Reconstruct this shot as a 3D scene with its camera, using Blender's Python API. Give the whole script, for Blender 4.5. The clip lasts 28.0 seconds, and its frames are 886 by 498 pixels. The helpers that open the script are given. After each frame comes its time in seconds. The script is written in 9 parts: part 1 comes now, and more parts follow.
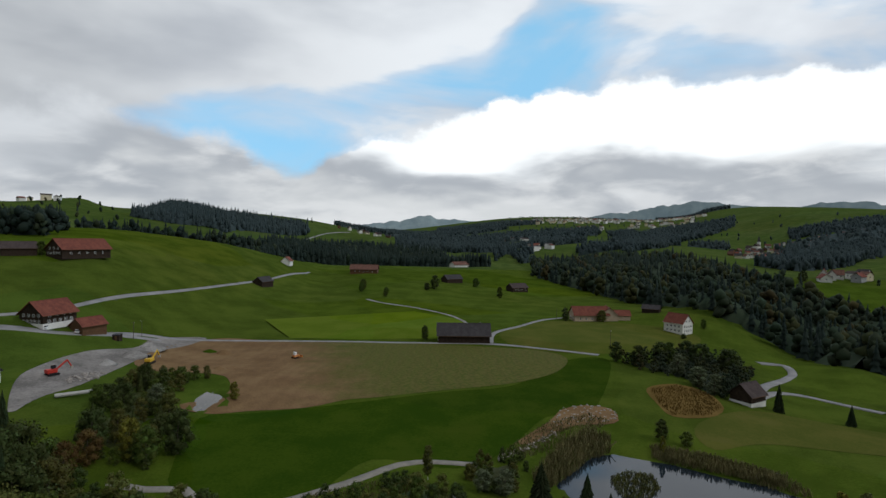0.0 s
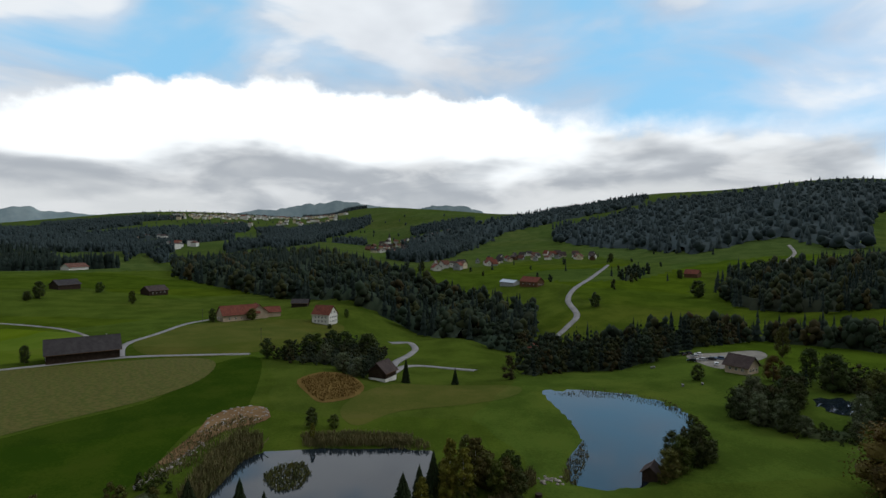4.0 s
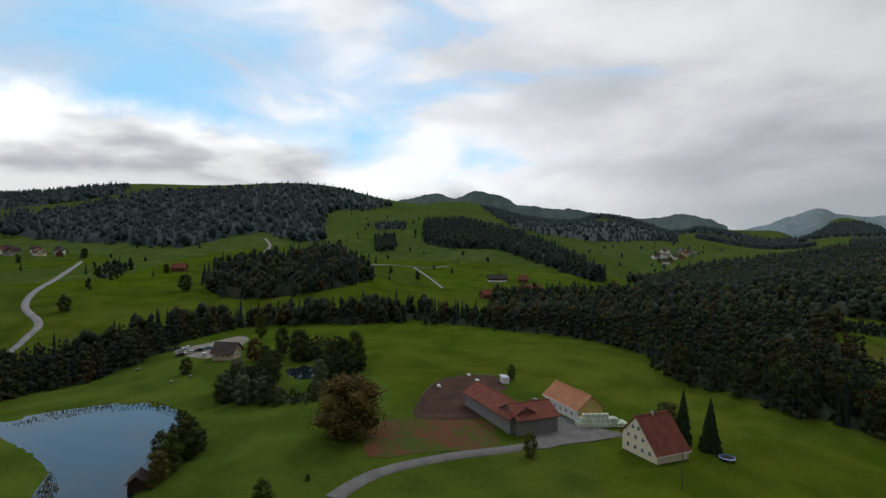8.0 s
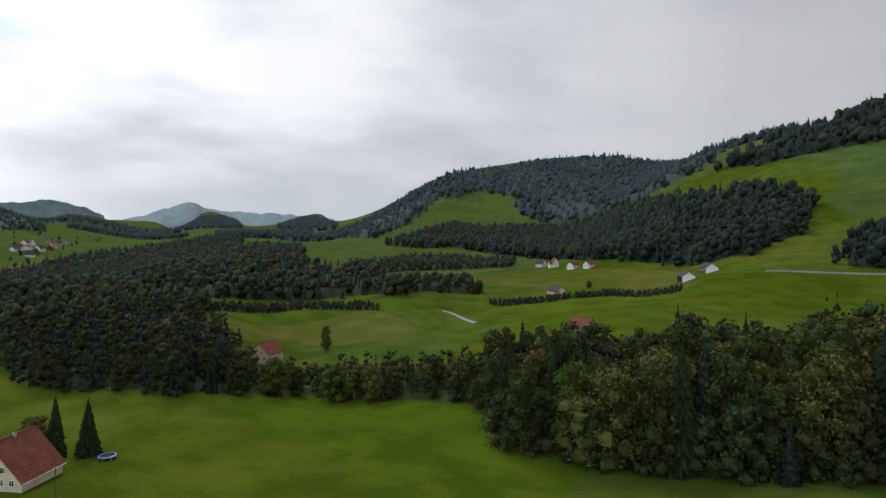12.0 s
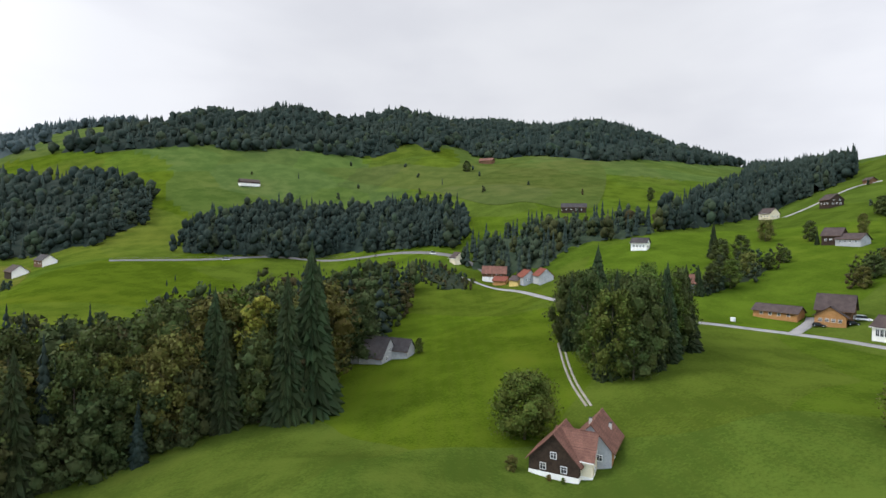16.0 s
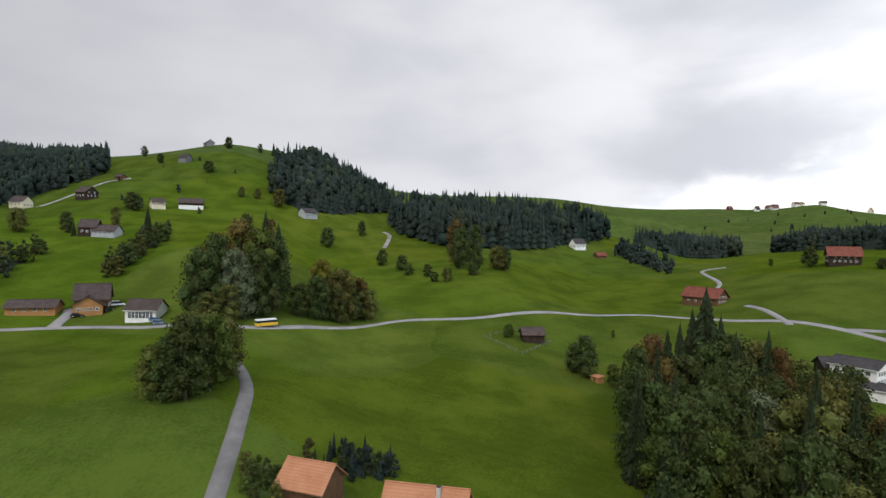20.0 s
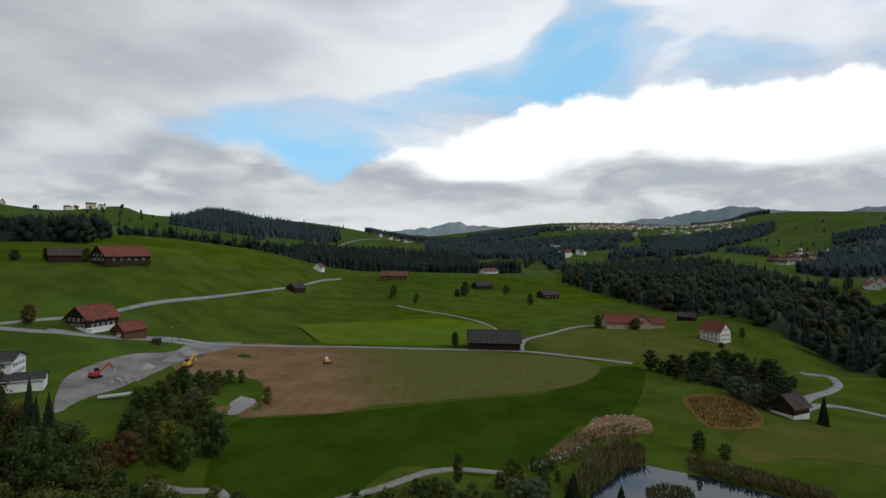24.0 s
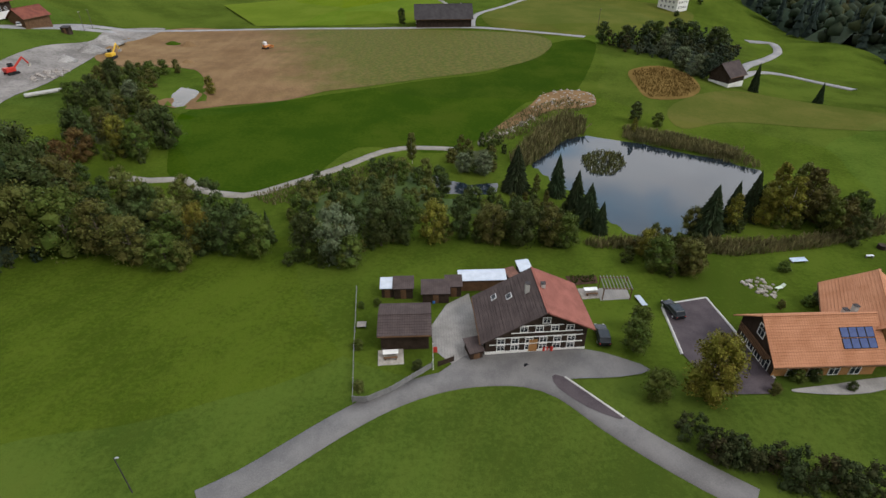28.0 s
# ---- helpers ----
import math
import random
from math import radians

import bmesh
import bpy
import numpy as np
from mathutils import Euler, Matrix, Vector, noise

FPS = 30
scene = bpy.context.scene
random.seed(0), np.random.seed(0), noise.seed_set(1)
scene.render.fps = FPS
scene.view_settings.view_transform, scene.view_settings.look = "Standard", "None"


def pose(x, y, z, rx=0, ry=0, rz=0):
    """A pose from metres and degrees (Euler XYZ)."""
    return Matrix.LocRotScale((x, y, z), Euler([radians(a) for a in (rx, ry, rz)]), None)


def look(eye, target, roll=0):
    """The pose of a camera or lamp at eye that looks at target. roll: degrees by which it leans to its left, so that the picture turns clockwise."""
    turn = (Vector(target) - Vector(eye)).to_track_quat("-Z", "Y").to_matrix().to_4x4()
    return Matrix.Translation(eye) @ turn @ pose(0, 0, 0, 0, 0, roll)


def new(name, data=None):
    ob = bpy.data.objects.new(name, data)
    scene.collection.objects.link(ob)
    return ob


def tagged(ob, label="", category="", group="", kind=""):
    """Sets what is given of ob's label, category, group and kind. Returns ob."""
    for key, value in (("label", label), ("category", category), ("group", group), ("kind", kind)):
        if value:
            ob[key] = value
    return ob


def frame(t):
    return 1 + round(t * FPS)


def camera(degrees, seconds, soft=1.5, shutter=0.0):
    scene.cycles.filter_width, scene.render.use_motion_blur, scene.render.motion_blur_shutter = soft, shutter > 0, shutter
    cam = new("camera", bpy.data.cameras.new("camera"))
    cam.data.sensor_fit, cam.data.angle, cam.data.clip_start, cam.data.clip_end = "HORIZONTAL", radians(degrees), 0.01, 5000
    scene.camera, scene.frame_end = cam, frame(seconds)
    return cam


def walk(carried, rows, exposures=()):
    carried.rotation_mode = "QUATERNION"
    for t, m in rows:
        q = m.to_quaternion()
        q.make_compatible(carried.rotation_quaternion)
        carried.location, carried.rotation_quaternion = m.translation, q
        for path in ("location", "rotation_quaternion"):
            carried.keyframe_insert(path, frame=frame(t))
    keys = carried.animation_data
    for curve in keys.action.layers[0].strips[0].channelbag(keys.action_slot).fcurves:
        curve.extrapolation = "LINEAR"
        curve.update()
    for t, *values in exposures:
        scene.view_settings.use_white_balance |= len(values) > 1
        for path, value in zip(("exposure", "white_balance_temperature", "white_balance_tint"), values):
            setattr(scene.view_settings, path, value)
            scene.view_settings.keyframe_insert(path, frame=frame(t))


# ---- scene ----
import functools
import itertools

from mathutils.geometry import delaunay_2d_cdt

# ---- camera ----
cam = camera(78.90, 28.0)
PATH = (
    (0.0, pose(0, 0, 54, 89.03, -0.85, 0.01)),
    (0.5, pose(0, 0, 54, 89.06, -0.83, -1.69)),
    (1.0, pose(0, 0, 54, 89.08, -0.78, -6.69)),
    (1.5, pose(0, 0, 54, 89.09, -0.70, -12.76)),
    (2.0, pose(0, 0, 54, 89.10, -0.65, -18.23)),
    (2.5, pose(0, 0, 54, 89.12, -0.61, -21.46)),
    (3.0, pose(0, 0, 54, 89.14, -0.58, -25.36)),
    (3.5, pose(0, 0, 54, 89.14, -0.58, -30.36)),
    (4.0, pose(0, 0, 54, 89.14, -0.58, -36.08)),
    (4.5, pose(0, 0, 54, 89.15, -0.58, -42.13)),
    (5.0, pose(0, 0, 54, 89.15, -0.56, -48.22)),
    (5.5, pose(0, 0, 54, 89.15, -0.57, -54.24)),
    (6.0, pose(0, 0, 54, 89.14, -0.58, -59.72)),
    (6.5, pose(0, 0, 54, 89.12, -0.60, -65.75)),
    (7.0, pose(0, 0, 54, 89.09, -0.61, -72.84)),
    (7.5, pose(0, 0, 54, 89.07, -0.64, -80.03)),
    (8.0, pose(0, 0, 54, 89.06, -0.68, -87.06)),
    (8.5, pose(0, 0, 54, 89.06, -0.71, -94.13)),
    (9.0, pose(0, 0, 54, 89.04, -0.71, -101.33)),
    (9.5, pose(0, 0, 54, 89.01, -0.72, -108.71)),
    (10.0, pose(0, 0, 54, 88.98, -0.78, -116.22)),
    (10.5, pose(0, 0, 54, 88.98, -0.87, -123.75)),
    (11.0, pose(0, 0, 54, 88.98, -0.95, -131.51)),
    (11.5, pose(0, 0, 54, 88.98, -1.01, -139.31)),
    (12.0, pose(0, 0, 54, 88.99, -1.00, -147.08)),
    (12.5, pose(0, 0, 54, 88.99, -0.88, -154.68)),
    (13.0, pose(0, 0, 54, 89.00, -0.81, -162.53)),
    (13.5, pose(0, 0, 54, 88.99, -0.78, -170.66)),
    (14.0, pose(0, 0, 54, 88.99, -0.77, -178.79)),
    (14.5, pose(0, 0, 54, 88.99, -0.74, -186.61)),
    (15.0, pose(0, 0, 54, 89.00, -0.69, -194.18)),
    (15.5, pose(0, 0, 54, 89.01, -0.75, -201.99)),
    (16.0, pose(0, 0, 54, 89.04, -0.86, -209.83)),
    (16.5, pose(0, 0, 54, 89.07, -0.95, -217.83)),
    (17.0, pose(0, 0, 54, 89.09, -1.00, -225.99)),
    (17.5, pose(0, 0, 54, 89.12, -1.01, -234.15)),
    (18.0, pose(0, 0, 54, 89.17, -0.97, -242.54)),
    (18.5, pose(0, 0, 54, 89.22, -0.93, -251.07)),
    (19.0, pose(0, 0, 54, 89.26, -0.91, -260.13)),
    (19.5, pose(0, 0, 54, 89.27, -0.90, -269.56)),
    (20.0, pose(0, 0, 54, 89.28, -0.87, -279.07)),
    (20.5, pose(0, 0, 54, 89.31, -0.85, -289.28)),
    (21.0, pose(0, 0, 54, 89.39, -0.84, -299.83)),
    (21.5, pose(0, 0, 54, 89.49, -0.84, -309.78)),
    (22.0, pose(0, 0, 54, 89.58, -0.86, -319.42)),
    (22.5, pose(0, 0, 54, 89.64, -0.79, -329.12)),
    (23.0, pose(0, 0, 54, 89.68, -0.76, -339.29)),
    (23.5, pose(0, 0, 54, 89.69, -0.77, -349.14)),
    (24.0, pose(0, 0, 54, 89.67, -0.74, -356.80)),
    (24.5, pose(0, 0, 54, 89.64, -0.61, -360.38)),
    (25.0, pose(0, 0, 54, 89.62, -0.42, -361.29)),
    (25.5, pose(0, 0, 54, 88.46, -0.38, -361.80)),
    (26.0, pose(0, 0, 54, 82.74, -0.26, -361.95)),
    (26.5, pose(0, 0, 54, 76.16, -0.21, -362.05)),
    (27.0, pose(0, 0, 54, 69.56, -0.04, -362.07)),
    (27.5, pose(0, 0, 54, 63.03, 0.02, -362.11)),
    (28.0, pose(0, 0, 54, 56.76, 0.08, -362.31)),
)

EXPOSURES = ((0.0, -0.34, 6250, 7), (5.0, -0.34, 6250, 7), (8.0, -0.22, 6450, 9), (11.0, 0.18, 6450, 10), (12.0, 0.40, 6400, 10), (12.5, 0.55, 6400, 10), (14.5, 1.1, 6350, 10), (17.0, 1.2, 6400, 11), (20.0, 0.66, 6450, 11), (22.0, 0.07, 6400, 10), (25.0, -0.37, 6250, 7), (26.5, -0.15, 6250, 8), (27.0, 0.1, 6300, 8), (28.0, 0.78, 6500, 10))
walk(cam, PATH, EXPOSURES)


# ---- sky and sun ----
def nd(tree, kind, inputs=None, operation=None, clamp=False, easing=None, rotation=None):
    n = tree.nodes.new(kind)
    if operation:
        n.operation = operation
    if clamp:
        n.use_clamp = True
    if easing:
        n.interpolation_type = easing
    if rotation:
        n.rotation_type = rotation
    for k, v in (inputs or {}).items():
        if isinstance(v, bpy.types.NodeSocket):
            tree.links.new(v, n.inputs[k])
        else:
            n.inputs[k].default_value = v
    return n


def calc(tree, op, a, b=0.0, c=None, clamp=False):
    ins = {0: a, 1: b}
    if c is not None:
        ins[2] = c
    return nd(tree, "ShaderNodeMath", ins, operation=op, clamp=clamp).outputs[0]


def ramp01(tree, value, lo, hi):
    return nd(tree, "ShaderNodeMapRange", {0: value, 1: lo, 2: hi, 3: 0.0, 4: 1.0}, easing="SMOOTHSTEP").outputs[0]


def mixc(tree, fac, a, b):
    n = tree.nodes.new("ShaderNodeMix")
    n.data_type = "RGBA"
    for i, v in ((0, fac), (6, a), (7, b)):
        if isinstance(v, bpy.types.NodeSocket):
            tree.links.new(v, n.inputs[i])
        else:
            n.inputs[i].default_value = v if i == 0 else (*v, 1)
    return n.outputs[2]


def make_sky():
    world = bpy.data.worlds.new("sky")
    scene.world = world
    world.use_nodes = True
    tr = world.node_tree
    tr.nodes.clear()
    way = nd(tr, "ShaderNodeTexCoord").outputs["Generated"]
    sep = nd(tr, "ShaderNodeSeparateXYZ", {0: way})
    x, y, z = sep.outputs
    up = calc(tr, "MAXIMUM", z, 0.0)
    turn = calc(tr, "ADD", calc(tr, "DIVIDE", calc(tr, "ARCTAN2", x, y), 2 * math.pi), 0.5)
    clear = nd(tr, "ShaderNodeTexSky")
    clear.sky_type, clear.sun_disc, clear.sun_elevation, clear.sun_rotation, clear.ozone_density, clear.dust_density = "NISHITA", False, radians(45), radians(120), 5.0, 0.3

    def round_compass(*stops):
        """A value that changes with the bearing (degrees from north, clockwise)."""
        n = nd(tr, "ShaderNodeValToRGB", {0: turn})
        n.color_ramp.interpolation = "EASE"
        el = n.color_ramp.elements
        while len(el) < len(stops):
            el.new(0.5)
        for e, (deg, v) in zip(el, sorted(stops)):
            e.position, e.color = deg / 360 + 0.5, (v, v, v, 1)
        return n.outputs[0]

    def clouds(flat, scale, detail, rough, twist=0.0):
        v = nd(tr, "ShaderNodeVectorMath", {0: way, 1: (1.0, 1.0, flat)}, operation="MULTIPLY").outputs[0]
        return nd(tr, "ShaderNodeTexNoise", {"Vector": v, "Scale": scale, "Detail": detail, "Roughness": rough, "Distortion": twist}).outputs[0]

    blotch = clouds(2.2, 2.3, 4.0, 0.45, 0.3)
    streak = clouds(3.0, 3.4, 4.5, 0.46, 0.2)
    wisp = clouds(2.7, 3.1, 5.0, 0.48, 0.4)
    puff = clouds(1.3, 9.0, 8.0, 0.55)
    # closed layer: bright over the north and east, thick and dull in the south and west
    level = round_compass((-180, 0.39), (-160, 0.345), (-134, 0.335), (-100, 0.42), (-80, 0.475), (-60, 0.53), (-40, 0.66), (-20, 0.84), (0, 0.96), (50, 1.06), (90, 1.02), (110, 0.80), (131, 0.64), (150, 0.56), (165, 0.46), (180, 0.39))
    broken = round_compass((-180, 0.05), (-110, 0.08), (-75, 0.35), (-45, 0.9), (0, 0.9), (60, 0.8), (120, 1.0), (145, 0.75), (165, 0.15), (180, 0.05))
    tone = ramp01(tr, calc(tr, "ADD", calc(tr, "MULTIPLY", blotch, 0.55), calc(tr, "MULTIPLY", streak, 0.45)), 0.36, 0.62)
    rough_sky = mixc(tr, tone, (0.715, 0.74, 0.80), (1.15, 1.16, 1.19))
    even_sky = mixc(tr, tone, (0.91, 0.925, 0.985), (1.02, 1.035, 1.08))
    grey = nd(tr, "ShaderNodeVectorMath", {0: mixc(tr, broken, even_sky, rough_sky), "Scale": level}, operation="SCALE").outputs[0]
    # a dull sheet hangs low over the valley in the south-east
    low = calc(tr, "MULTIPLY", round_compass((95, 0.0), (120, 1.0), (150, 1.0), (168, 0.0)), calc(tr, "SUBTRACT", 1.0, ramp01(tr, calc(tr, "ADD", up, calc(tr, "MULTIPLY", calc(tr, "SUBTRACT", streak, 0.5), 0.2)), 0.06, 0.24)))
    grey = mixc(tr, calc(tr, "MULTIPLY", low, 0.75), grey, (0.34, 0.37, 0.41))
    # gaps of blue between wisps from north-west to east
    gaps = round_compass((-180, 0.0), (-42, 0.0), (-25, 1.0), (-8, 1.05), (12, 0.95), (30, 0.92), (62, 1.0), (88, 0.75), (104, 0.25), (118, 0.0), (180, 0.0))
    lid = round_compass((-180, 0.15), (-35, 0.20), (-15, 0.25), (3, 0.32), (15, 0.48), (30, 0.75), (70, 0.70), (98, 0.42), (120, 0.2), (180, 0.15))
    over = ramp01(tr, calc(tr, "SUBTRACT", up, lid), -0.03, 0.06)
    thick = calc(tr, "ADD", calc(tr, "SUBTRACT", wisp, calc(tr, "SUBTRACT", calc(tr, "MULTIPLY", gaps, 0.345), 0.12)), calc(tr, "MULTIPLY", over, 0.30))
    veil = ramp01(tr, thick, 0.13, 0.41)
    cloud = mixc(tr, veil, (0.43, 0.87, 1.22), grey)
    # cumulus bank over the northern horizon: sunlit domes, grey foot, paler at the skyline
    crest = calc(tr, "ADD", round_compass((-75, 0.02), (-50, 0.15), (-38, 0.22), (-24, 0.19), (-17, 0.14), (-8, 0.18), (0, 0.215), (7, 0.255), (16, 0.28), (30, 0.265), (43, 0.265), (48, 0.235), (58, 0.235), (70, 0.21), (84, 0.13), (100, 0.09), (118, 0.02)), calc(tr, "MULTIPLY", calc(tr, "SUBTRACT", puff, 0.5), 0.11))
    depth = calc(tr, "SUBTRACT", crest, up)
    soft_rim = round_compass((-60, 1.0), (-16, 0.45), (-6, 0.05), (42, 0.0), (50, 0.8), (70, 1.0))
    bank = ramp01(tr, calc(tr, "DIVIDE", depth, calc(tr, "ADD", 0.014, calc(tr, "MULTIPLY", soft_rim, 0.05))), 0.0, 1.0)
    height = calc(tr, "ADD", up, calc(tr, "MULTIPLY", calc(tr, "SUBTRACT", streak, 0.5), 0.34))
    dome = mixc(tr, round_compass((-45, 0.0), (-18, 0.15), (-6, 0.8), (40, 1.0), (50, 0.8), (75, 0.75), (110, 0.35)), (0.86, 0.87, 0.90), (1.45, 1.45, 1.45))
    foot = mixc(tr, ramp01(tr, height, 0.045, 0.105), (0.86, 0.86, 0.865), (0.56, 0.58, 0.62))
    foot = mixc(tr, calc(tr, "MULTIPLY", ramp01(tr, clouds(3.2, 6.5, 5.0, 0.52, 0.3), 0.44, 0.66), 0.75), foot, (0.98, 0.97, 0.97))
    shade = mixc(tr, ramp01(tr, height, 0.105, 0.185), foot, dome)
    cloud = mixc(tr, bank, cloud, shade)
    mass = calc(tr, "MAXIMUM", calc(tr, "MAXIMUM", veil, bank), 0.75)
    b1 = nd(tr, "ShaderNodeBackground", {0: clear.outputs[0], 1: 0.15})
    b2 = nd(tr, "ShaderNodeBackground", {0: cloud, 1: 1.0})
    mix = nd(tr, "ShaderNodeMixShader", {0: mass, 1: b1.outputs[0], 2: b2.outputs[0]})
    nd(tr, "ShaderNodeOutputWorld", {0: mix.outputs[0]})


make_sky()
sun_data = bpy.data.lights.new("sun", "SUN")
sun_data.energy, sun_data.angle, sun_data.color = 1.0, radians(18), (1.0, 0.96, 0.9)
sun_lamp = new("sun", sun_data)
sun_lamp.matrix_world = look((400, -230, 460), (0, 0, 0))


# ---- materials ----
def surface(name, a, b, scale=4.0, fine=40.0, rough=0.8, bump=0.0, metal=0.0, coords="Object", stripes=None, cross=None, per_object=0.0, per_island=0.0, contrast=(0.35, 0.65), spec=None):
    """Two-scale mottled surface from colour a to b. stripes: (axis, waves per metre, depth) for boards, courses and tiles."""
    m = bpy.data.materials.new(name)
    m.use_nodes = True
    tr = m.node_tree
    bsdf = tr.nodes["Principled BSDF"]
    pos = nd(tr, "ShaderNodeNewGeometry").outputs["Position"] if coords == "World" else nd(tr, "ShaderNodeTexCoord").outputs["Object"]
    n1 = nd(tr, "ShaderNodeTexNoise", {"Vector": pos, "Scale": scale, "Detail": 4.0, "Roughness": 0.6}).outputs[0]
    n2 = nd(tr, "ShaderNodeTexNoise", {"Vector": pos, "Scale": fine, "Detail": 3.0, "Roughness": 0.65}).outputs[0]
    f = calc(tr, "ADD", calc(tr, "MULTIPLY", n1, 0.6), calc(tr, "MULTIPLY", n2, 0.4))
    col = mixc(tr, ramp01(tr, f, *contrast), a, b)
    height = n2
    if stripes:
        axis, waves, deep = stripes
        sep = nd(tr, "ShaderNodeSeparateXYZ", {0: pos}).outputs["XYZ".index(axis)]
        saw = calc(tr, "FRACT", calc(tr, "MULTIPLY", sep, waves))
        gap = ramp01(tr, saw, 0.0, 0.18)
        col = mixc(tr, calc(tr, "MULTIPLY", calc(tr, "SUBTRACT", 1.0, gap), deep), col, tuple(0.35 * v for v in a))
        height = calc(tr, "ADD", calc(tr, "MULTIPLY", n2, 0.3), calc(tr, "MULTIPLY", saw, 0.7))
    if cross:
        axis, waves, deep = cross
        saw2 = calc(tr, "FRACT", calc(tr, "MULTIPLY", nd(tr, "ShaderNodeSeparateXYZ", {0: pos}).outputs["XYZ".index(axis)], waves))
        col = mixc(tr, calc(tr, "MULTIPLY", calc(tr, "SUBTRACT", 1.0, ramp01(tr, saw2, 0.0, 0.3)), deep), col, tuple(0.35 * v for v in a))
    hsv = None
    if per_object:
        rnd = nd(tr, "ShaderNodeObjectInfo").outputs["Random"]
        hsv = nd(tr, "ShaderNodeHueSaturation", {"Color": col, "Hue": calc(tr, "ADD", 0.5 - 0.05 * per_object, calc(tr, "MULTIPLY", rnd, 0.1 * per_object)), "Value": calc(tr, "ADD", 1 - 0.35 * per_object, calc(tr, "MULTIPLY", rnd, 0.7 * per_object))})
        col = hsv.outputs[0]
    if per_island:
        rnd = nd(tr, "ShaderNodeNewGeometry").outputs["Random Per Island"]
        hsv = nd(tr, "ShaderNodeHueSaturation", {"Color": col, "Hue": calc(tr, "ADD", 0.5 - 0.035 * per_island, calc(tr, "MULTIPLY", rnd, 0.07 * per_island)), "Value": calc(tr, "ADD", 1 - 0.45 * per_island, calc(tr, "MULTIPLY", rnd, 0.9 * per_island))})
        col = hsv.outputs[0]
    tr.links.new(col, bsdf.inputs["Base Color"])
    bsdf.inputs["Roughness"].default_value = rough
    bsdf.inputs["Metallic"].default_value = metal
    bsdf.inputs["Specular IOR Level"].default_value = spec if spec is not None else 0.05 if coords == "World" and rough > 0.7 else 0.1 if rough > 0.7 else 0.3
    if bump:
        b = nd(tr, "ShaderNodeBump", {"Height": height, "Strength": bump, "Distance": 0.05})
        tr.links.new(b.outputs[0], bsdf.inputs["Normal"])
    return m


def grass_surface(name, a, b, dry, mow=0.0, angle=0.0):
    """Meadow: broad patches, tufts, some dry spots and faint mowing lines."""
    m = bpy.data.materials.new(name)
    m.use_nodes = True
    tr = m.node_tree
    bsdf = tr.nodes["Principled BSDF"]
    pos = nd(tr, "ShaderNodeNewGeometry").outputs["Position"]
    n0 = nd(tr, "ShaderNodeTexNoise", {"Vector": pos, "Scale": 0.006, "Detail": 3.0}).outputs[0]
    n1 = nd(tr, "ShaderNodeTexNoise", {"Vector": pos, "Scale": 0.05, "Detail": 5.0, "Roughness": 0.6}).outputs[0]
    n2 = nd(tr, "ShaderNodeTexNoise", {"Vector": pos, "Scale": 1.3, "Detail": 8.0, "Roughness": 0.75}).outputs[0]
    f = calc(tr, "ADD", calc(tr, "MULTIPLY", n1, 0.55), calc(tr, "MULTIPLY", n2, 0.45))
    col = mixc(tr, ramp01(tr, f, 0.42, 0.58), a, b)
    col = mixc(tr, calc(tr, "MULTIPLY", ramp01(tr, calc(tr, "ADD", calc(tr, "MULTIPLY", n0, 0.6), calc(tr, "MULTIPLY", n1, 0.4)), 0.5, 0.66), 0.38), col, dry)
    # parcels mown at different times
    bent = nd(tr, "ShaderNodeVectorMath", {0: pos, 1: nd(tr, "ShaderNodeVectorMath", {0: nd(tr, "ShaderNodeTexNoise", {"Vector": pos, "Scale": 0.012, "Detail": 2.0}).outputs[1], 1: (60.0, 60.0, 0.0)}, operation="MULTIPLY").outputs[0]}, operation="ADD").outputs[0]
    flat = nd(tr, "ShaderNodeVectorMath", {0: bent, 1: (1.0, 1.0, 0.0)}, operation="MULTIPLY").outputs[0]
    parcel = nd(tr, "ShaderNodeTexVoronoi", {"Vector": flat, "Scale": 0.0085}).outputs["Color"]
    shift = nd(tr, "ShaderNodeSeparateXYZ", {0: parcel}).outputs
    col = nd(tr, "ShaderNodeHueSaturation", {"Color": col, "Hue": calc(tr, "ADD", 0.489, calc(tr, "MULTIPLY", shift[0], 0.014)), "Saturation": calc(tr, "ADD", 0.98, calc(tr, "MULTIPLY", shift[1], 0.10)), "Value": calc(tr, "ADD", 0.91, calc(tr, "MULTIPLY", shift[2], 0.18))}).outputs[0]
    if mow:
        turn = nd(tr, "ShaderNodeVectorRotate", {"Vector": pos, "Angle": angle}, rotation="Z_AXIS").outputs[0]
        wav = nd(tr, "ShaderNodeTexWave", {"Vector": turn, "Scale": 0.07, "Distortion": 3.0, "Detail": 2.0, "Detail Scale": 0.4}).outputs[1]
        col = mixc(tr, calc(tr, "MULTIPLY", wav, mow), col, dry)
    tr.links.new(col, bsdf.inputs["Base Color"])
    bsdf.inputs["Roughness"].default_value = 0.9
    bsdf.inputs["Specular IOR Level"].default_value = 0.0
    b = nd(tr, "ShaderNodeBump", {"Height": n2, "Strength": 0.6, "Distance": 0.25})
    tr.links.new(b.outputs[0], bsdf.inputs["Normal"])
    return m


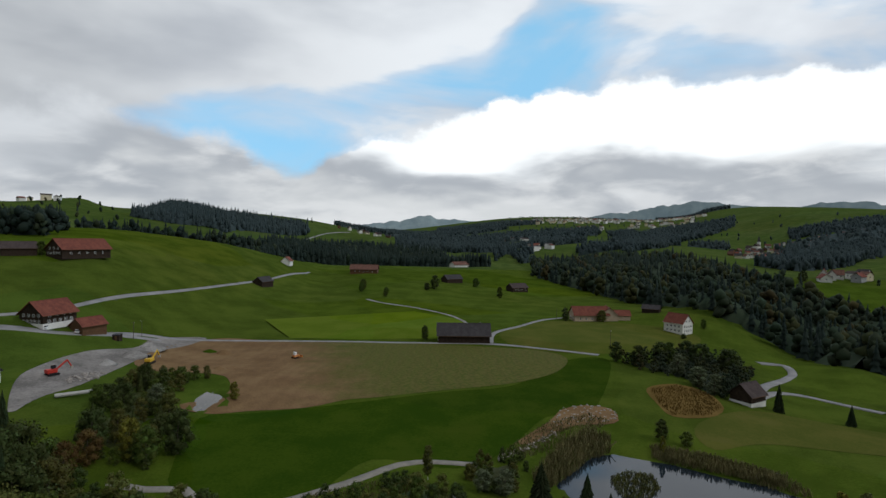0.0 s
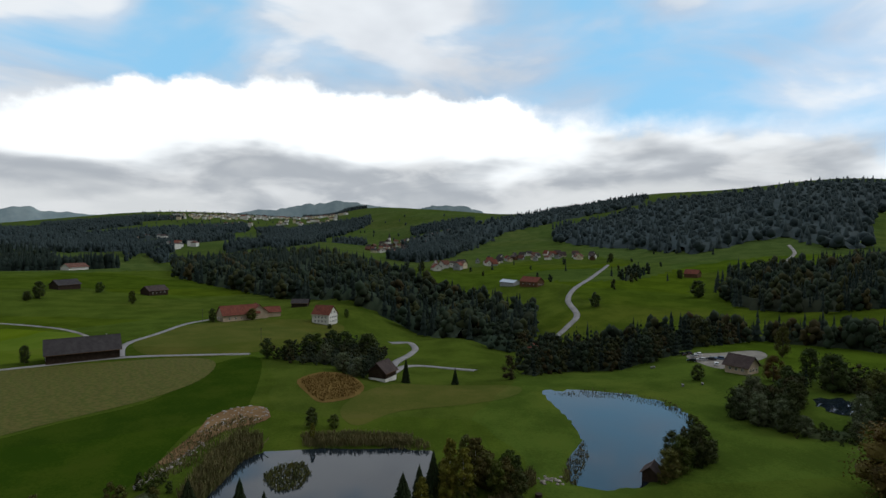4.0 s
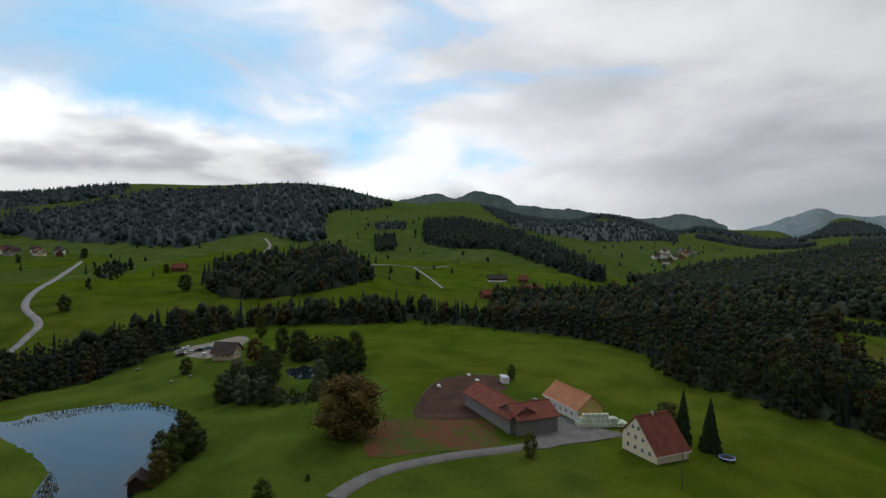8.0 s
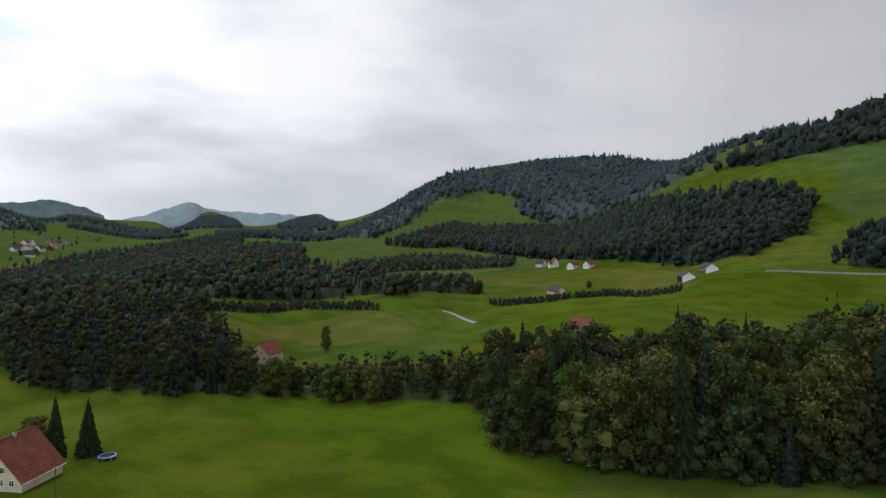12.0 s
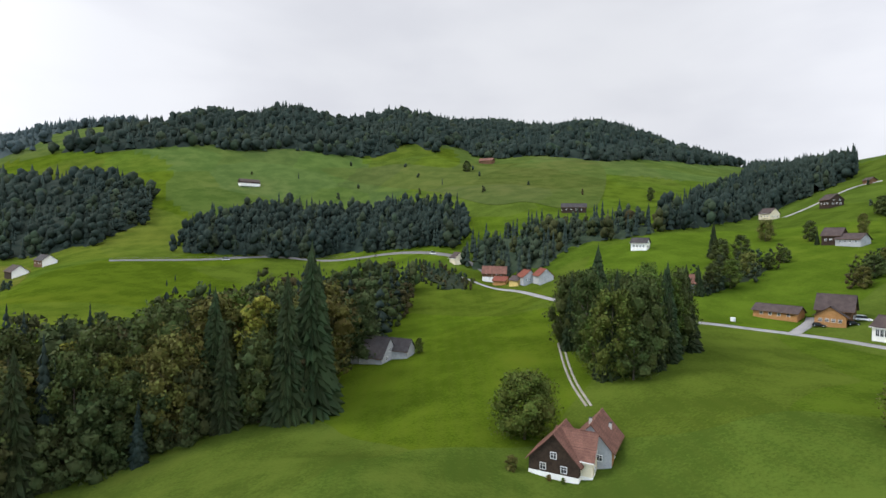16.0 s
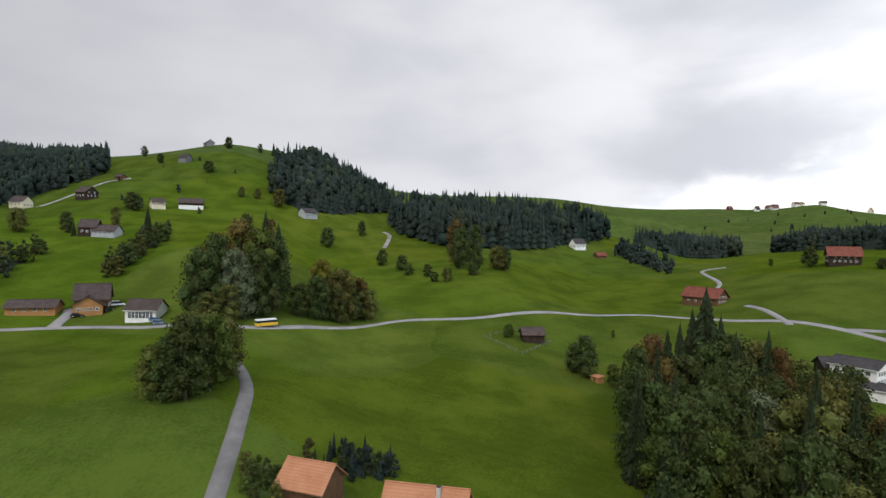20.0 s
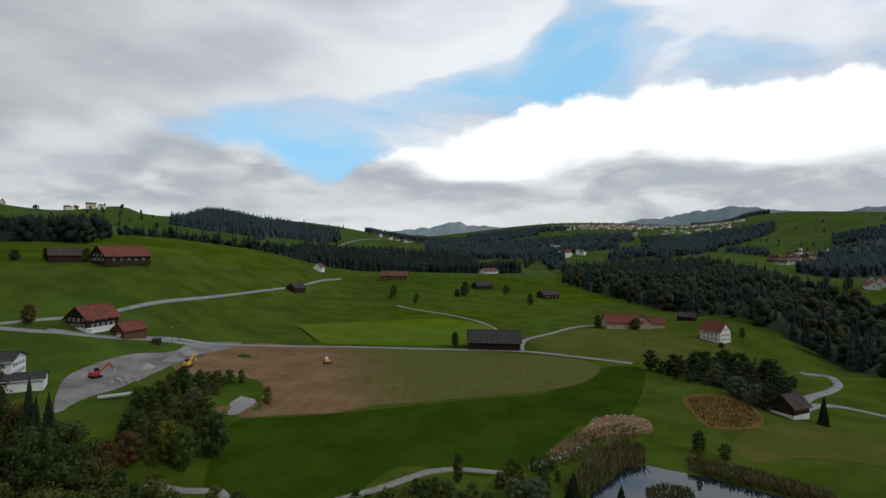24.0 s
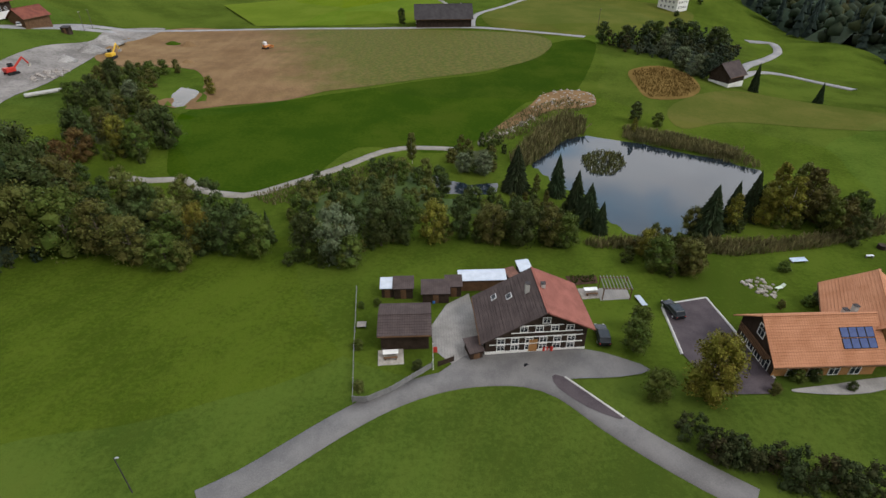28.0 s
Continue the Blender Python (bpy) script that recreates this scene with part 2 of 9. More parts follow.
GRASS = grass_surface("meadow_grass", (0.041, 0.067, 0.0095), (0.066, 0.101, 0.0145), (0.096, 0.105, 0.019), 0.07, 0.5)
# grass of the far meadows, with slight distance haze put into its colour
GRASS_HAZED = grass_surface("hill_pasture", (0.045, 0.074, 0.019), (0.069, 0.102, 0.027), (0.090, 0.103, 0.034), 0.07, 0.9)
GRASS_PALE = grass_surface("mown_field", (0.078, 0.124, 0.012), (0.098, 0.146, 0.016), (0.108, 0.130, 0.024), 0.12, 0.2)
# darker grass: cloud shade over the near field is put into its colour
GRASS_DARK = grass_surface("young_grass", (0.022, 0.048, 0.005), (0.036, 0.064, 0.007), (0.056, 0.062, 0.012))
GRASS_TUSSOCK = grass_surface("tussock_pasture", (0.048, 0.070, 0.018), (0.068, 0.090, 0.024), (0.092, 0.092, 0.032))
GRASS_DRY = grass_surface("dry_grass", (0.065, 0.082, 0.016), (0.090, 0.098, 0.022), (0.13, 0.105, 0.036))
STRAW = grass_surface("straw_reeds", (0.12, 0.085, 0.025), (0.17, 0.115, 0.035), (0.19, 0.15, 0.05))
SOIL = surface("bare_soil", (0.135, 0.080, 0.038), (0.21, 0.135, 0.068), 0.06, 1.4, 0.95, 0.8, coords="World")


def tilled_surface(name, bare, sown, start, end):
    """Bare soil that passes over, patch by patch, into sown ground along a line in plan; curved tillage marks."""
    m = surface(name, *bare, 0.06, 1.4, 0.95, 0.8, coords="World")
    tr = m.node_tree
    bsdf = tr.nodes["Principled BSDF"]
    first = bsdf.inputs["Base Color"].links[0].from_socket
    pos = nd(tr, "ShaderNodeNewGeometry").outputs["Position"]
    d = np.subtract(end, start)
    along = nd(tr, "ShaderNodeVectorMath", {0: nd(tr, "ShaderNodeVectorMath", {0: pos, 1: (*start, 0)}, operation="SUBTRACT").outputs[0], 1: (*(d / (d @ d)), 0)}, operation="DOT_PRODUCT").outputs["Value"]
    n1 = nd(tr, "ShaderNodeTexNoise", {"Vector": pos, "Scale": 0.09, "Detail": 6.0, "Roughness": 0.65}).outputs[0]
    n2 = nd(tr, "ShaderNodeTexNoise", {"Vector": pos, "Scale": 0.8, "Detail": 4.0}).outputs[0]
    green = mixc(tr, ramp01(tr, n2, 0.35, 0.65), *sown)
    col = mixc(tr, ramp01(tr, calc(tr, "ADD", along, calc(tr, "MULTIPLY", calc(tr, "SUBTRACT", n1, 0.5), 1.6)), -0.1, 1.1), first, green)
    rows = nd(tr, "ShaderNodeTexWave", {"Vector": pos, "Scale": 0.06, "Distortion": 14.0, "Detail": 4.0, "Detail Scale": 0.3}).outputs[1]
    col = mixc(tr, calc(tr, "MULTIPLY", rows, 0.13), col, tuple(0.6 * v for v in bare[0]))
    tr.links.new(col, bsdf.inputs["Base Color"])
    return m


TILLED = tilled_surface("tilled_soil", ((0.135, 0.080, 0.038), (0.21, 0.135, 0.068)), ((0.066, 0.080, 0.015), (0.105, 0.100, 0.026)), (-59.2, 212.8), (-26.4, 223.6))
MUD = surface("paddock_mud", (0.040, 0.023, 0.017), (0.082, 0.046, 0.032), 0.15, 1.5, 0.9, 0.7, coords="World")
MUD_RED = surface("worn_paddock", (0.115, 0.050, 0.028), (0.058, 0.078, 0.016), 0.09, 0.8, 0.95, 0.6, coords="World", contrast=(0.44, 0.58))
GRAVEL = surface("gravel", (0.15, 0.14, 0.13), (0.36, 0.345, 0.33), 0.12, 1.5, 0.95, 0.6, coords="World")
ASPHALT = surface("road_asphalt", (0.20, 0.195, 0.20), (0.29, 0.28, 0.28), 0.15, 5.0, 0.9, 0.15, coords="World")
ASPHALT_LANE = surface("grey_lane_asphalt", (0.125, 0.12, 0.12), (0.18, 0.172, 0.168), 0.25, 6.0, 0.95, 0.15, coords="World")
GRAVEL_DEPOT = surface("depot_gravel", (0.13, 0.12, 0.112), (0.27, 0.25, 0.235), 0.09, 1.2, 0.95, 0.8, coords="World")
GRAVEL_PATH = surface("path_gravel", (0.19, 0.175, 0.155), (0.28, 0.26, 0.23), 0.3, 5.0, 0.95, 0.5, coords="World")
ASPHALT_NEW = surface("fresh_asphalt", (0.055, 0.045, 0.05), (0.085, 0.07, 0.075), 0.3, 6.0, 0.85, 0.15, coords="World")
PAVING = surface("stone_paving", (0.20, 0.19, 0.178), (0.29, 0.275, 0.26), 0.5, 5.0, 0.9, 0.3, coords="World", stripes=("X", 2.5, 0.4))
REED = surface("reeds", (0.105, 0.102, 0.042), (0.180, 0.155, 0.070), 0.3, 3.0, 0.9, 0.0, per_island=0.5)
# pale blue base colour stands in for the air's haze on the mountains
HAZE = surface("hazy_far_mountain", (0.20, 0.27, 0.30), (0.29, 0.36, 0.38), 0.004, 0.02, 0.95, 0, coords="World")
WATER = surface("pond_water", (0.008, 0.014, 0.022), (0.014, 0.022, 0.030), 0.05, 0.4, 0.04, 0.0, coords="World")
WATER.node_tree.nodes["Principled BSDF"].inputs["Specular IOR Level"].default_value = 0.45
# paler base colour than the other ponds
WATER_PALE = surface("silty_water", (0.075, 0.070, 0.058), (0.11, 0.10, 0.085), 0.1, 0.6, 0.04, 0.0, coords="World")
LEAF = {
    "green": surface("leaves_green", (0.048, 0.069, 0.013), (0.079, 0.100, 0.020), 0.4, 3.0, 0.6, 0, per_object=0.35, per_island=0.7, spec=0.06),
    "dark": surface("leaves_dark", (0.036, 0.049, 0.015), (0.055, 0.069, 0.019), 0.4, 3.0, 0.6, 0, per_object=0.3, per_island=0.7, spec=0.06),
    "olive": surface("leaves_olive", (0.067, 0.072, 0.017), (0.108, 0.100, 0.027), 0.4, 3.0, 0.6, 0, per_object=0.5, per_island=0.7, spec=0.06),
    "yellow": surface("leaves_yellow", (0.102, 0.102, 0.017), (0.179, 0.150, 0.024), 0.4, 3.0, 0.6, 0, per_object=0.3, per_island=0.7, spec=0.06),
    "rust": surface("leaves_rust", (0.072, 0.051, 0.017), (0.126, 0.075, 0.024), 0.4, 3.0, 0.6, 0, per_object=0.4, per_island=0.7, spec=0.06),
    "grey": surface("leaves_grey_willow", (0.084, 0.102, 0.053), (0.132, 0.150, 0.084), 0.4, 3.0, 0.6, 0, per_object=0.4, per_island=0.6, spec=0.06),
    "spruce": surface("spruce_needles", (0.021, 0.033, 0.015), (0.036, 0.049, 0.019), 0.4, 3.0, 0.65, 0, per_object=0.4, per_island=0.6, spec=0.06),
}
# far woods: bluish aerial haze is put into the foliage colour
WOODS_HAZED = surface("blue_green_spruce_woods", (0.030, 0.045, 0.048), (0.043, 0.060, 0.060), 0.008, 0.2, 0.8, 0, coords="World", per_island=0.45)
WOODS = surface("far_woods", (0.015, 0.025, 0.021), (0.026, 0.037, 0.029), 0.01, 0.3, 0.8, 0, coords="World", per_island=0.5)
WOODS_MIXED = surface("mixed_woods", (0.021, 0.034, 0.021), (0.036, 0.046, 0.027), 0.02, 0.3, 0.8, 0, coords="World", per_island=0.55)
WOODS_CREEK = surface("creek_woods", (0.028, 0.044, 0.016), (0.047, 0.059, 0.023), 0.05, 0.3, 0.8, 0, coords="World", per_island=0.4)
WOODS_OLIVE = surface("olive_woods", (0.029, 0.037, 0.015), (0.048, 0.050, 0.020), 0.05, 0.3, 0.8, 0, coords="World", per_island=0.4)
WOODS_AUTUMN = surface("autumn_woods", (0.034, 0.032, 0.015), (0.056, 0.046, 0.020), 0.05, 0.3, 0.8, 0, coords="World", per_island=0.4)
BARK = surface("bark", (0.07, 0.055, 0.042), (0.13, 0.11, 0.09), 2.0, 12.0, 0.9, 0.5)
BARK_PALE = surface("birch_bark", (0.45, 0.43, 0.40), (0.6, 0.58, 0.55), 2.0, 12.0, 0.8, 0.3)
TIMBER_DARK = surface("dark_timber", (0.028, 0.019, 0.014), (0.055, 0.038, 0.028), 1.0, 14.0, 0.8, 0.4, stripes=("Z", 4.0, 0.5))
TIMBER_BROWN = surface("brown_timber", (0.10, 0.055, 0.03), (0.16, 0.09, 0.05), 1.0, 14.0, 0.8, 0.4, stripes=("Z", 4.0, 0.5))
TIMBER_HONEY = surface("honey_timber", (0.32, 0.16, 0.06), (0.42, 0.22, 0.09), 1.0, 14.0, 0.75, 0.3, stripes=("Z", 4.0, 0.4))
TIMBER_GREY = surface("weathered_grey_boards", (0.15, 0.15, 0.15), (0.24, 0.235, 0.23), 1.0, 14.0, 0.85, 0.4, stripes=("X", 4.0, 0.4))
PLASTER_WHITE = surface("white_plaster", (0.70, 0.69, 0.66), (0.80, 0.79, 0.76), 0.6, 9.0, 0.85, 0.1)
PLASTER_CREAM = surface("cream_shingles", (0.60, 0.53, 0.38), (0.70, 0.63, 0.47), 0.6, 9.0, 0.85, 0.2, stripes=("Z", 5.0, 0.15))
PLASTER_YELLOW = surface("yellow_boards", (0.52, 0.38, 0.13), (0.62, 0.46, 0.18), 0.6, 9.0, 0.85, 0.2, stripes=("Z", 5.0, 0.2))
PLASTER_PINK = surface("sandstone_plaster", (0.46, 0.36, 0.27), (0.55, 0.44, 0.34), 0.6, 9.0, 0.85, 0.1)
SHINGLE_GREY = surface("grey_shingles", (0.30, 0.31, 0.32), (0.40, 0.41, 0.42), 0.8, 12.0, 0.85, 0.2, stripes=("Z", 5.0, 0.3))
ROOF_RED = surface("red_roof_tiles", (0.135, 0.046, 0.034), (0.22, 0.075, 0.052), 0.5, 7.0, 0.85, 0.5, stripes=("Y", 2.6, 0.5), cross=("X", 2.9, 0.4))
ROOF_PINK = surface("faded_red_tiles", (0.20, 0.075, 0.058), (0.285, 0.110, 0.085), 0.6, 9.0, 0.85, 0.5, stripes=("Y", 2.6, 0.35), cross=("X", 2.9, 0.4))
ROOF_ORANGE = surface("orange_roof_tiles", (0.36, 0.16, 0.085), (0.46, 0.22, 0.125), 0.4, 7.0, 0.85, 0.5, stripes=("Y", 2.6, 0.45), cross=("X", 2.9, 0.4))
ROOF_BROWN = surface("brown_roof_tiles", (0.056, 0.043, 0.041), (0.090, 0.069, 0.066), 0.5, 7.0, 0.85, 0.5, stripes=("Y", 2.6, 0.45), cross=("X", 2.9, 0.4))
ROOF_RUSSET = surface("russet_roof_tiles", (0.115, 0.058, 0.046), (0.195, 0.10, 0.076), 0.5, 5.0, 0.85, 0.5, stripes=("Y", 2.6, 0.6), cross=("X", 2.9, 0.4))
ROOF_SLATE = surface("dark_slate_roof", (0.040, 0.036, 0.038), (0.065, 0.060, 0.062), 0.5, 7.0, 0.8, 0.5, stripes=("Y", 2.6, 0.45))
ROOF_METAL = surface("pale_metal_sheet", (0.40, 0.44, 0.50), (0.50, 0.54, 0.60), 0.8, 8.0, 0.35, 0.1, metal=0.4)
FRAME_WHITE = surface("white_window_paint", (0.74, 0.74, 0.72), (0.80, 0.80, 0.78), 2.0, 20.0, 0.5)
GLASS = surface("window_glass", (0.02, 0.024, 0.03), (0.03, 0.035, 0.04), 1.0, 5.0, 0.06)
STONE = surface("rough_stone", (0.22, 0.20, 0.175), (0.38, 0.35, 0.31), 0.8, 6.0, 0.9, 0.6, per_object=0.4)
CONCRETE = surface("concrete", (0.38, 0.37, 0.35), (0.48, 0.47, 0.45), 0.6, 9.0, 0.9, 0.2)
PAINT_WHITE = surface("white_paint", (0.72, 0.72, 0.72), (0.8, 0.8, 0.8), 2.0, 20.0, 0.35)
PAINT_BLACK = surface("black_car_paint", (0.012, 0.013, 0.016), (0.02, 0.021, 0.024), 2.0, 20.0, 0.2)
PAINT_BLUE = surface("blue_car_paint", (0.10, 0.16, 0.26), (0.13, 0.19, 0.30), 2.0, 20.0, 0.25)
PAINT_SILVER = surface("silver_car_paint", (0.5, 0.51, 0.52), (0.6, 0.61, 0.62), 2.0, 20.0, 0.3)
PAINT_RED = surface("red_machine_paint", (0.42, 0.03, 0.02), (0.52, 0.05, 0.035), 2.0, 20.0, 0.4)
PAINT_YELLOW = surface("yellow_machine_paint", (0.62, 0.38, 0.03), (0.72, 0.46, 0.05), 2.0, 20.0, 0.4)
PAINT_ORANGE = surface("orange_machine_paint", (0.55, 0.20, 0.05), (0.62, 0.26, 0.08), 2.0, 20.0, 0.4)
RUBBER = surface("tyre_rubber", (0.015, 0.015, 0.015), (0.03, 0.03, 0.03), 3.0, 20.0, 0.8)
BALE = surface("pale_green_bale_wrap", (0.46, 0.54, 0.42), (0.60, 0.66, 0.55), 1.0, 8.0, 0.3, 0.2, per_object=0.25)
BLUE_PLASTIC = surface("blue_plastic", (0.03, 0.14, 0.42), (0.05, 0.18, 0.5), 2.0, 20.0, 0.4)
SOLAR = surface("solar_glass", (0.030, 0.055, 0.16), (0.045, 0.075, 0.20), 1.0, 6.0, 0.45, spec=0.12)

# ---- ground ----
SPOTS = {}
SPOTS["north"] = ((0, 0, 0), (0, 30, 0), (3, 39, 0), (16, 56, 0), (16, 88, -2), (53, 112, -3), (113, 197, -4), (103, 238, -1), (12, 286, 0), (145, 329, -2), (103, 364, 0), (213, 430, 9), (241, 490, -12), (125, 546, 1), (85, 755, 12), (321, 733, 24), (23, 820, 15), (199, 878, 15), (33, 2000, 44), (958, 2200, 126), (972, 3362, 190), (433, 3574, 185), (1790, 3799, 236), (1808, 3791, 275))
SPOTS["north_east"] = ((33, 34, 1), (64, 74, -1), (122, 98, -2), (149, 136, -2), (167, 237, -10), (172, 236, -12), (263, 182, -10), (200, 262, -6), (179, 283, -12), (277, 260, -17), (326, 281, -6), (267, 353, -22), (446, 338, 12), (398, 394, 8), (327, 503, 6), (465, 550, 13), (447, 639, 16), (640, 480, 22), (616, 656, 20), (903, 628, 52), (1231, 858, 114), (806, 1382, 44), (813, 1378, 33), (1241, 1568, 150), (1084, 1681, 135), (1842, 1202, 238), (1740, 1505, 187), (2487, 3133, 192), (2579, 3441, 244), (3323, 3323, 191), (4070, 2350, 210))
SPOTS["east_north"] = ((145, 31, 0), (167, 92, -2), (194, 6, 0), (229, 105, 0), (275, 152, -1), (329, 32, 0), (332, 32, 0), (367, 158, -2), (544, 133, 24), (560, 310, 18), (717, 60, 14), (743, 104, 18), (889, 139, 25), (826, 358, 52), (1288, 173, 86), (1668, 328, 143), (1799, 612, 234), (1897, 453, 223), (1980, 283, 186), (1819, 832, 230), (3290, 255, 258), (3492, 231, 301), (4540, 1216, 210))
SPOTS["east"] = ((30, 0, 0), (135, -48, 0), (205, -76, -1), (313, -36, 0), (419, -30, -4), (379, -182, 4), (556, -63, 0), (639, -32, 5), (775, -198, 9), (817, -235, -1), (771, -359, -6), (897, -67, 37), (936, -162, 37), (1130, -404, 24), (1131, -402, 16), (1814, -843, 29), (2553, -491, 135), (2532, -592, 168), (2695, -166, 187), (3300, -39, 278), (3358, -1297, 97), (3335, -1356, 131), (3611, -1721, 103), (3523, -1895, 39), (4108, -2283, 155), (4700, 0, 170), (4540, -1216, 135))
SPOTS["east_south"] = ((40, -50, 2), (166, -123, -4), (224, -180, -12), (245, -173, 3), (231, -263, -6), (196, -326, -4), (244, -342, 6), (317, -291, -2), (530, -599, 16), (805, -504, 24), (666, -678, 27), (628, -1081, 78), (1129, -827, 47), (1041, -1080, 50), (1020, -1603, 265), (3323, -3323, 237), (2350, -4070, 270), (3261, -3385, 40), (4036, -2598, 247), (3892, -2810, 184), (3738, -3012, 60), (4125, -2551, 71))
SPOTS["south_east"] = ((35, -129, -4), (63, -124, -5), (7, -140, 0), (57, -160, -4), (87, -157, -5), (93, -162, -5), (72, -260, 10), (87, -431, 14), (157, -411, 9), (53, -457, 29), (73, -535, 27), (120, -588, 22), (83, -614, 36), (222, -643, 20), (156, -886, 136), (36, -999, 220), (343, -939, 52), (451, -1219, 107), (828, -1484, 188), (440, -1642, 228), (503, -1832, 315), (730, -1754, 304), (923, -1661, 266), (1216, -4540, 327))
SPOTS["south"] = ((0, -30, 4), (-35, -99, 13), (-39, -108, 7), (-33, -136, 5), (-82, -183, 8), (-13, -480, 35), (-158, -495, 40), (-17, -640, 80), (-116, -731, 127), (-22, -820, 159), (-154, -836, 178), (-320, -788, 176), (-240, -1053, 295), (-460, -999, 303), (-255, -1070, 302), (-142, -1111, 290), (-11, -1150, 256), (-205, -1132, 282), (-586, -1047, 313), (-390, -1135, 306), (0, -1836, 307), (-484, -1806, 315), (0, -4700, 420), (-1216, -4540, 426))
SPOTS["south_west"] = ((-40, -50, 9), (-76, -79, 6), (-107, -64, 19), (-82, -126, 11), (-120, -106, 17), (-115, -163, 15), (-201, -121, 22), (-151, -259, 16), (-205, -272, 23), (-268, -225, 49), (-221, -309, 27), (-210, -340, 39), (-273, -332, 55), (-397, -270, 73), (-360, -375, 84), (-321, -459, 95), (-583, -547, 160), (-563, -596, 171), (-475, -705, 176), (-854, -521, 171), (-823, -873, 298), (-736, -1011, 318), (-849, -984, 310), (-937, -901, 320), (-1231, -858, 269), (-935, -1619, 315), (-1503, -1503, 331), (-2208, -1275, 280), (-3323, -3323, 401), (-2350, -4070, 426), (-4070, -2350, 290))
SPOTS["west_south"] = ((-60, -20, 9), (-92, -12, 14), (-85, -40, 14), (-93, -19, 18), (-116, -32, 22), (-198, -31, 23), (-212, -76, 23), (-240, -7, 21), (-267, -42, 44), (-276, -89, 44), (-301, -159, 47), (-349, -25, 38), (-442, -127, 76), (-436, -200, 81), (-457, -248, 78), (-504, -164, 101), (-556, -70, 105), (-603, -214, 134), (-616, -174, 145), (-635, -81, 136), (-635, -140, 157), (-758, -56, 163), (-778, -341, 160), (-1067, -286, 162), (-4540, -1216, 315))
SPOTS["west"] = ((-30, 0, 3), (-99, 25, 8), (-143, 11, 10), (-159, 87, 8), (-203, 66, 15), (-280, 75, 31), (-325, 131, 23), (-427, 53, 49), (-452, 213, 42), (-596, 170, 87), (-579, 272, 85), (-720, 5, 127), (-1105, 0, 162), (-1428, 722, 159), (-2627, 704, 164), (-2356, 1360, 164), (-4700, 0, 315), (-4540, 1216, 162))
SPOTS["north_west"] = ((-48, 50, 0), (-57, 85, -1), (-67, 102, 0), (-103, 78, 3), (-108, 147, 5), (-131, 147, 7), (-151, 164, 7), (-200, 181, 20), (-169, 211, 16), (-166, 232, 14), (-269, 192, 21), (-208, 318, 40), (-278, 287, 44), (-246, 315, 45), (-389, 226, 34), (-370, 306, 44), (-313, 390, 55), (-288, 433, 56), (-299, 450, 58), (-366, 424, 56), (-593, 373, 45), (-574, 693, 76), (-873, 669, 86), (-732, 1193, 106), (-987, 993, 134), (-1002, 978, 148), (-777, 1165, 134), (-1077, 895, 127), (-1171, 855, 140), (-916, 1188, 124), (-1190, 2061, 138), (-1683, 1683, 152), (-3323, 3323, 164), (-2350, 4070, 148), (-4070, 2350, 162))
SPOTS["north_north_west"] = ((-28, 54, 0), (-15, 78, -1), (-22, 130, -1), (-58, 159, 0), (-48, 229, 0), (-113, 216, 3), (-136, 268, 2), (-149, 446, 14), (-209, 519, 43), (-171, 575, 29), (-146, 582, 14), (-86, 594, 16), (-74, 847, 22), (-397, 752, 68), (-275, 1168, 41), (-163, 1491, 51), (-680, 1337, 124), (-358, 1457, 90), (-289, 1675, 79), (-660, 2463, 127), (-156, 4297, 146), (-765, 4435, 103), (-1216, 4540, 130))

KNOTS = np.array([p for rows in SPOTS.values() for p in rows], float)


def log_plan(x, y):
    r = np.hypot(x, y) + 1e-6
    k = np.log1p(r / 60.0) / r
    return np.stack([x * k, y * k], -1)


def kernel(r2):
    return 0.5 * r2 * np.log(r2 + 1e-12)


def fit_relief():
    u = log_plan(KNOTS[:, 0], KNOTS[:, 1])
    s = KNOTS[:, 2] / (np.hypot(KNOTS[:, 0], KNOTS[:, 1]) + 120.0)
    n = len(u)
    k = kernel(((u[:, None] - u[None]) ** 2).sum(-1)) + 0.004 * np.eye(n)
    p = np.c_[np.ones(n), u]
    return u, np.linalg.solve(np.block([[k, p], [p.T, np.zeros((3, 3))]]), np.r_[s, 0, 0, 0])


KNOT_PLAN, KNOT_WEIGHT = fit_relief()
BASINS = []
# hollows behind the crests: floor lines in plan with their heights, and the slope of their sides
HOLLOWS = [
    (((-640, 360, 44), (-500, 545, 45), (-380, 650, 38), (-255, 715, 22), (-130, 820, 6), (10, 960, -2), (160, 1040, -6)), 0.05),
]


def hollow(x, y, floor, slope):
    """The height of a hollow's floor and sides over the plan."""
    best, level = np.full(x.shape, 1e9), np.zeros(x.shape)
    for (x0, y0, z0), (x1, y1, z1) in zip(floor, floor[1:]):
        dx, dy = x1 - x0, y1 - y0
        f = np.clip(((x - x0) * dx + (y - y0) * dy) / (dx * dx + dy * dy), 0, 1)
        d = np.hypot(x - x0 - f * dx, y - y0 - f * dy)
        level = np.where(d < best, z0 + (z1 - z0) * f, level)
        best = np.minimum(best, d)
    return level + slope * best + 0.0006 * best**2


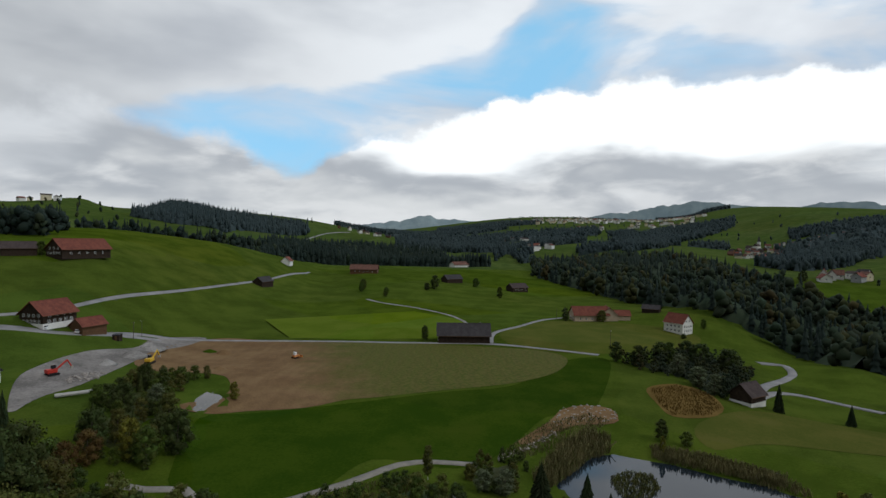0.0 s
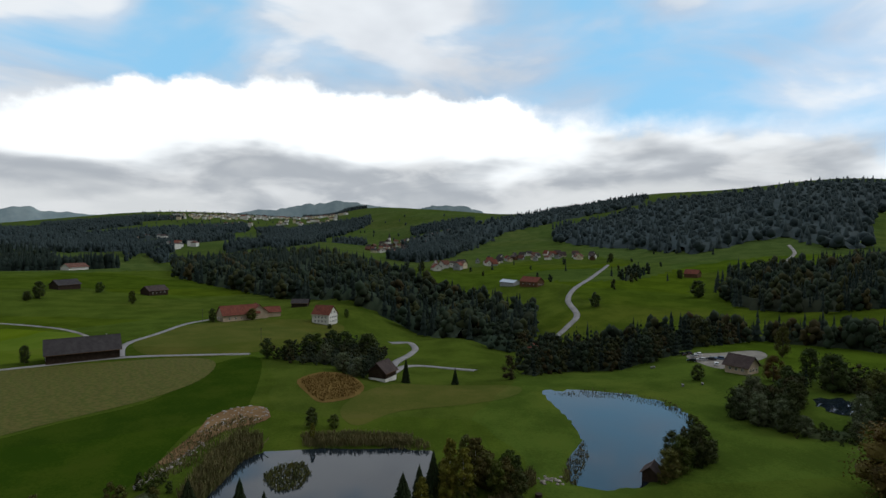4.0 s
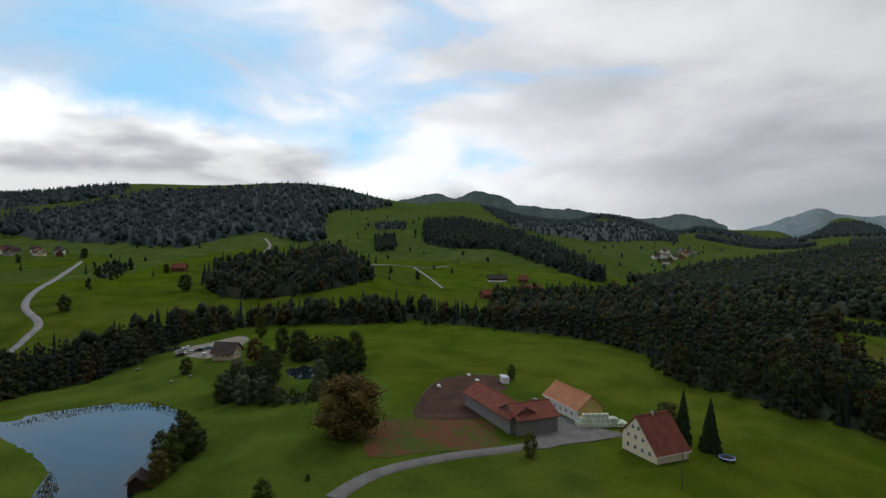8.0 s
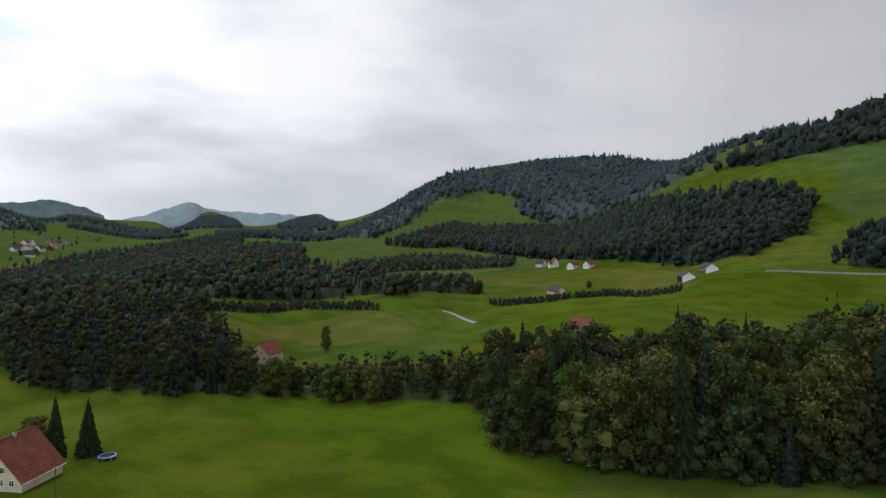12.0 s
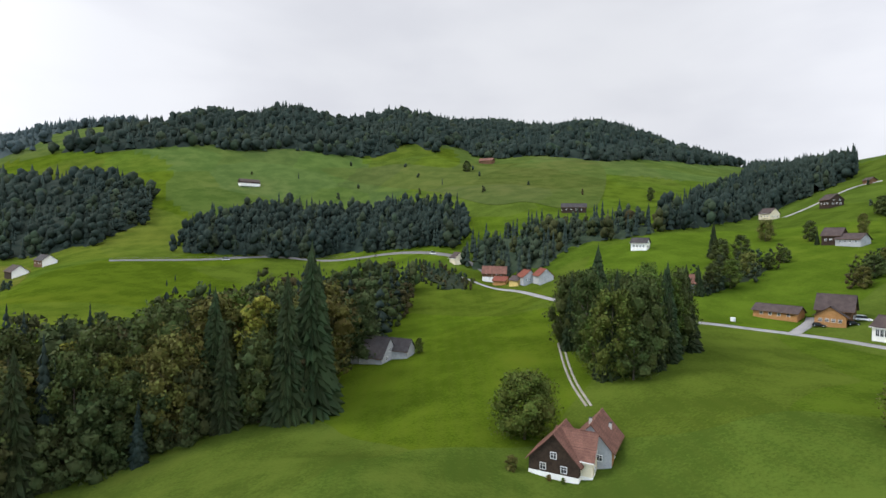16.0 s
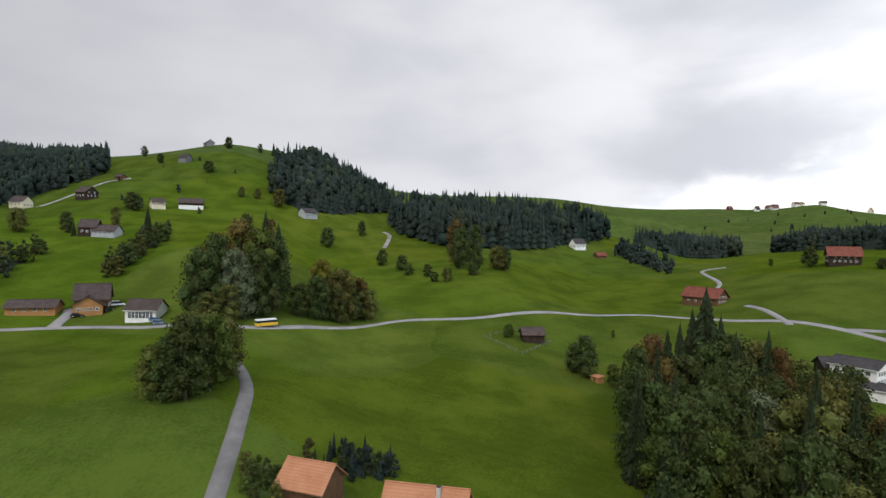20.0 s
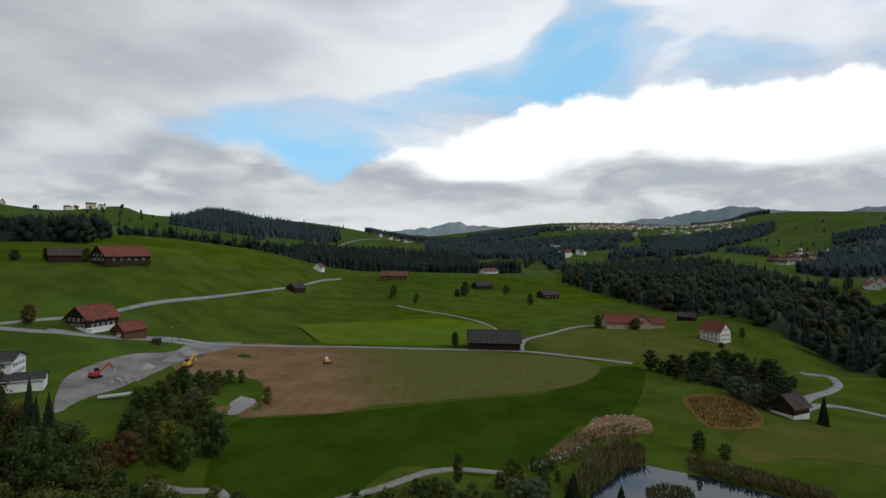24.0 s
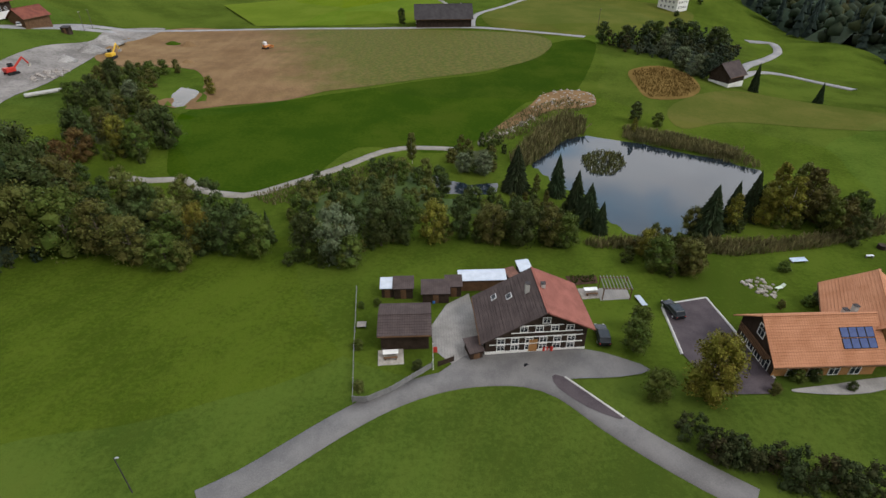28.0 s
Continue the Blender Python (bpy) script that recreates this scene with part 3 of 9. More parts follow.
def inside(x, y, loop):
    """Signed distance to a closed line, positive inside."""
    loop = np.asarray(loop, float)
    nxt = np.roll(loop, -1, 0)
    best = np.full(x.shape, 1e9)
    odd = np.zeros(x.shape, bool)
    for (x0, y0), (x1, y1) in zip(loop, nxt):
        dx, dy = x1 - x0, y1 - y0
        f = np.clip(((x - x0) * dx + (y - y0) * dy) / (dx * dx + dy * dy + 1e-9), 0, 1)
        best = np.minimum(best, np.hypot(x - x0 - f * dx, y - y0 - f * dy))
        odd ^= ((y0 > y) != (y1 > y)) & (x < dx * (y - y0) / (dy if abs(dy) > 1e-9 else 1e-9) + x0)
    return np.where(odd, best, -best)


def relief(x, y):
    x, y = np.atleast_1d(np.asarray(x, float)), np.atleast_1d(np.asarray(y, float))
    out = np.empty(x.shape)
    for i in range(0, len(x), 20000):
        u = log_plan(x[i : i + 20000], y[i : i + 20000])
        s = kernel(((u[:, None] - KNOT_PLAN[None]) ** 2).sum(-1)) @ KNOT_WEIGHT[:-3] + KNOT_WEIGHT[-3] + u @ KNOT_WEIGHT[-2:]
        out[i : i + 20000] = s * (np.hypot(x[i : i + 20000], y[i : i + 20000]) + 120.0)
    for floor, slope in HOLLOWS:
        low = hollow(x, y, floor, slope)
        gap = np.clip(0.5 + (out - low) / 16.0, 0, 1)
        out = out * (1 - gap) + low * gap - 8.0 * gap * (1 - gap)
    for loop, level, bank in BASINS:
        a = np.asarray(loop)
        m = (x > a[:, 0].min() - bank) & (x < a[:, 0].max() + bank) & (y > a[:, 1].min() - bank) & (y < a[:, 1].max() + bank)
        if m.any():
            d = inside(x[m], y[m], loop)
            f = np.clip((d + bank) / bank, 0, 1)
            f = f * f * (3 - 2 * f)
            out[m] = out[m] * (1 - f) + (level + 0.1 - 0.7 * np.clip(d / 1.5, -0.3, 1)) * f
    return out


def top(x, y):
    return float(relief([x], [y])[0])


def smooth_line(pts, step, closed=False):
    """A rounded line through the given plan points."""
    p = np.asarray(pts, float)
    n = len(p)
    out = []
    for i in range(n if closed else n - 1):
        a, b, c, d = (p[(i + k) % n] if closed else p[min(max(i + k, 0), n - 1)] for k in (-1, 0, 1, 2))
        m = max(2, int(np.hypot(*(c - b)) / step))
        for t in np.linspace(0, 1, m, endpoint=False):
            out.append(0.5 * (2 * b + (c - a) * t + (2 * a - 5 * b + 4 * c - d) * t * t + (3 * b - a - 3 * c + d) * t**3))
    if not closed:
        out.append(p[-1])
    return np.array(out)


def raw_mesh(name, verts, faces, mat, smooth=False):
    """A mesh from an array of corners and an array of triangles or quads."""
    me = bpy.data.meshes.new(name)
    verts, faces = np.asarray(verts, np.float32), np.asarray(faces, np.int32)
    k = faces.shape[1]
    me.vertices.add(len(verts))
    me.vertices.foreach_set("co", verts.ravel())
    me.loops.add(faces.size)
    me.loops.foreach_set("vertex_index", faces.ravel())
    me.polygons.add(len(faces))
    me.polygons.foreach_set("loop_start", np.arange(0, faces.size, k, dtype=np.int32))
    me.polygons.foreach_set("use_smooth", np.full(len(faces), smooth))
    me.update(calc_edges=True)
    me.validate()
    me.materials.append(mat)
    return me


def strip(name, pts, width, mat, lift=0.12, label="", kind="structure", category="road", step=4.0, closed=False):
    """A road or path laid on the ground along a rounded line, with a shallow edge."""
    line = smooth_line(pts, step, closed)
    d = np.gradient(line, axis=0)
    d /= np.hypot(d[:, 0], d[:, 1])[:, None] + 1e-9
    side = np.stack([d[:, 1], -d[:, 0]], 1)
    offs = (-0.5 - 0.15 / width, -0.5, 0.0, 0.5, 0.5 + 0.15 / width)
    drop = (-0.35, 0, 0.02, 0, -0.35)
    rows = []
    for o, dz in zip(offs, drop):
        q = line + side * o * width
        rows.append(np.c_[q, relief(q[:, 0], q[:, 1]) + lift + dz])
    v = np.stack(rows, 1).reshape(-1, 3)
    n, k = len(line), len(offs)
    i = np.arange(n - 1)[:, None] * k + np.arange(k - 1)[None]
    f = np.stack([i, i + 1, i + k + 1, i + k], -1).reshape(-1, 4)
    return tagged(new(name, raw_mesh(name, v, f, mat, True)), label, category, kind=kind)


def sheet(name, loop, mat, grid=5.0, lift=0.06, label="", category="field", step=4.0, rounded=True, level=None):
    """A patch of other ground laid over the ground, with an outline of its own."""
    line = smooth_line(loop, step, True) if rounded else np.asarray(loop, float)
    lo, hi = line.min(0), line.max(0)
    gx, gy = np.meshgrid(np.arange(lo[0], hi[0], grid), np.arange(lo[1], hi[1], grid))
    gx, gy = gx.ravel(), gy.ravel()
    m = inside(gx, gy, line) > grid * 0.35
    pts = [Vector(p) for p in line] + [Vector(p) for p in np.c_[gx[m], gy[m]]]
    edges = [(i, (i + 1) % len(line)) for i in range(len(line))]
    vs, _, fs, *_ = delaunay_2d_cdt(pts, edges, [], 1, 1e-4)
    v = np.array([tuple(p) for p in vs])
    z = relief(v[:, 0], v[:, 1]) + lift if level is None else np.full(len(v), level)
    me = raw_mesh(name, np.c_[v, z], np.array([f for f in fs if len(f) == 3]), mat, True)
    if me.polygons and me.polygons[0].normal.z < 0:
        me.flip_normals()
    return tagged(new(name, me), label, category, kind="structure")


POND_NORTH = [(26.8, 126.2), (40.1, 142.9), (47.3, 145.7), (55.9, 141.9), (65.7, 133.9), (79.1, 126.4), (84.9, 118.7), (77.9, 109.4), (57.7, 93.0), (50.0, 88.6), (41.5, 90.3), (38.3, 96.7), (37.1, 107.5), (31.3, 113.4)]
POND_EAST = [(147.6, 140.4), (159.9, 137.3), (169.9, 125.5), (176.1, 113.8), (172.0, 96.8), (164.7, 89.4), (142.0, 80.7), (127.1, 76.5), (111.1, 71.5), (102.4, 75.3), (97.2, 83.2), (107.2, 92.8), (121.7, 99.6), (132.8, 113.9)]
POND_SMALL = [(-80.4, 172.1), (-80.5, 184.8), (-73.1, 178.9), (-69.5, 171.3), (-72.1, 161.5), (-75.7, 161.9)]
POND_HIDDEN = [(216.2, 76.3), (226.3, 70.1), (222.3, 60.4), (206.2, 59.4), (204.0, 67.6)]
POND_NARROW = [(0.4, 120.7), (5.5, 117.1), (10.6, 114.2), (17.3, 114.3), (19.5, 110.5), (12.7, 107.6), (5.1, 108.9), (1.3, 113.1)]
BASINS += [(POND_NORTH, -3.2, 6.0), (POND_EAST, -2.2, 6.0), (POND_SMALL, 0.9, 4.0), (POND_HIDDEN, 0.0, 4.0), (POND_NARROW, -2.6, 4.0)]


def make_ground():
    turns, rings = 560, 220
    a = np.linspace(0, 2 * np.pi, turns, endpoint=False)
    r = 8.0 * (4930.0 / 8.0) ** np.linspace(0, 1, rings) ** 0.92
    x, y = np.outer(r, np.sin(a)).ravel(), np.outer(r, np.cos(a)).ravel()
    z = relief(x, y)
    v = np.vstack([np.c_[x, y, z], [[0, 0, top(0, 0)]]])
    i = np.arange(rings - 1)[:, None] * turns + np.arange(turns)[None]
    j = np.arange(rings - 1)[:, None] * turns + (np.arange(turns)[None] + 1) % turns
    q = np.stack([i, i + turns, j + turns, j], -1).reshape(-1, 4)
    hub = np.array([[k, (k + 1) % turns, rings * turns, rings * turns] for k in range(turns)])
    tri = np.vstack([q[:, [0, 1, 2]], q[:, [0, 2, 3]], hub[:, :3]])
    me = raw_mesh("ground", v, tri, GRASS, True)
    if me.polygons[5].normal.z < 0:
        me.flip_normals()
    # faces beyond about 760 m take the grass with haze in its colour
    me.materials.append(GRASS_HAZED)
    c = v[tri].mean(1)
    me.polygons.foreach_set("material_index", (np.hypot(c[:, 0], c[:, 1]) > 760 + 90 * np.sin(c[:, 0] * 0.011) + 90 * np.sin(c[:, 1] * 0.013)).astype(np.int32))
    tagged(new("ground", me), "rolling green alpine meadows on hills round a valley", "ground", kind="structure")


make_ground()
for name, loop, level, mat, label in (("water", POND_NORTH, -3.2, WATER, "still dark pond mirroring the clouds"), ("water", POND_EAST, -2.2, WATER, "still pond mirroring blue sky and clouds"), ("water", POND_SMALL, BASINS[2][1], WATER_PALE, "small pale pool beside the bare field"), ("water", POND_HIDDEN, BASINS[3][1], WATER, "small bright pool among willows"), ("water", POND_NARROW, -2.6, WATER, "narrow dark arm of water under trees")):
    sheet(name, [(p[0], p[1]) for p in loop], mat, 6.0, 0, label, "pond", level=level - 0.12)

# ---- roads, tracks and fields ----
strip("road", [(-174.5, 212.0), (-154.5, 232.3), (-136.0, 268.2), (-90.9, 286.2), (-24.1, 280.3), (23.2, 280.7), (50.7, 269.6), (75.3, 256.7)], 3.28, ASPHALT, 0.15, "pale grey asphalt country road between meadows")
strip("road", [(-242.0, 171.1), (-222.8, 177.6), (-193.8, 198.4), (-173.5, 210.4), (-154.3, 233.1), (-136.4, 260.3)], 3.28, ASPHALT, 0.2, "pale grey asphalt country road past the farms")
strip("road", [(-210.2, -15.9), (-237.7, 17.2), (-232.2, 56.8), (-256.1, 106.3), (-266.7, 148.8), (-242.0, 171.1)], 2.62, ASPHALT, 0.2, "asphalt main road along the foot of the hill")
strip("road", [(-183.6, -325.3), (-200.1, -303.6), (-203.8, -265.8), (-184.6, -203.2), (-179.5, -166.9), (-186.1, -139.8), (-200.8, -121.0), (-206.4, -91.3), (-202.8, -68.8), (-194.3, -48.4), (-196.1, -31.9), (-210.2, -15.9)], 2.62, ASPHALT, 0.24, "asphalt main road through the hamlet")
strip("road", [(-192.2, 200.9), (-178.2, 240.6), (-170.8, 325.0), (-158.8, 423.5), (-150.5, 494.5), (-147.7, 597.8)], 2.46, ASPHALT, 0.2, "narrow pale asphalt lane crossing the meadow")
strip("road", [(25.7, 282.3), (30.6, 312.1), (49.1, 337.8), (68.6, 366.4), (87.1, 380.1)], 2.95, ASPHALT, 0.2, "narrow lane to the orange-roofed farm")
strip("road", [(-61.5, 440.9), (-45.5, 422.3), (-17.9, 400.9), (6.9, 370.5), (18.6, 333.4)], 2.2, GRAVEL, 0.2, "pale gravel field track")
strip("road", [(-203.9, 184.2), (-232.0, 194.8), (-248.6, 198.1)], 2.62, ASPHALT, 0.25, "short farm drive")
strip("road", [(-295.2, 209.7), (-314.2, 231.1), (-365.9, 254.3), (-367.0, 274.4)], 2.46, ASPHALT, 0.3, "narrow winding farm lane on the slope")
strip("road", [(277.8, 257.4), (313.7, 270.1), (338.8, 282.7), (370.3, 319.2), (409.1, 345.4), (483.5, 383.0), (639.1, 478.8)], 4.59, ASPHALT, 0.35, "wide winding grey asphalt road in the valley")
strip("road", [(120.6, 203.9), (140.3, 232.3), (166.0, 257.6), (177.8, 271.3), (185.4, 290.8), (170.8, 289.1)], 3.69, ASPHALT, 0.3, "hairpin bend of an asphalt lane beside the ravine")
strip("road", [(120.6, 203.9), (140.8, 223.1), (155.7, 221.7), (165.9, 199.7)], 3.28, ASPHALT, 0.32, "asphalt lane leaving the hairpin bend")
strip("road", [(109.8, 27.9), (118.5, 23.7), (125.4, 17.0), (133.0, 4.0), (137.5, -7.5), (143.0, -19.7), (149.5, -32.9), (154.0, -43.3)], 4.2, ASPHALT_LANE, 0.14, "grey asphalt farm drive")
sheet("farmyard", [(139.5, -17.0), (159.4, -16.9), (176.7, -22.3), (168.8, -28.3), (160.4, -33.6), (154.0, -43.3), (147.6, -35.5), (143.6, -25.7)], ASPHALT_LANE, 4, 0.17, "grey asphalt farmyard between the barns", "yard")
strip("road", [(-72.4, -19.4), (-80.4, -20.3), (-85.5, -20.5), (-91.1, -20.6), (-99.8, -21.1), (-109.3, -22.0), (-120.5, -23.2), (-129.9, -24.9), (-141.8, -28.3), (-152.8, -32.4), (-166.6, -37.6)], 2.9, ASPHALT_LANE, 0.14, "grey asphalt lane curving past round trees")
strip("road", [(-24.6, 33.8), (-20.6, 36.2), (-15.8, 40.0), (-11.0, 43.8), (-5.7, 47.3), (0.1, 49.8), (6.2, 50.9), (13.0, 50.4), (17.7, 47.8), (22.0, 42.5), (25.9, 38.2), (30.1, 34.3), (34.0, 31.2)], 3.5, ASPHALT_LANE, 0.10, "smooth grey asphalt lane curving before the farmhouse", step=2.0)
sheet("forecourt", [(1.3, 50.8), (3.3, 53.5), (7.5, 55.9), (14.7, 55.4), (22.0, 55.4), (26.9, 53.2), (30.0, 50.7), (25.7, 49.6), (18.2, 49.6), (15.0, 49.0), (9.3, 51.3)], ASPHALT_LANE, 3, 0.12, "grey asphalt forecourt of the farmhouse", "yard", step=2.0)
sheet("driveway", [(37.3, 65.3), (45.3, 66.9), (45.8, 48.3), (43.6, 45.7), (37.2, 45.8), (35.6, 53.9)], ASPHALT_NEW, 3, 0.12, "dark fresh asphalt driveway with a pale kerb", "driveway", step=1.0, rounded=False)
sheet("courtyard", [(0.5, 61.6), (3.2, 67.2), (7.0, 70.1), (7.8, 58.6), (6.5, 53.9), (3.3, 53.5), (0.9, 56.5)], PAVING, 3, 0.10, "stone-paved courtyard beside the farmhouse", "yard", rounded=False)
strip("road", [(-133.6, -145.5), (-118.9, -126.9), (-108.3, -111.9), (-100.9, -98.9)], 0.6, GRAVEL_PATH, 0.10, "wheel track in the meadow grass", category="track")
strip("road", [(-131.8, -145.9), (-117.1, -127.0), (-107.1, -112.5), (-100.1, -99.8)], 0.6, GRAVEL_PATH, 0.10, "wheel track in the meadow grass", category="track")
strip("footpath", [(-70.9, 114.9), (-62.9, 113.5), (-54.5, 114.6), (-50.5, 110.1), (-39.7, 106.9), (-32.0, 111.4), (-20.4, 120.8), (-10.0, 131.2), (-1.3, 133.7), (9.2, 133.0)], 2.4, GRAVEL_PATH, 0.12, "pale gravel path round the pond", category="path")
strip("road", [(676.0, 266.8), (761.8, 288.8), (839.0, 325.3)], 4.0, GRAVEL, 0.5, "pale track over the hill", category="track")
strip("road", [(-204.1, -104.1), (-213.0, -105.3), (-221.1, -106.5), (-226.2, -108.5)], 3.69, ASPHALT, 0.28, "asphalt drive to the timber house")
strip("road", [(734.5, 76.9), (652.2, 54.7), (548.3, 27.7)], 3.28, ASPHALT, 0.5, "pale hillside lane")
strip("road", [(654.7, 127.6), (745.6, 105.0), (737.9, 62.1), (771.2, 30.8)], 3.0, GRAVEL, 0.5, "pale hillside lane")
strip("road", [(219.3, -339.6), (206.8, -339.1), (181.6, -324.1)], 3.28, ASPHALT, 0.3, "pale lane in the meadow")
strip("road", [(16.4, -478.8), (-43.5, -478.0), (-117.9, -488.0), (-181.5, -431.8), (-209.3, -359.2), (-220.6, -313.6)], 4.6, ASPHALT_LANE, 0.4, "main road under the forest edge")
strip("road", [(-434.6, -230.1), (-466.5, -224.8), (-512.3, -218.5), (-522.8, -201.1)], 3.0, GRAVEL, 0.4, "gravel track climbing the green hill")
strip("road", [(-425.6, 21.2), (-471.0, 28.2), (-481.7, 22.8)], 3.0, GRAVEL, 0.4, "gravel track")
strip("road", [(-216.3, 636.0), (-301.4, 1176.1), (-269.0, 1559.4)], 4.10, ASPHALT, 0.8, "distant pale lane")
sheet("soil", [(-121.5, 211.9), (-130.1, 254.1), (-116.1, 285.3), (-80.9, 285.7), (-14.7, 279.1), (42.9, 267.4), (58.0, 250.7), (48.7, 224.7), (29.3, 207.5), (2.0, 195.7), (-22.2, 184.1), (-31.6, 180.6), (-43.1, 171.2), (-59.7, 165.8), (-70.7, 160.1), (-81.2, 166.6), (-72.9, 182.6), (-84.0, 207.2), (-98.8, 206.6), (-106.8, 201.5)], TILLED, 4, 0.10, "bare brown soil passing into a freshly seeded field", "bare field")
sheet("gravel_yard", [(-135.9, 171.4), (-140.1, 188.0), (-140.4, 213.6), (-133.9, 233.2), (-138.4, 255.8), (-135.8, 272.1), (-123.4, 281.9), (-124.3, 264.2), (-126.6, 237.0), (-120.4, 207.7), (-116.8, 174.2), (-118.2, 160.2), (-117.3, 151.8), (-116.6, 144.3)], GRAVEL_DEPOT, 4, 0.12, "pale gravel depot beside the building plot", "yard")
sheet("field", [(-60.2, 118.4), (-70.5, 157.3), (-59.0, 163.5), (-29.2, 177.4), (2.0, 193.4), (28.9, 205.1), (58.3, 245.8), (76.8, 245.1), (51.3, 178.4), (33.8, 169.8), (17.5, 142.8), (4.2, 130.6), (-16.8, 133.4), (-27.5, 113.4), (-39.5, 106.6), (-51.9, 110.4)], GRASS_DARK, 5, 0.05, "dark green grass field with cloud shade in its colour", "field")
sheet("field", [(-112.6, 340.5), (-19.8, 387.6), (15.1, 354.3), (3.2, 292.5), (-45.6, 289.6), (-83.3, 294.9)], GRASS_PALE, 6, 0.12, "bright green freshly mown field", "field", rounded=False)
sheet("field", [(37.8, 324.1), (81.3, 366.5), (140.3, 346.8), (153.9, 318.4), (100.9, 267.4), (58.8, 261.1), (35.9, 280.8)], GRASS_DRY, 6, 0.10, "olive green pasture", "field")
sheet("reed_bed", [(77.8, 202.4), (92.4, 210.4), (100.8, 202.9), (97.8, 184.8), (87.5, 173.9), (75.2, 172.8), (74.7, 184.8)], STRAW, 4, 0.12, "ochre patch of dry reeds", "reeds")
sheet("field", [(80.8, 167.6), (114.6, 186.1), (150.5, 160.3), (136.1, 143.8), (95.8, 153.0), (75.5, 147.5)], GRASS_DRY, 5, 0.08, "dry olive pasture above the pond", "field")
sheet("paddock", [(161.4, 15.5), (182.0, 16.3), (204.9, 11.9), (214.8, 0.0), (214.2, -11.2), (195.7, -13.4), (187.6, -6.0), (164.4, -5.3)], MUD, 3, 0.10, "dark muddy paddock", "paddock")
sheet("paddock", [(131.1, 24.1), (150.8, 28.7), (159.8, 23.6), (162.1, -3.6), (146.8, -7.9), (138.6, -6.1), (135.4, 9.8)], MUD_RED, 4, 0.09, "worn reddish paddock", "paddock")
sheet("house_yard", [(254.6, 143.7), (267.7, 134.1), (289.5, 126.3), (274.8, 115.2), (241.4, 115.0), (235.9, 120.9)], GRAVEL_PATH, 3, 0.1, "pale gravel yard", "yard")
sheet("field", [(307.3, -634.2), (234.9, -646.0), (91.2, -577.7), (66.2, -421.1), (135.9, -490.3), (256.0, -494.5), (310.8, -537.1)], GRASS_DRY, 8, 0.15, "dry olive stubble field", "field")
sheet("field", [(282.2, -191.8), (267.4, -303.2), (194.1, -272.0), (226.9, -232.3), (256.5, -217.0), (240.1, -159.8)], GRASS_DRY, 6, 0.12, "olive meadow beyond the trees", "field")
sheet("field", [(-231.6, -758.8), (-328.5, -746.8), (-393.5, -679.7), (-448.0, -702.4), (-518.3, -632.3), (-586.6, -568.4), (-401.8, -388.2), (-355.2, -385.0), (-345.4, -433.3), (-311.4, -452.8), (-317.3, -570.2), (-282.1, -675.0)], GRASS_TUSSOCK, 10, 0.4, "tussocky olive alpine pasture", "field")


# ---- hazy mountains behind the valley ----
def far_ridge(loop, lift, mat, label):
    """A far mountain range: a wooded crest line with a slope towards the valley."""
    p = []
    for (x0, y0, z0), (x1, y1, z1) in zip(loop, loop[1:]):
        for t in np.linspace(0, 1, 14, endpoint=False):
            s = t * t * (3 - 2 * t)
            p.append((x0 + (x1 - x0) * t, y0 + (y1 - y0) * t, z0 + (z1 - z0) * s))
    p = np.array(p)
    jag = np.array([noise.fractal(Vector((q[0] * 0.012, q[1] * 0.012, 1.0)), 1.0, 2.0, 4) for q in p]) * lift
    rows = []
    for k, (shrink, drop) in enumerate(((1.0, 0.0), (0.975, 0.35), (0.95, 0.7), (0.93, 1.0))):
        z = (p[:, 2] + jag * (1 - drop)) * (1 - drop) - 40 * drop
        rows.append(np.c_[p[:, :2] * shrink, z])
    v = np.stack(rows, 1).reshape(-1, 3)
    n, k = len(p), 4
    i = np.arange(n - 1)[:, None] * k + np.arange(k - 1)[None]
    tagged(new("backdrop", raw_mesh("backdrop", v, np.stack([i, i + 1, i + k + 1, i + k], -1).reshape(-1, 4), mat, True)), label, "mountain", kind="structure")


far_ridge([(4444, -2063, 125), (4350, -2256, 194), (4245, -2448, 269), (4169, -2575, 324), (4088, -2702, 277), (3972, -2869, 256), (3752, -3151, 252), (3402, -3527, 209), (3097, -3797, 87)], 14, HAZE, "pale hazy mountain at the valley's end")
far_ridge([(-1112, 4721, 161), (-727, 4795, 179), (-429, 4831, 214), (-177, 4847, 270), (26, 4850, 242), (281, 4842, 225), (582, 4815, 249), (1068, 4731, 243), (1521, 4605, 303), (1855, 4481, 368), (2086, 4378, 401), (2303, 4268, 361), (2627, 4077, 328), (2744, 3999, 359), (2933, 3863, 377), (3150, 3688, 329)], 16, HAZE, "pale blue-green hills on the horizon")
# haze is put into the base colour of these peaks too
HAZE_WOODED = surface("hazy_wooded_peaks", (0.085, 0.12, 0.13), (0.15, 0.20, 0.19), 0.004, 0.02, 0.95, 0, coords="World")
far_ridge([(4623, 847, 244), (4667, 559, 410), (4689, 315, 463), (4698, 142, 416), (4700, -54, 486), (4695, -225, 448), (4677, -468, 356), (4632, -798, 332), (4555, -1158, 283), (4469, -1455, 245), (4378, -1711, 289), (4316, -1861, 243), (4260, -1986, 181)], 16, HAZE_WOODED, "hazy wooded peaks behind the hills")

# ---- trees ----
rng = np.random.default_rng(7)


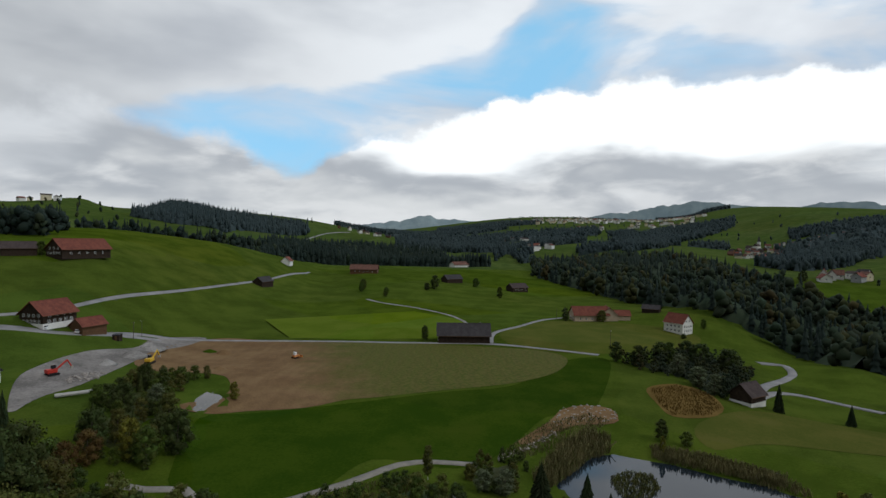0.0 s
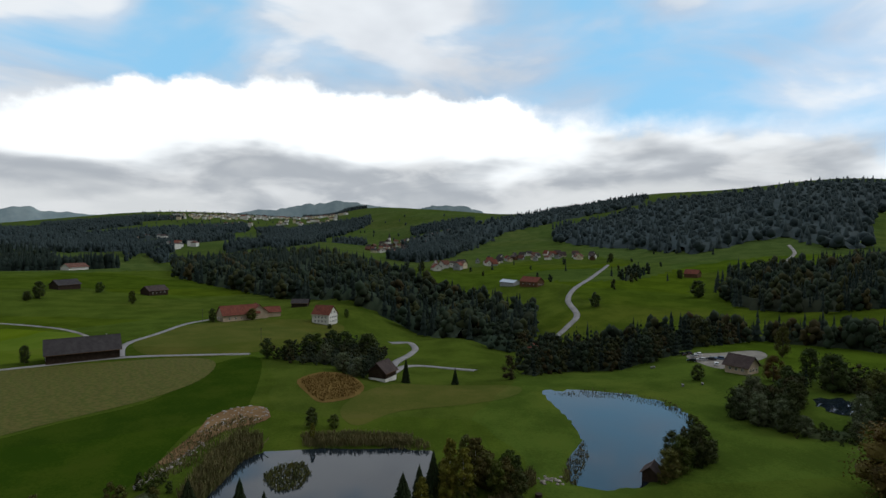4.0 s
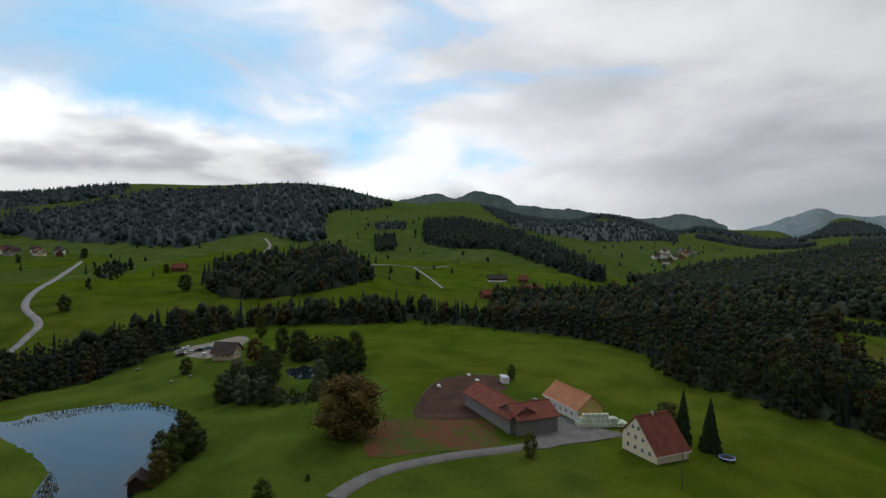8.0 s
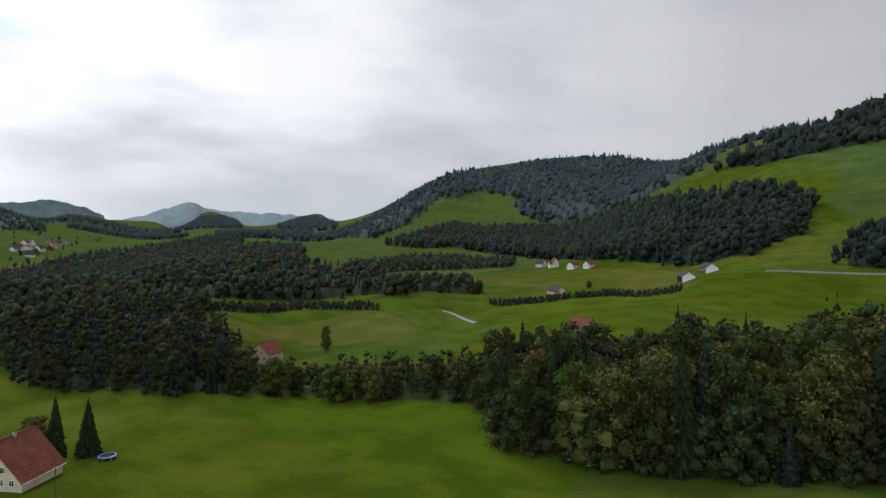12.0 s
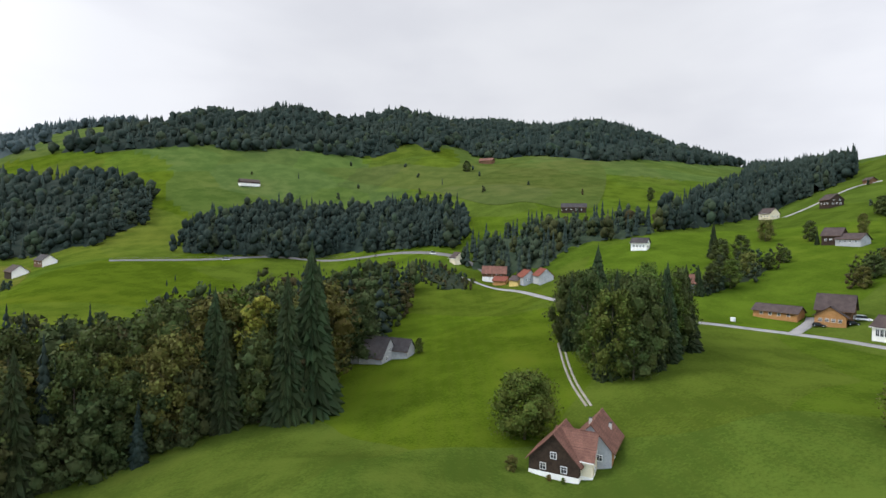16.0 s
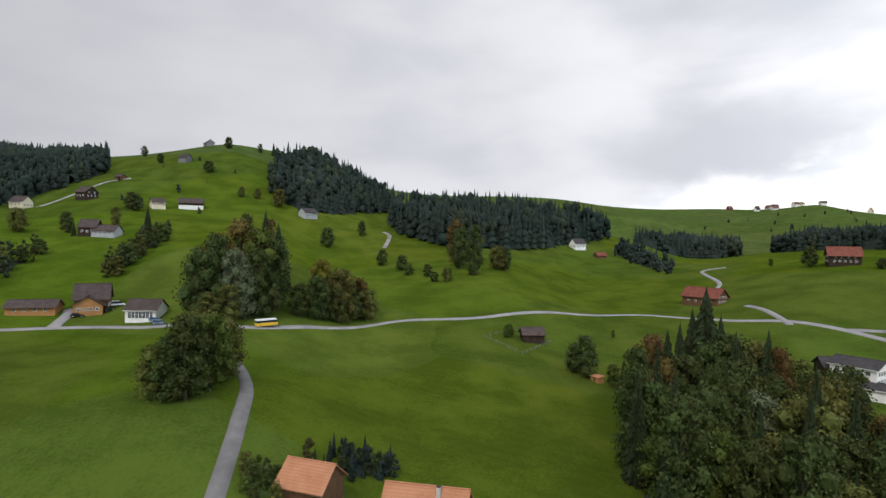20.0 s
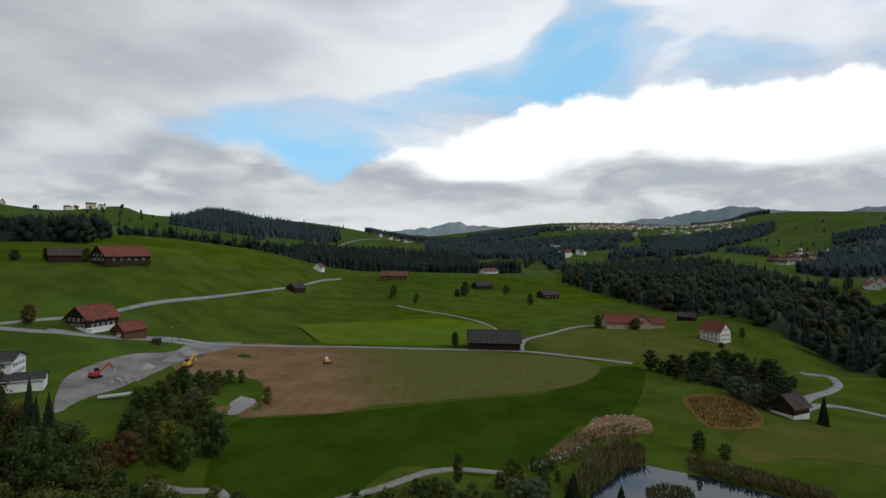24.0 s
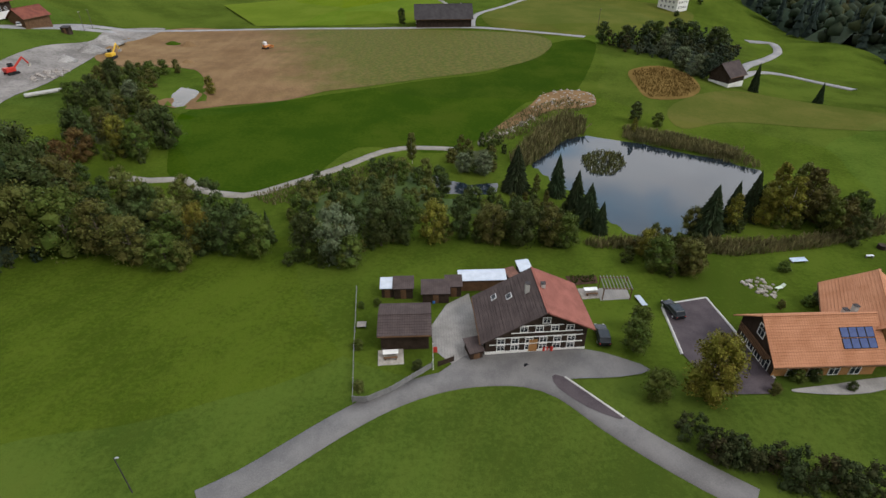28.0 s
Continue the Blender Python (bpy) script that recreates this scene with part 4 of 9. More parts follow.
def icosphere(sub):
    bm = bmesh.new()
    bmesh.ops.create_icosphere(bm, subdivisions=sub, radius=1.0)
    v = np.array([p.co[:] for p in bm.verts])
    f = np.array([[q.index for q in t.verts] for t in bm.faces])
    bm.free()
    return v, f


BALL1 = icosphere(1)


def leaf_cards(centres, normals, size):
    """A pointed leaf spray at each centre, facing roughly outwards."""
    n = len(centres)
    t = rng.normal(size=(n, 3))
    w = normals + 0.7 * rng.normal(size=(n, 3))
    w /= np.linalg.norm(w, axis=1)[:, None]
    a = np.cross(w, t)
    a /= np.linalg.norm(a, axis=1)[:, None] + 1e-9
    b = np.cross(w, a)
    s = (size * rng.uniform(0.6, 1.4, n))[:, None]
    v = np.stack([centres - a * s, centres + a * s * 0.7 - b * s * 0.75, centres + a * s * 0.5 + b * s * 0.8 + w * s * 0.3], 1)
    return v.reshape(-1, 3), np.arange(n * 3).reshape(-1, 3)


def join_arrays(parts):
    vs, fs, k = [], [], 0
    for v, f in parts:
        vs.append(v)
        fs.append(np.asarray(f) + k)
        k += len(v)
    return np.vstack(vs), np.vstack(fs)


def broadleaf_arrays(cards, size, lobes, wide=0.36, low=0.2, peak=0.5, core=0.58):
    """A crown of height one: lobes round a trunk, covered with leaf sprays, uneven and open."""
    parts, cs, ns = [], [], []
    for k in range(lobes):
        ang = k * 2.4 + rng.uniform(-0.4, 0.4)
        h = low + (1 - low) * (k + 0.6) / lobes
        t = (h - low) / (1 - low)
        reach = wide * math.sin(math.pi * (0.2 + 0.72 * t ** (0.6 + 0.8 * peak))) ** 0.75
        rad = rng.uniform(0.12, 0.19) * (wide / 0.36) * (1.1 - 0.35 * t)
        c = np.array([math.cos(ang) * max(0, reach - rad * 0.6) * rng.uniform(0.55, 1.0), math.sin(ang) * max(0, reach - rad * 0.6) * rng.uniform(0.55, 1.0), min(h, 1 - rad * 0.8)])
        v, f = BALL1
        jit = 1 + 0.18 * rng.normal(size=(len(v), 1))
        parts.append((c + v * jit * rad * core * np.array([1.0, 1.0, 0.95]), f))
        d = rng.normal(size=(cards // lobes, 3))
        d[:, 2] += 0.25
        d /= np.linalg.norm(d, axis=1)[:, None]
        cs.append(c + d * rad * rng.uniform(0.45, 1.15, (len(d), 1)) * np.array([1.05, 1.05, 0.9]))
        ns.append(d)
    parts.append(leaf_cards(np.vstack(cs), np.vstack(ns), size))
    return join_arrays(parts)


def conifer_arrays(tiers, boughs, wide=0.2):
    """Drooping boughs in tiers, wider towards the foot, ragged at the ends; height one."""
    vs, fs = [], []
    for k in range(tiers):
        f = k / (tiers - 1)
        z, reach = 0.08 + 0.9 * f, wide * (1 - f) ** 0.85 + 0.012
        m = max(4, int(boughs * (1 - 0.6 * f)))
        for j in range(m):
            ang = 2 * math.pi * (j + rng.uniform(-0.3, 0.3)) / m + k * 0.7
            r = reach * rng.uniform(0.72, 1.2)
            d = np.array([math.cos(ang), math.sin(ang), 0])
            s = np.array([-d[1], d[0], 0])
            w = r * rng.uniform(2.0, 3.6) / boughs + 0.003
            drop = 0.10 * r / wide * rng.uniform(0.5, 1.2) + 0.01
            i = len(vs) * 6
            vs.append([[0, 0, z + 0.05], d * r * 0.5 + s * w + [0, 0, z - drop * 0.5], d * r + [0, 0, z - drop], d * r * 0.5 - s * w + [0, 0, z - drop * 0.5], d * r * 0.55 + [0, 0, z + 0.012], d * r * 0.3 + [0, 0, z - drop - 0.03]])
            fs += [(i, i + 4, i + 1), (i + 1, i + 4, i + 2), (i + 4, i + 3, i + 2), (i, i + 3, i + 4), (i + 1, i + 2, i + 5), (i + 5, i + 2, i + 3)]
    return np.array(vs, float).reshape(-1, 3), np.array(fs)


def trunk_mesh(name, mat, limbs=4, slim=0.022):
    parts = []

    def limb(a, b, r0, r1):
        a, b = np.array(a, float), np.array(b, float)
        w = (b - a) / np.linalg.norm(b - a)
        u = np.cross(w, [0.3, 0.9, 0.1])
        u /= np.linalg.norm(u)
        q = np.cross(w, u)
        ring = [math.cos(k * math.pi / 3) * u + math.sin(k * math.pi / 3) * q for k in range(6)]
        v = np.array([a + c * r0 for c in ring] + [b + c * r1 for c in ring])
        parts.append((v, np.array([t for k in range(6) for t in ((k, (k + 1) % 6, 6 + (k + 1) % 6), (k, 6 + (k + 1) % 6, 6 + k))])))

    limb((0, 0, -0.06), (0.01, 0, 0.3), slim * 1.2, slim * 0.8)
    limb((0.01, 0, 0.3), (0, 0.015, 0.85), slim * 0.8, slim * 0.15)
    for k in range(limbs):
        a = k * 2.3
        limb((0.01, 0, 0.2 + 0.1 * k), (0.2 * math.cos(a), 0.2 * math.sin(a), 0.42 + 0.1 * k), slim * 0.5, slim * 0.1)
    return raw_mesh(name, *join_arrays(parts), mat, True)


CROWNS = {}
for tint in LEAF:
    if tint == "spruce":
        CROWNS[tint] = [raw_mesh("spruce_crown", *conifer_arrays(38 + 2 * k, 19, 0.16 + 0.022 * k), LEAF[tint]) for k in range(3)]
    else:
        CROWNS[tint] = [raw_mesh("crown", *broadleaf_arrays(3200, 0.0188, 16 + 3 * k, 0.32 + 0.05 * k, 0.08), LEAF[tint]) for k in range(3 if tint in ("green", "dark", "olive") else 2)]
CROWNS["fine_green"] = [raw_mesh("crown", *broadleaf_arrays(9000, 0.0165, 26, 0.47, 0.14, 0.55), LEAF["green"])]
CROWNS["fine_rust"] = [raw_mesh("crown", *broadleaf_arrays(9000, 0.0165, 28, 0.5, 0.1, 0.55), LEAF["rust"])]
CROWNS["fine_yellow"] = [raw_mesh("crown", *broadleaf_arrays(8000, 0.016, 22, 0.36, 0.06, 0.5), LEAF["yellow"])]
CROWNS["birch"] = [raw_mesh("crown", *broadleaf_arrays(2200, 0.022, 18, 0.24, 0.18, 0.4), LEAF["olive"]), raw_mesh("crown", *broadleaf_arrays(2200, 0.022, 20, 0.22, 0.18, 0.4), LEAF["yellow"])]
TRUNK, TRUNK_FIR, TRUNK_BIRCH = trunk_mesh("trunk", BARK), trunk_mesh("trunk", BARK, 0, 0.018), trunk_mesh("trunk", BARK_PALE, 4, 0.013)
TREE_WORDS = {
    "green": "leafy green deciduous tree", "dark": "dense dark green deciduous tree", "olive": "deciduous tree turning olive brown", "yellow": "autumn tree with yellow-green leaves",
    "rust": "autumn tree with rusty brown leaves", "grey": "grey-green bushy willow", "spruce": "tall dark green spruce", "fine_green": "round dense green lime tree", "fine_rust": "broad round tree with rust-brown autumn leaves",
    "fine_yellow": "yellowing willow tree", "birch": "slender pale-barked birch tree",
}
tree_count = itertools.count()


def tree(tint, x, y, height, stretch=1.0, where="beside the meadow", group=""):
    k = next(tree_count)
    r = random.Random(k * 7919 + 3)
    ob = new({"spruce": "conifer", "grey": "willow", "birch": "birch_tree", "rust": "beech_tree", "fine_rust": "beech_tree", "fine_yellow": "willow", "fine_green": "lime_tree"}.get(tint, "tree"))
    z = top(x, y)
    ob.matrix_basis = pose(x, y, z, 0, 0, r.uniform(0, 360)) @ Matrix.Diagonal((height * stretch, height * stretch, height, 1))
    crowns = CROWNS[tint]
    for name, me in (("trunk", TRUNK_FIR if tint == "spruce" else TRUNK_BIRCH if tint == "birch" else TRUNK), ("crown", crowns[k % len(crowns)])):
        c = new(name, me)
        c.parent = ob
    return tagged(ob, f"{TREE_WORDS[tint]} {where}", "tree", group)


def bush(x, y, height, tint="green", where="in the meadow", wide=1.0):
    k = next(tree_count)
    ob = new("bush", CROWNS[tint][k % len(CROWNS[tint])])
    ob.matrix_basis = pose(x, y, top(x, y) - 0.28 * height, 0, 0, (k * 77) % 360) @ Matrix.Diagonal((height * 1.5 * wide, height * 1.5 * wide, height * 1.25, 1))
    return tagged(ob, f"{'grey willow' if tint == 'grey' else tint.replace('fine_', '')} leafy bush {where}", "bush")


def scatter(loop, spacing, seed):
    g = np.random.default_rng(seed)
    a = np.asarray(loop, float)
    lo, hi = a.min(0), a.max(0)
    x, y = np.meshgrid(np.arange(lo[0], hi[0], spacing), np.arange(lo[1], hi[1], spacing))
    x, y = x.ravel() + g.uniform(-0.45, 0.45, x.size) * spacing, y.ravel() + g.uniform(-0.45, 0.45, y.size) * spacing
    m = inside(x, y, a) > 0
    return x[m], y[m], g


def grove(loop, spacing, tints, lo, hi, seed, where, group, slim=1.0):
    """Single trees over a stretch of ground."""
    x, y, g = scatter(loop, spacing, seed)
    for px, py in zip(x, y):
        t = tints[g.integers(len(tints))]
        h = g.uniform(lo, hi) * (1.1 if t == "spruce" else 1.0)
        tree(t, float(px), float(py), float(h), slim * float(g.uniform(0.85, 1.25)) * (0.9 if h > 18 else 1.05), where, group)


def low_broad():
    """A lumpy crown of small uneven lobes with a ragged rim."""
    parts = []
    for k in range(6):
        v, f = BALL1
        ang, reach = k * 2.4 + rng.uniform(0, 0.8), rng.uniform(0.10, 0.22) * (1.1 - 0.10 * k)
        c = np.array([reach * math.cos(ang), reach * math.sin(ang), 0.24 + 0.115 * k + rng.uniform(-0.05, 0.05)])
        parts.append((c + v * (1 + 0.24 * rng.normal(size=(len(v), 1))) * rng.uniform(0.14, 0.21) * np.array([1.0, 1.0, 1.15]), f))
    d = rng.normal(size=(14, 3))
    d /= np.linalg.norm(d, axis=1)[:, None]
    parts.append(leaf_cards(np.array([0, 0, 0.56]) + d * np.array([0.28, 0.28, 0.38]), d, 0.055))
    return join_arrays(parts)


def low_fir():
    vs, fs = [], []
    for k in range(5):
        z, r = 0.08 + 0.17 * k, 0.17 * (1 - k / 5.6)
        n = 7
        i = len(vs)
        vs.append([0, 0, z + 0.26])
        for j in range(n):
            a = 2 * math.pi * j / n + k
            q = r * (1.15 if j % 2 else 0.7) * rng.uniform(0.85, 1.15)
            vs.append([q * math.cos(a), q * math.sin(a), z - (0.03 if j % 2 else 0)])
        fs += [(i, i + 1 + j, i + 1 + (j + 1) % n) for j in range(n)]
    return np.array(vs, float), np.array(fs)


def far_broad():
    """A rounded crown of two lobes, to be seen from afar."""
    v, f = BALL1
    parts = []
    for k in range(2):
        a = rng.uniform(0, 6.3)
        c = np.array([0.09 * math.cos(a), 0.09 * math.sin(a), 0.42 + 0.24 * k])
        parts.append((c + v * (1 + 0.10 * rng.normal(size=(len(v), 1))) * np.array([0.27 - 0.05 * k, 0.27 - 0.05 * k, 0.36 - 0.05 * k]), f))
    return join_arrays(parts)


def far_fir():
    """A slim spruce of two skirts, to be seen from afar."""
    vs, fs = [], []
    for k in range(2):
        z, r, n = 0.06 + 0.36 * k, 0.18 * (1 - k / 2.8), 6
        i = len(vs)
        vs.append([0, 0, min(1.0, z + 0.6)])
        for j in range(n):
            a = 2 * math.pi * j / n + k
            q = r * rng.uniform(0.75, 1.2)
            vs.append([q * math.cos(a), q * math.sin(a), z + rng.uniform(-0.03, 0.03)])
        fs += [(i, i + 1 + j, i + 1 + (j + 1) % n) for j in range(n)]
    return np.array(vs, float), np.array(fs)


FAR = {"broad": [far_broad() for _ in range(4)], "fir": [far_fir() for _ in range(4)]}
LOW = {"broad": [low_broad() for _ in range(4)], "fir": [low_fir() for _ in range(4)]}
NEAR = {"broad": [broadleaf_arrays(1300, 0.027, 12 + k, 0.36 + 0.03 * k, 0.04) for k in range(4)], "fir": [conifer_arrays(14, 11, 0.17 + 0.015 * k) for k in range(4)]}
CLOSE = {"broad": [broadleaf_arrays(560, 0.033, 10, 0.35 + 0.03 * k, 0.04) for k in range(4)], "fir": [conifer_arrays(15, 9, 0.15 + 0.012 * k) for k in range(4)]}
MID = {"broad": [broadleaf_arrays(110, 0.044, 9, 0.33 + 0.03 * k, 0.06, core=0.62) for k in range(4)], "fir": [conifer_arrays(7, 6, 0.16 + 0.015 * k) for k in range(4)]}


def woods(loop, spacing, firs, lo, hi, seed, label, mat=None, near=0, closed=True, most=0):
    """A wood or thicket: many trees in one mesh, some in a second autumn tint. near: 0 far, 1 middle, 2 close."""
    a = np.asarray(loop, float)
    area = 0.5 * abs(np.sum(a[:, 0] * np.roll(a[:, 1], -1) - np.roll(a[:, 0], -1) * a[:, 1]))
    away = float(np.hypot(*a.mean(0)))
    distant = closed and not near and away > 480
    most = (1300 if away < 1500 else 850) if distant else most or (800, 420, 75)[int(near)]
    if distant:
        spacing = min(spacing, 8.0 if away < 1200 else 10.0)
    wider = max(1.0, math.sqrt(area / most) / spacing)
    spacing *= wider
    x, y, g = scatter(loop, spacing, seed)
    if not len(x):
        return
    z = relief(x, y)
    off = np.hypot(x, y)
    stage = np.full(len(x), 0) if near == 2 else np.where(off < 235, 4, np.where(off < 340, 1, np.where(off < 720, 2, 3)))
    parts, tints = [], []
    fir = g.uniform(size=len(x)) < firs
    for kind, share, step in ((q, w, n) for q, w in (("fir", fir), ("broad", ~fir)) for n in range(5)):
        for k in range(4):
            sel = np.where(share & (stage == step))[0][k::4]
            if not len(sel):
                continue
            v, f = (NEAR, MID, LOW, FAR, CLOSE)[step][kind][k]
            h = (lo + (hi - lo) * g.uniform(size=len(sel)) ** 1.3) * (1.12 if kind == "fir" else 0.95)
            w = h * g.uniform(0.7, 1.05, len(sel)) * min(1.5, wider**0.8) * (0.95 if kind == "fir" else 1.0)
            a = g.uniform(0, 6.3, len(sel))
            c, s = np.cos(a), np.sin(a)
            vx = (v[None, :, 0] * c[:, None] - v[None, :, 1] * s[:, None]) * w[:, None] + x[sel, None]
            vy = (v[None, :, 0] * s[:, None] + v[None, :, 1] * c[:, None]) * w[:, None] + y[sel, None]
            vz = v[None, :, 2] * h[:, None] + z[sel, None] - 0.5
            parts.append((np.stack([vx, vy, vz], -1).reshape(-1, 3), (np.arange(len(sel))[:, None, None] * len(v) + f[None]).reshape(-1, 3)))
            turn = g.uniform(size=len(sel))
            tints.append(np.repeat(np.where(kind == "fir", 3, np.where(turn < (0.55 if near else 0.75), 0, np.where(turn < (0.86 if near else 0.95), 1, 2))), len(f)))
    # closed leaf canopy between the single trees
    cell = max(spacing * 0.8, 2.0)
    a = np.asarray(loop, float)
    gx, gy = np.arange(a[:, 0].min(), a[:, 0].max() + cell, cell), np.arange(a[:, 1].min(), a[:, 1].max() + cell, cell)
    mx, my = np.meshgrid(gx, gy)
    shape = mx.shape
    mx, my = mx.ravel() + g.uniform(-0.35, 0.35, mx.size) * cell, my.ravel() + g.uniform(-0.35, 0.35, my.size) * cell
    deep = inside(mx, my, a)
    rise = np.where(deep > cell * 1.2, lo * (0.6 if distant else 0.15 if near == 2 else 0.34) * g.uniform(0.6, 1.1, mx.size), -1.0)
    k = np.arange(mx.size).reshape(shape)
    q = np.stack([k[:-1, :-1], k[:-1, 1:], k[1:, 1:], k[1:, :-1]], -1).reshape(-1, 4)
    q = q[(deep[q] > -cell * 0.2).all(1)]
    if closed and len(q):
        used, new_id = np.unique(q, return_inverse=True)
        q = new_id.reshape(-1, 4)
        mx, my, rise = mx[used], my[used], rise[used]
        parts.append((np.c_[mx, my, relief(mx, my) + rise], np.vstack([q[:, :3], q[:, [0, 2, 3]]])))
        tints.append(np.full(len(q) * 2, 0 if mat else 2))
    v, f = join_arrays(parts)
    leafy = near == 2 and mat is WOODS_CREEK
    # past 1100 m every tree takes the foliage colour that holds the haze
    me = raw_mesh("woods", v, f, LEAF["dark"] if leafy else WOODS_HAZED if away > 1100 else mat or WOODS, True)
    for m in (LEAF["olive"], LEAF["green"], LEAF["dark"]) if leafy else (WOODS_HAZED, WOODS_HAZED, WOODS_HAZED) if away > 1100 else (WOODS_OLIVE, WOODS_AUTUMN, WOODS) if mat else (WOODS_MIXED, WOODS, WOODS):
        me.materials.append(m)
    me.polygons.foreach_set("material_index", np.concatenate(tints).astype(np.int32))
    tagged(new("woods", me), label, "forest", kind="stuff")


def strewn(loop, spacing, lo, hi, seed, label):
    """Single small trees strewn over far meadows."""
    woods(loop, spacing, 0.25, lo, hi, seed, label, WOODS_MIXED, closed=False)


DARKW = "dark spruce wood on the hillside"
woods([(-530.3, 911.4), (-737.2, 1451.1), (-517.2, 1281.5), (-351.8, 1399.8), (-314.6, 1252.7), (-369.5, 916.0), (-445.2, 875.8)], 13, 0.85, 16, 24, 1, "dark wooded ridge above the meadows")
woods([(-362.2, 527.6), (-341.8, 587.8), (-292.5, 613.9), (-234.3, 649.0), (-251.3, 696.0), (-327.0, 686.1), (-382.1, 657.0), (-407.5, 593.6)], 9, 0.4, 10, 16, 2, "row of dark trees behind the meadow crest")
woods([(-251.4, 717.2), (-201.4, 856.6), (-83.4, 946.3), (6.3, 1000.0), (7.2, 1150.0), (-212.4, 1099.7), (-307.7, 877.6)], 11, 0.8, 16, 24, 3, "belt of dark spruces across the valley")
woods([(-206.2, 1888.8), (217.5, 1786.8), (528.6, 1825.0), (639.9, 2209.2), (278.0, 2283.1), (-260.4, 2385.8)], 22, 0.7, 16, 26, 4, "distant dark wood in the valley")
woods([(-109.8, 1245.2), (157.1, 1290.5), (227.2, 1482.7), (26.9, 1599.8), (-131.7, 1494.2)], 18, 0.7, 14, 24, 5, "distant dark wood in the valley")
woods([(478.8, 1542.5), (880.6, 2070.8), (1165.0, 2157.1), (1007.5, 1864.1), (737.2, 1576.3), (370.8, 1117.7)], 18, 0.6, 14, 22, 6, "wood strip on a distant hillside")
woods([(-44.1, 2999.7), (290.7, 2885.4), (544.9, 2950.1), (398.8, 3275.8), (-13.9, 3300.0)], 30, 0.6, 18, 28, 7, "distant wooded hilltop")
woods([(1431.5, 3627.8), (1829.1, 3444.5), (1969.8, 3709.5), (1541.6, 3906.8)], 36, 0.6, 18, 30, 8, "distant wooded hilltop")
woods([(115.3, 689.5), (152.7, 553.5), (173.5, 413.6), (200.1, 358.9), (208.1, 318.1), (212.3, 262.4), (222.3, 222.7), (278.8, 266.7), (327.5, 320.3), (350.4, 422.5), (325.0, 463.7), (355.0, 576.1), (379.5, 718.3), (315.7, 810.1), (248.7, 1016.1), (172.9, 1033.7)], 9.5, 0.55, 14, 22, 9, "dark mixed wood in the ravine", WOODS_MIXED, 0, most=1300)
woods([(842.9, 1369.0), (1059.4, 1280.1), (1888.9, 1666.2), (1707.7, 1114.4), (1522.3, 993.2), (1304.7, 1128.0), (1002.4, 1068.6), (734.8, 887.3), (572.8, 818.0), (610.3, 949.2)], 16, 0.75, 16, 24, 10, DARKW)
woods([(1094.8, 1008.1), (1232.0, 957.2), (1469.2, 937.2), (1590.2, 727.7), (1699.4, 577.9), (2006.1, 379.0), (1899.8, 271.0), (1488.5, 354.4), (1303.3, 356.0), (889.2, 242.1), (820.6, 269.6), (912.0, 365.4), (728.8, 403.9), (827.6, 575.9), (881.2, 794.0)], 16, 0.6, 18, 26, 11, DARKW)
woods([(483.9, 249.2), (430.4, 205.7), (423.7, 138.5), (448.0, 109.5), (501.4, 89.5), (579.7, 117.6), (761.0, 193.4), (630.7, 207.0), (595.1, 257.5), (548.1, 269.0)], 10, 0.5, 12, 20, 12, "dark grove on the slope", WOODS_MIXED)
woods([(1283.8, 231.3), (1348.2, 162.1), (1241.4, 149.1), (1222.2, 220.1)], 12, 0.5, 12, 18, 13, "hedge on the hillside")
woods([(1082.5, 194.6), (1116.9, 158.2), (979.7, 134.8), (921.8, 161.7)], 12, 0.5, 12, 18, 14, "grove on the hillside")
woods([(492.2, 353.6), (583.3, 388.0), (559.0, 363.5), (464.4, 322.7)], 9, 0.3, 8, 14, 15, "grove in the meadow", WOODS_MIXED)
woods([(1392.3, 124.9), (1505.5, 21.1), (1230.3, -85.7), (987.7, -130.5), (802.6, -172.6), (666.8, -169.6), (663.5, -142.9), (763.0, -101.2), (924.2, -45.6), (978.8, 44.0), (1048.2, 91.4)], 13, 0.75, 14, 22, 16, DARKW)
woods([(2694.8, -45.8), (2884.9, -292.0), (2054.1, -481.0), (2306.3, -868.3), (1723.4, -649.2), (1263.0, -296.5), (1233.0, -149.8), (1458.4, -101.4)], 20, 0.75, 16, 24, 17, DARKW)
woods([(735.8, -211.1), (960.9, -363.0), (1080.3, -515.9), (1049.6, -656.6), (1326.4, -981.8), (508.1, -377.2), (570.8, -357.8), (617.8, -264.9)], 13, 0.55, 14, 20, 18, "dark valley wood", WOODS_MIXED)
woods([(599.5, -172.7), (871.1, -328.0), (836.2, -494.6), (769.3, -704.6), (499.5, -467.8), (391.6, -491.7), (265.1, -355.0), (308.1, -349.0), (367.6, -272.6), (387.9, -229.9), (450.1, -184.2)], 12, 0.5, 13, 19, 19, "dark valley wood", WOODS_MIXED)
woods([(1242.0, -841.1), (1106.2, -1013.1), (1265.5, -1208.8), (1490.4, -1009.4)], 16, 0.8, 18, 26, 20, "dark wooded knoll")
woods([(2499.8, -1020.3), (2295.8, -1421.0), (2465.8, -1526.3), (2685.0, -1095.9)], 24, 0.8, 18, 26, 21, "distant wooded hill")
woods([(2498.4, -90.2), (2426.9, -335.8), (2402.6, -690.9), (2449.8, -870.9), (2691.0, -773.8), (2698.2, -97.4)], 24, 0.8, 18, 26, 22, "distant wooded hill")
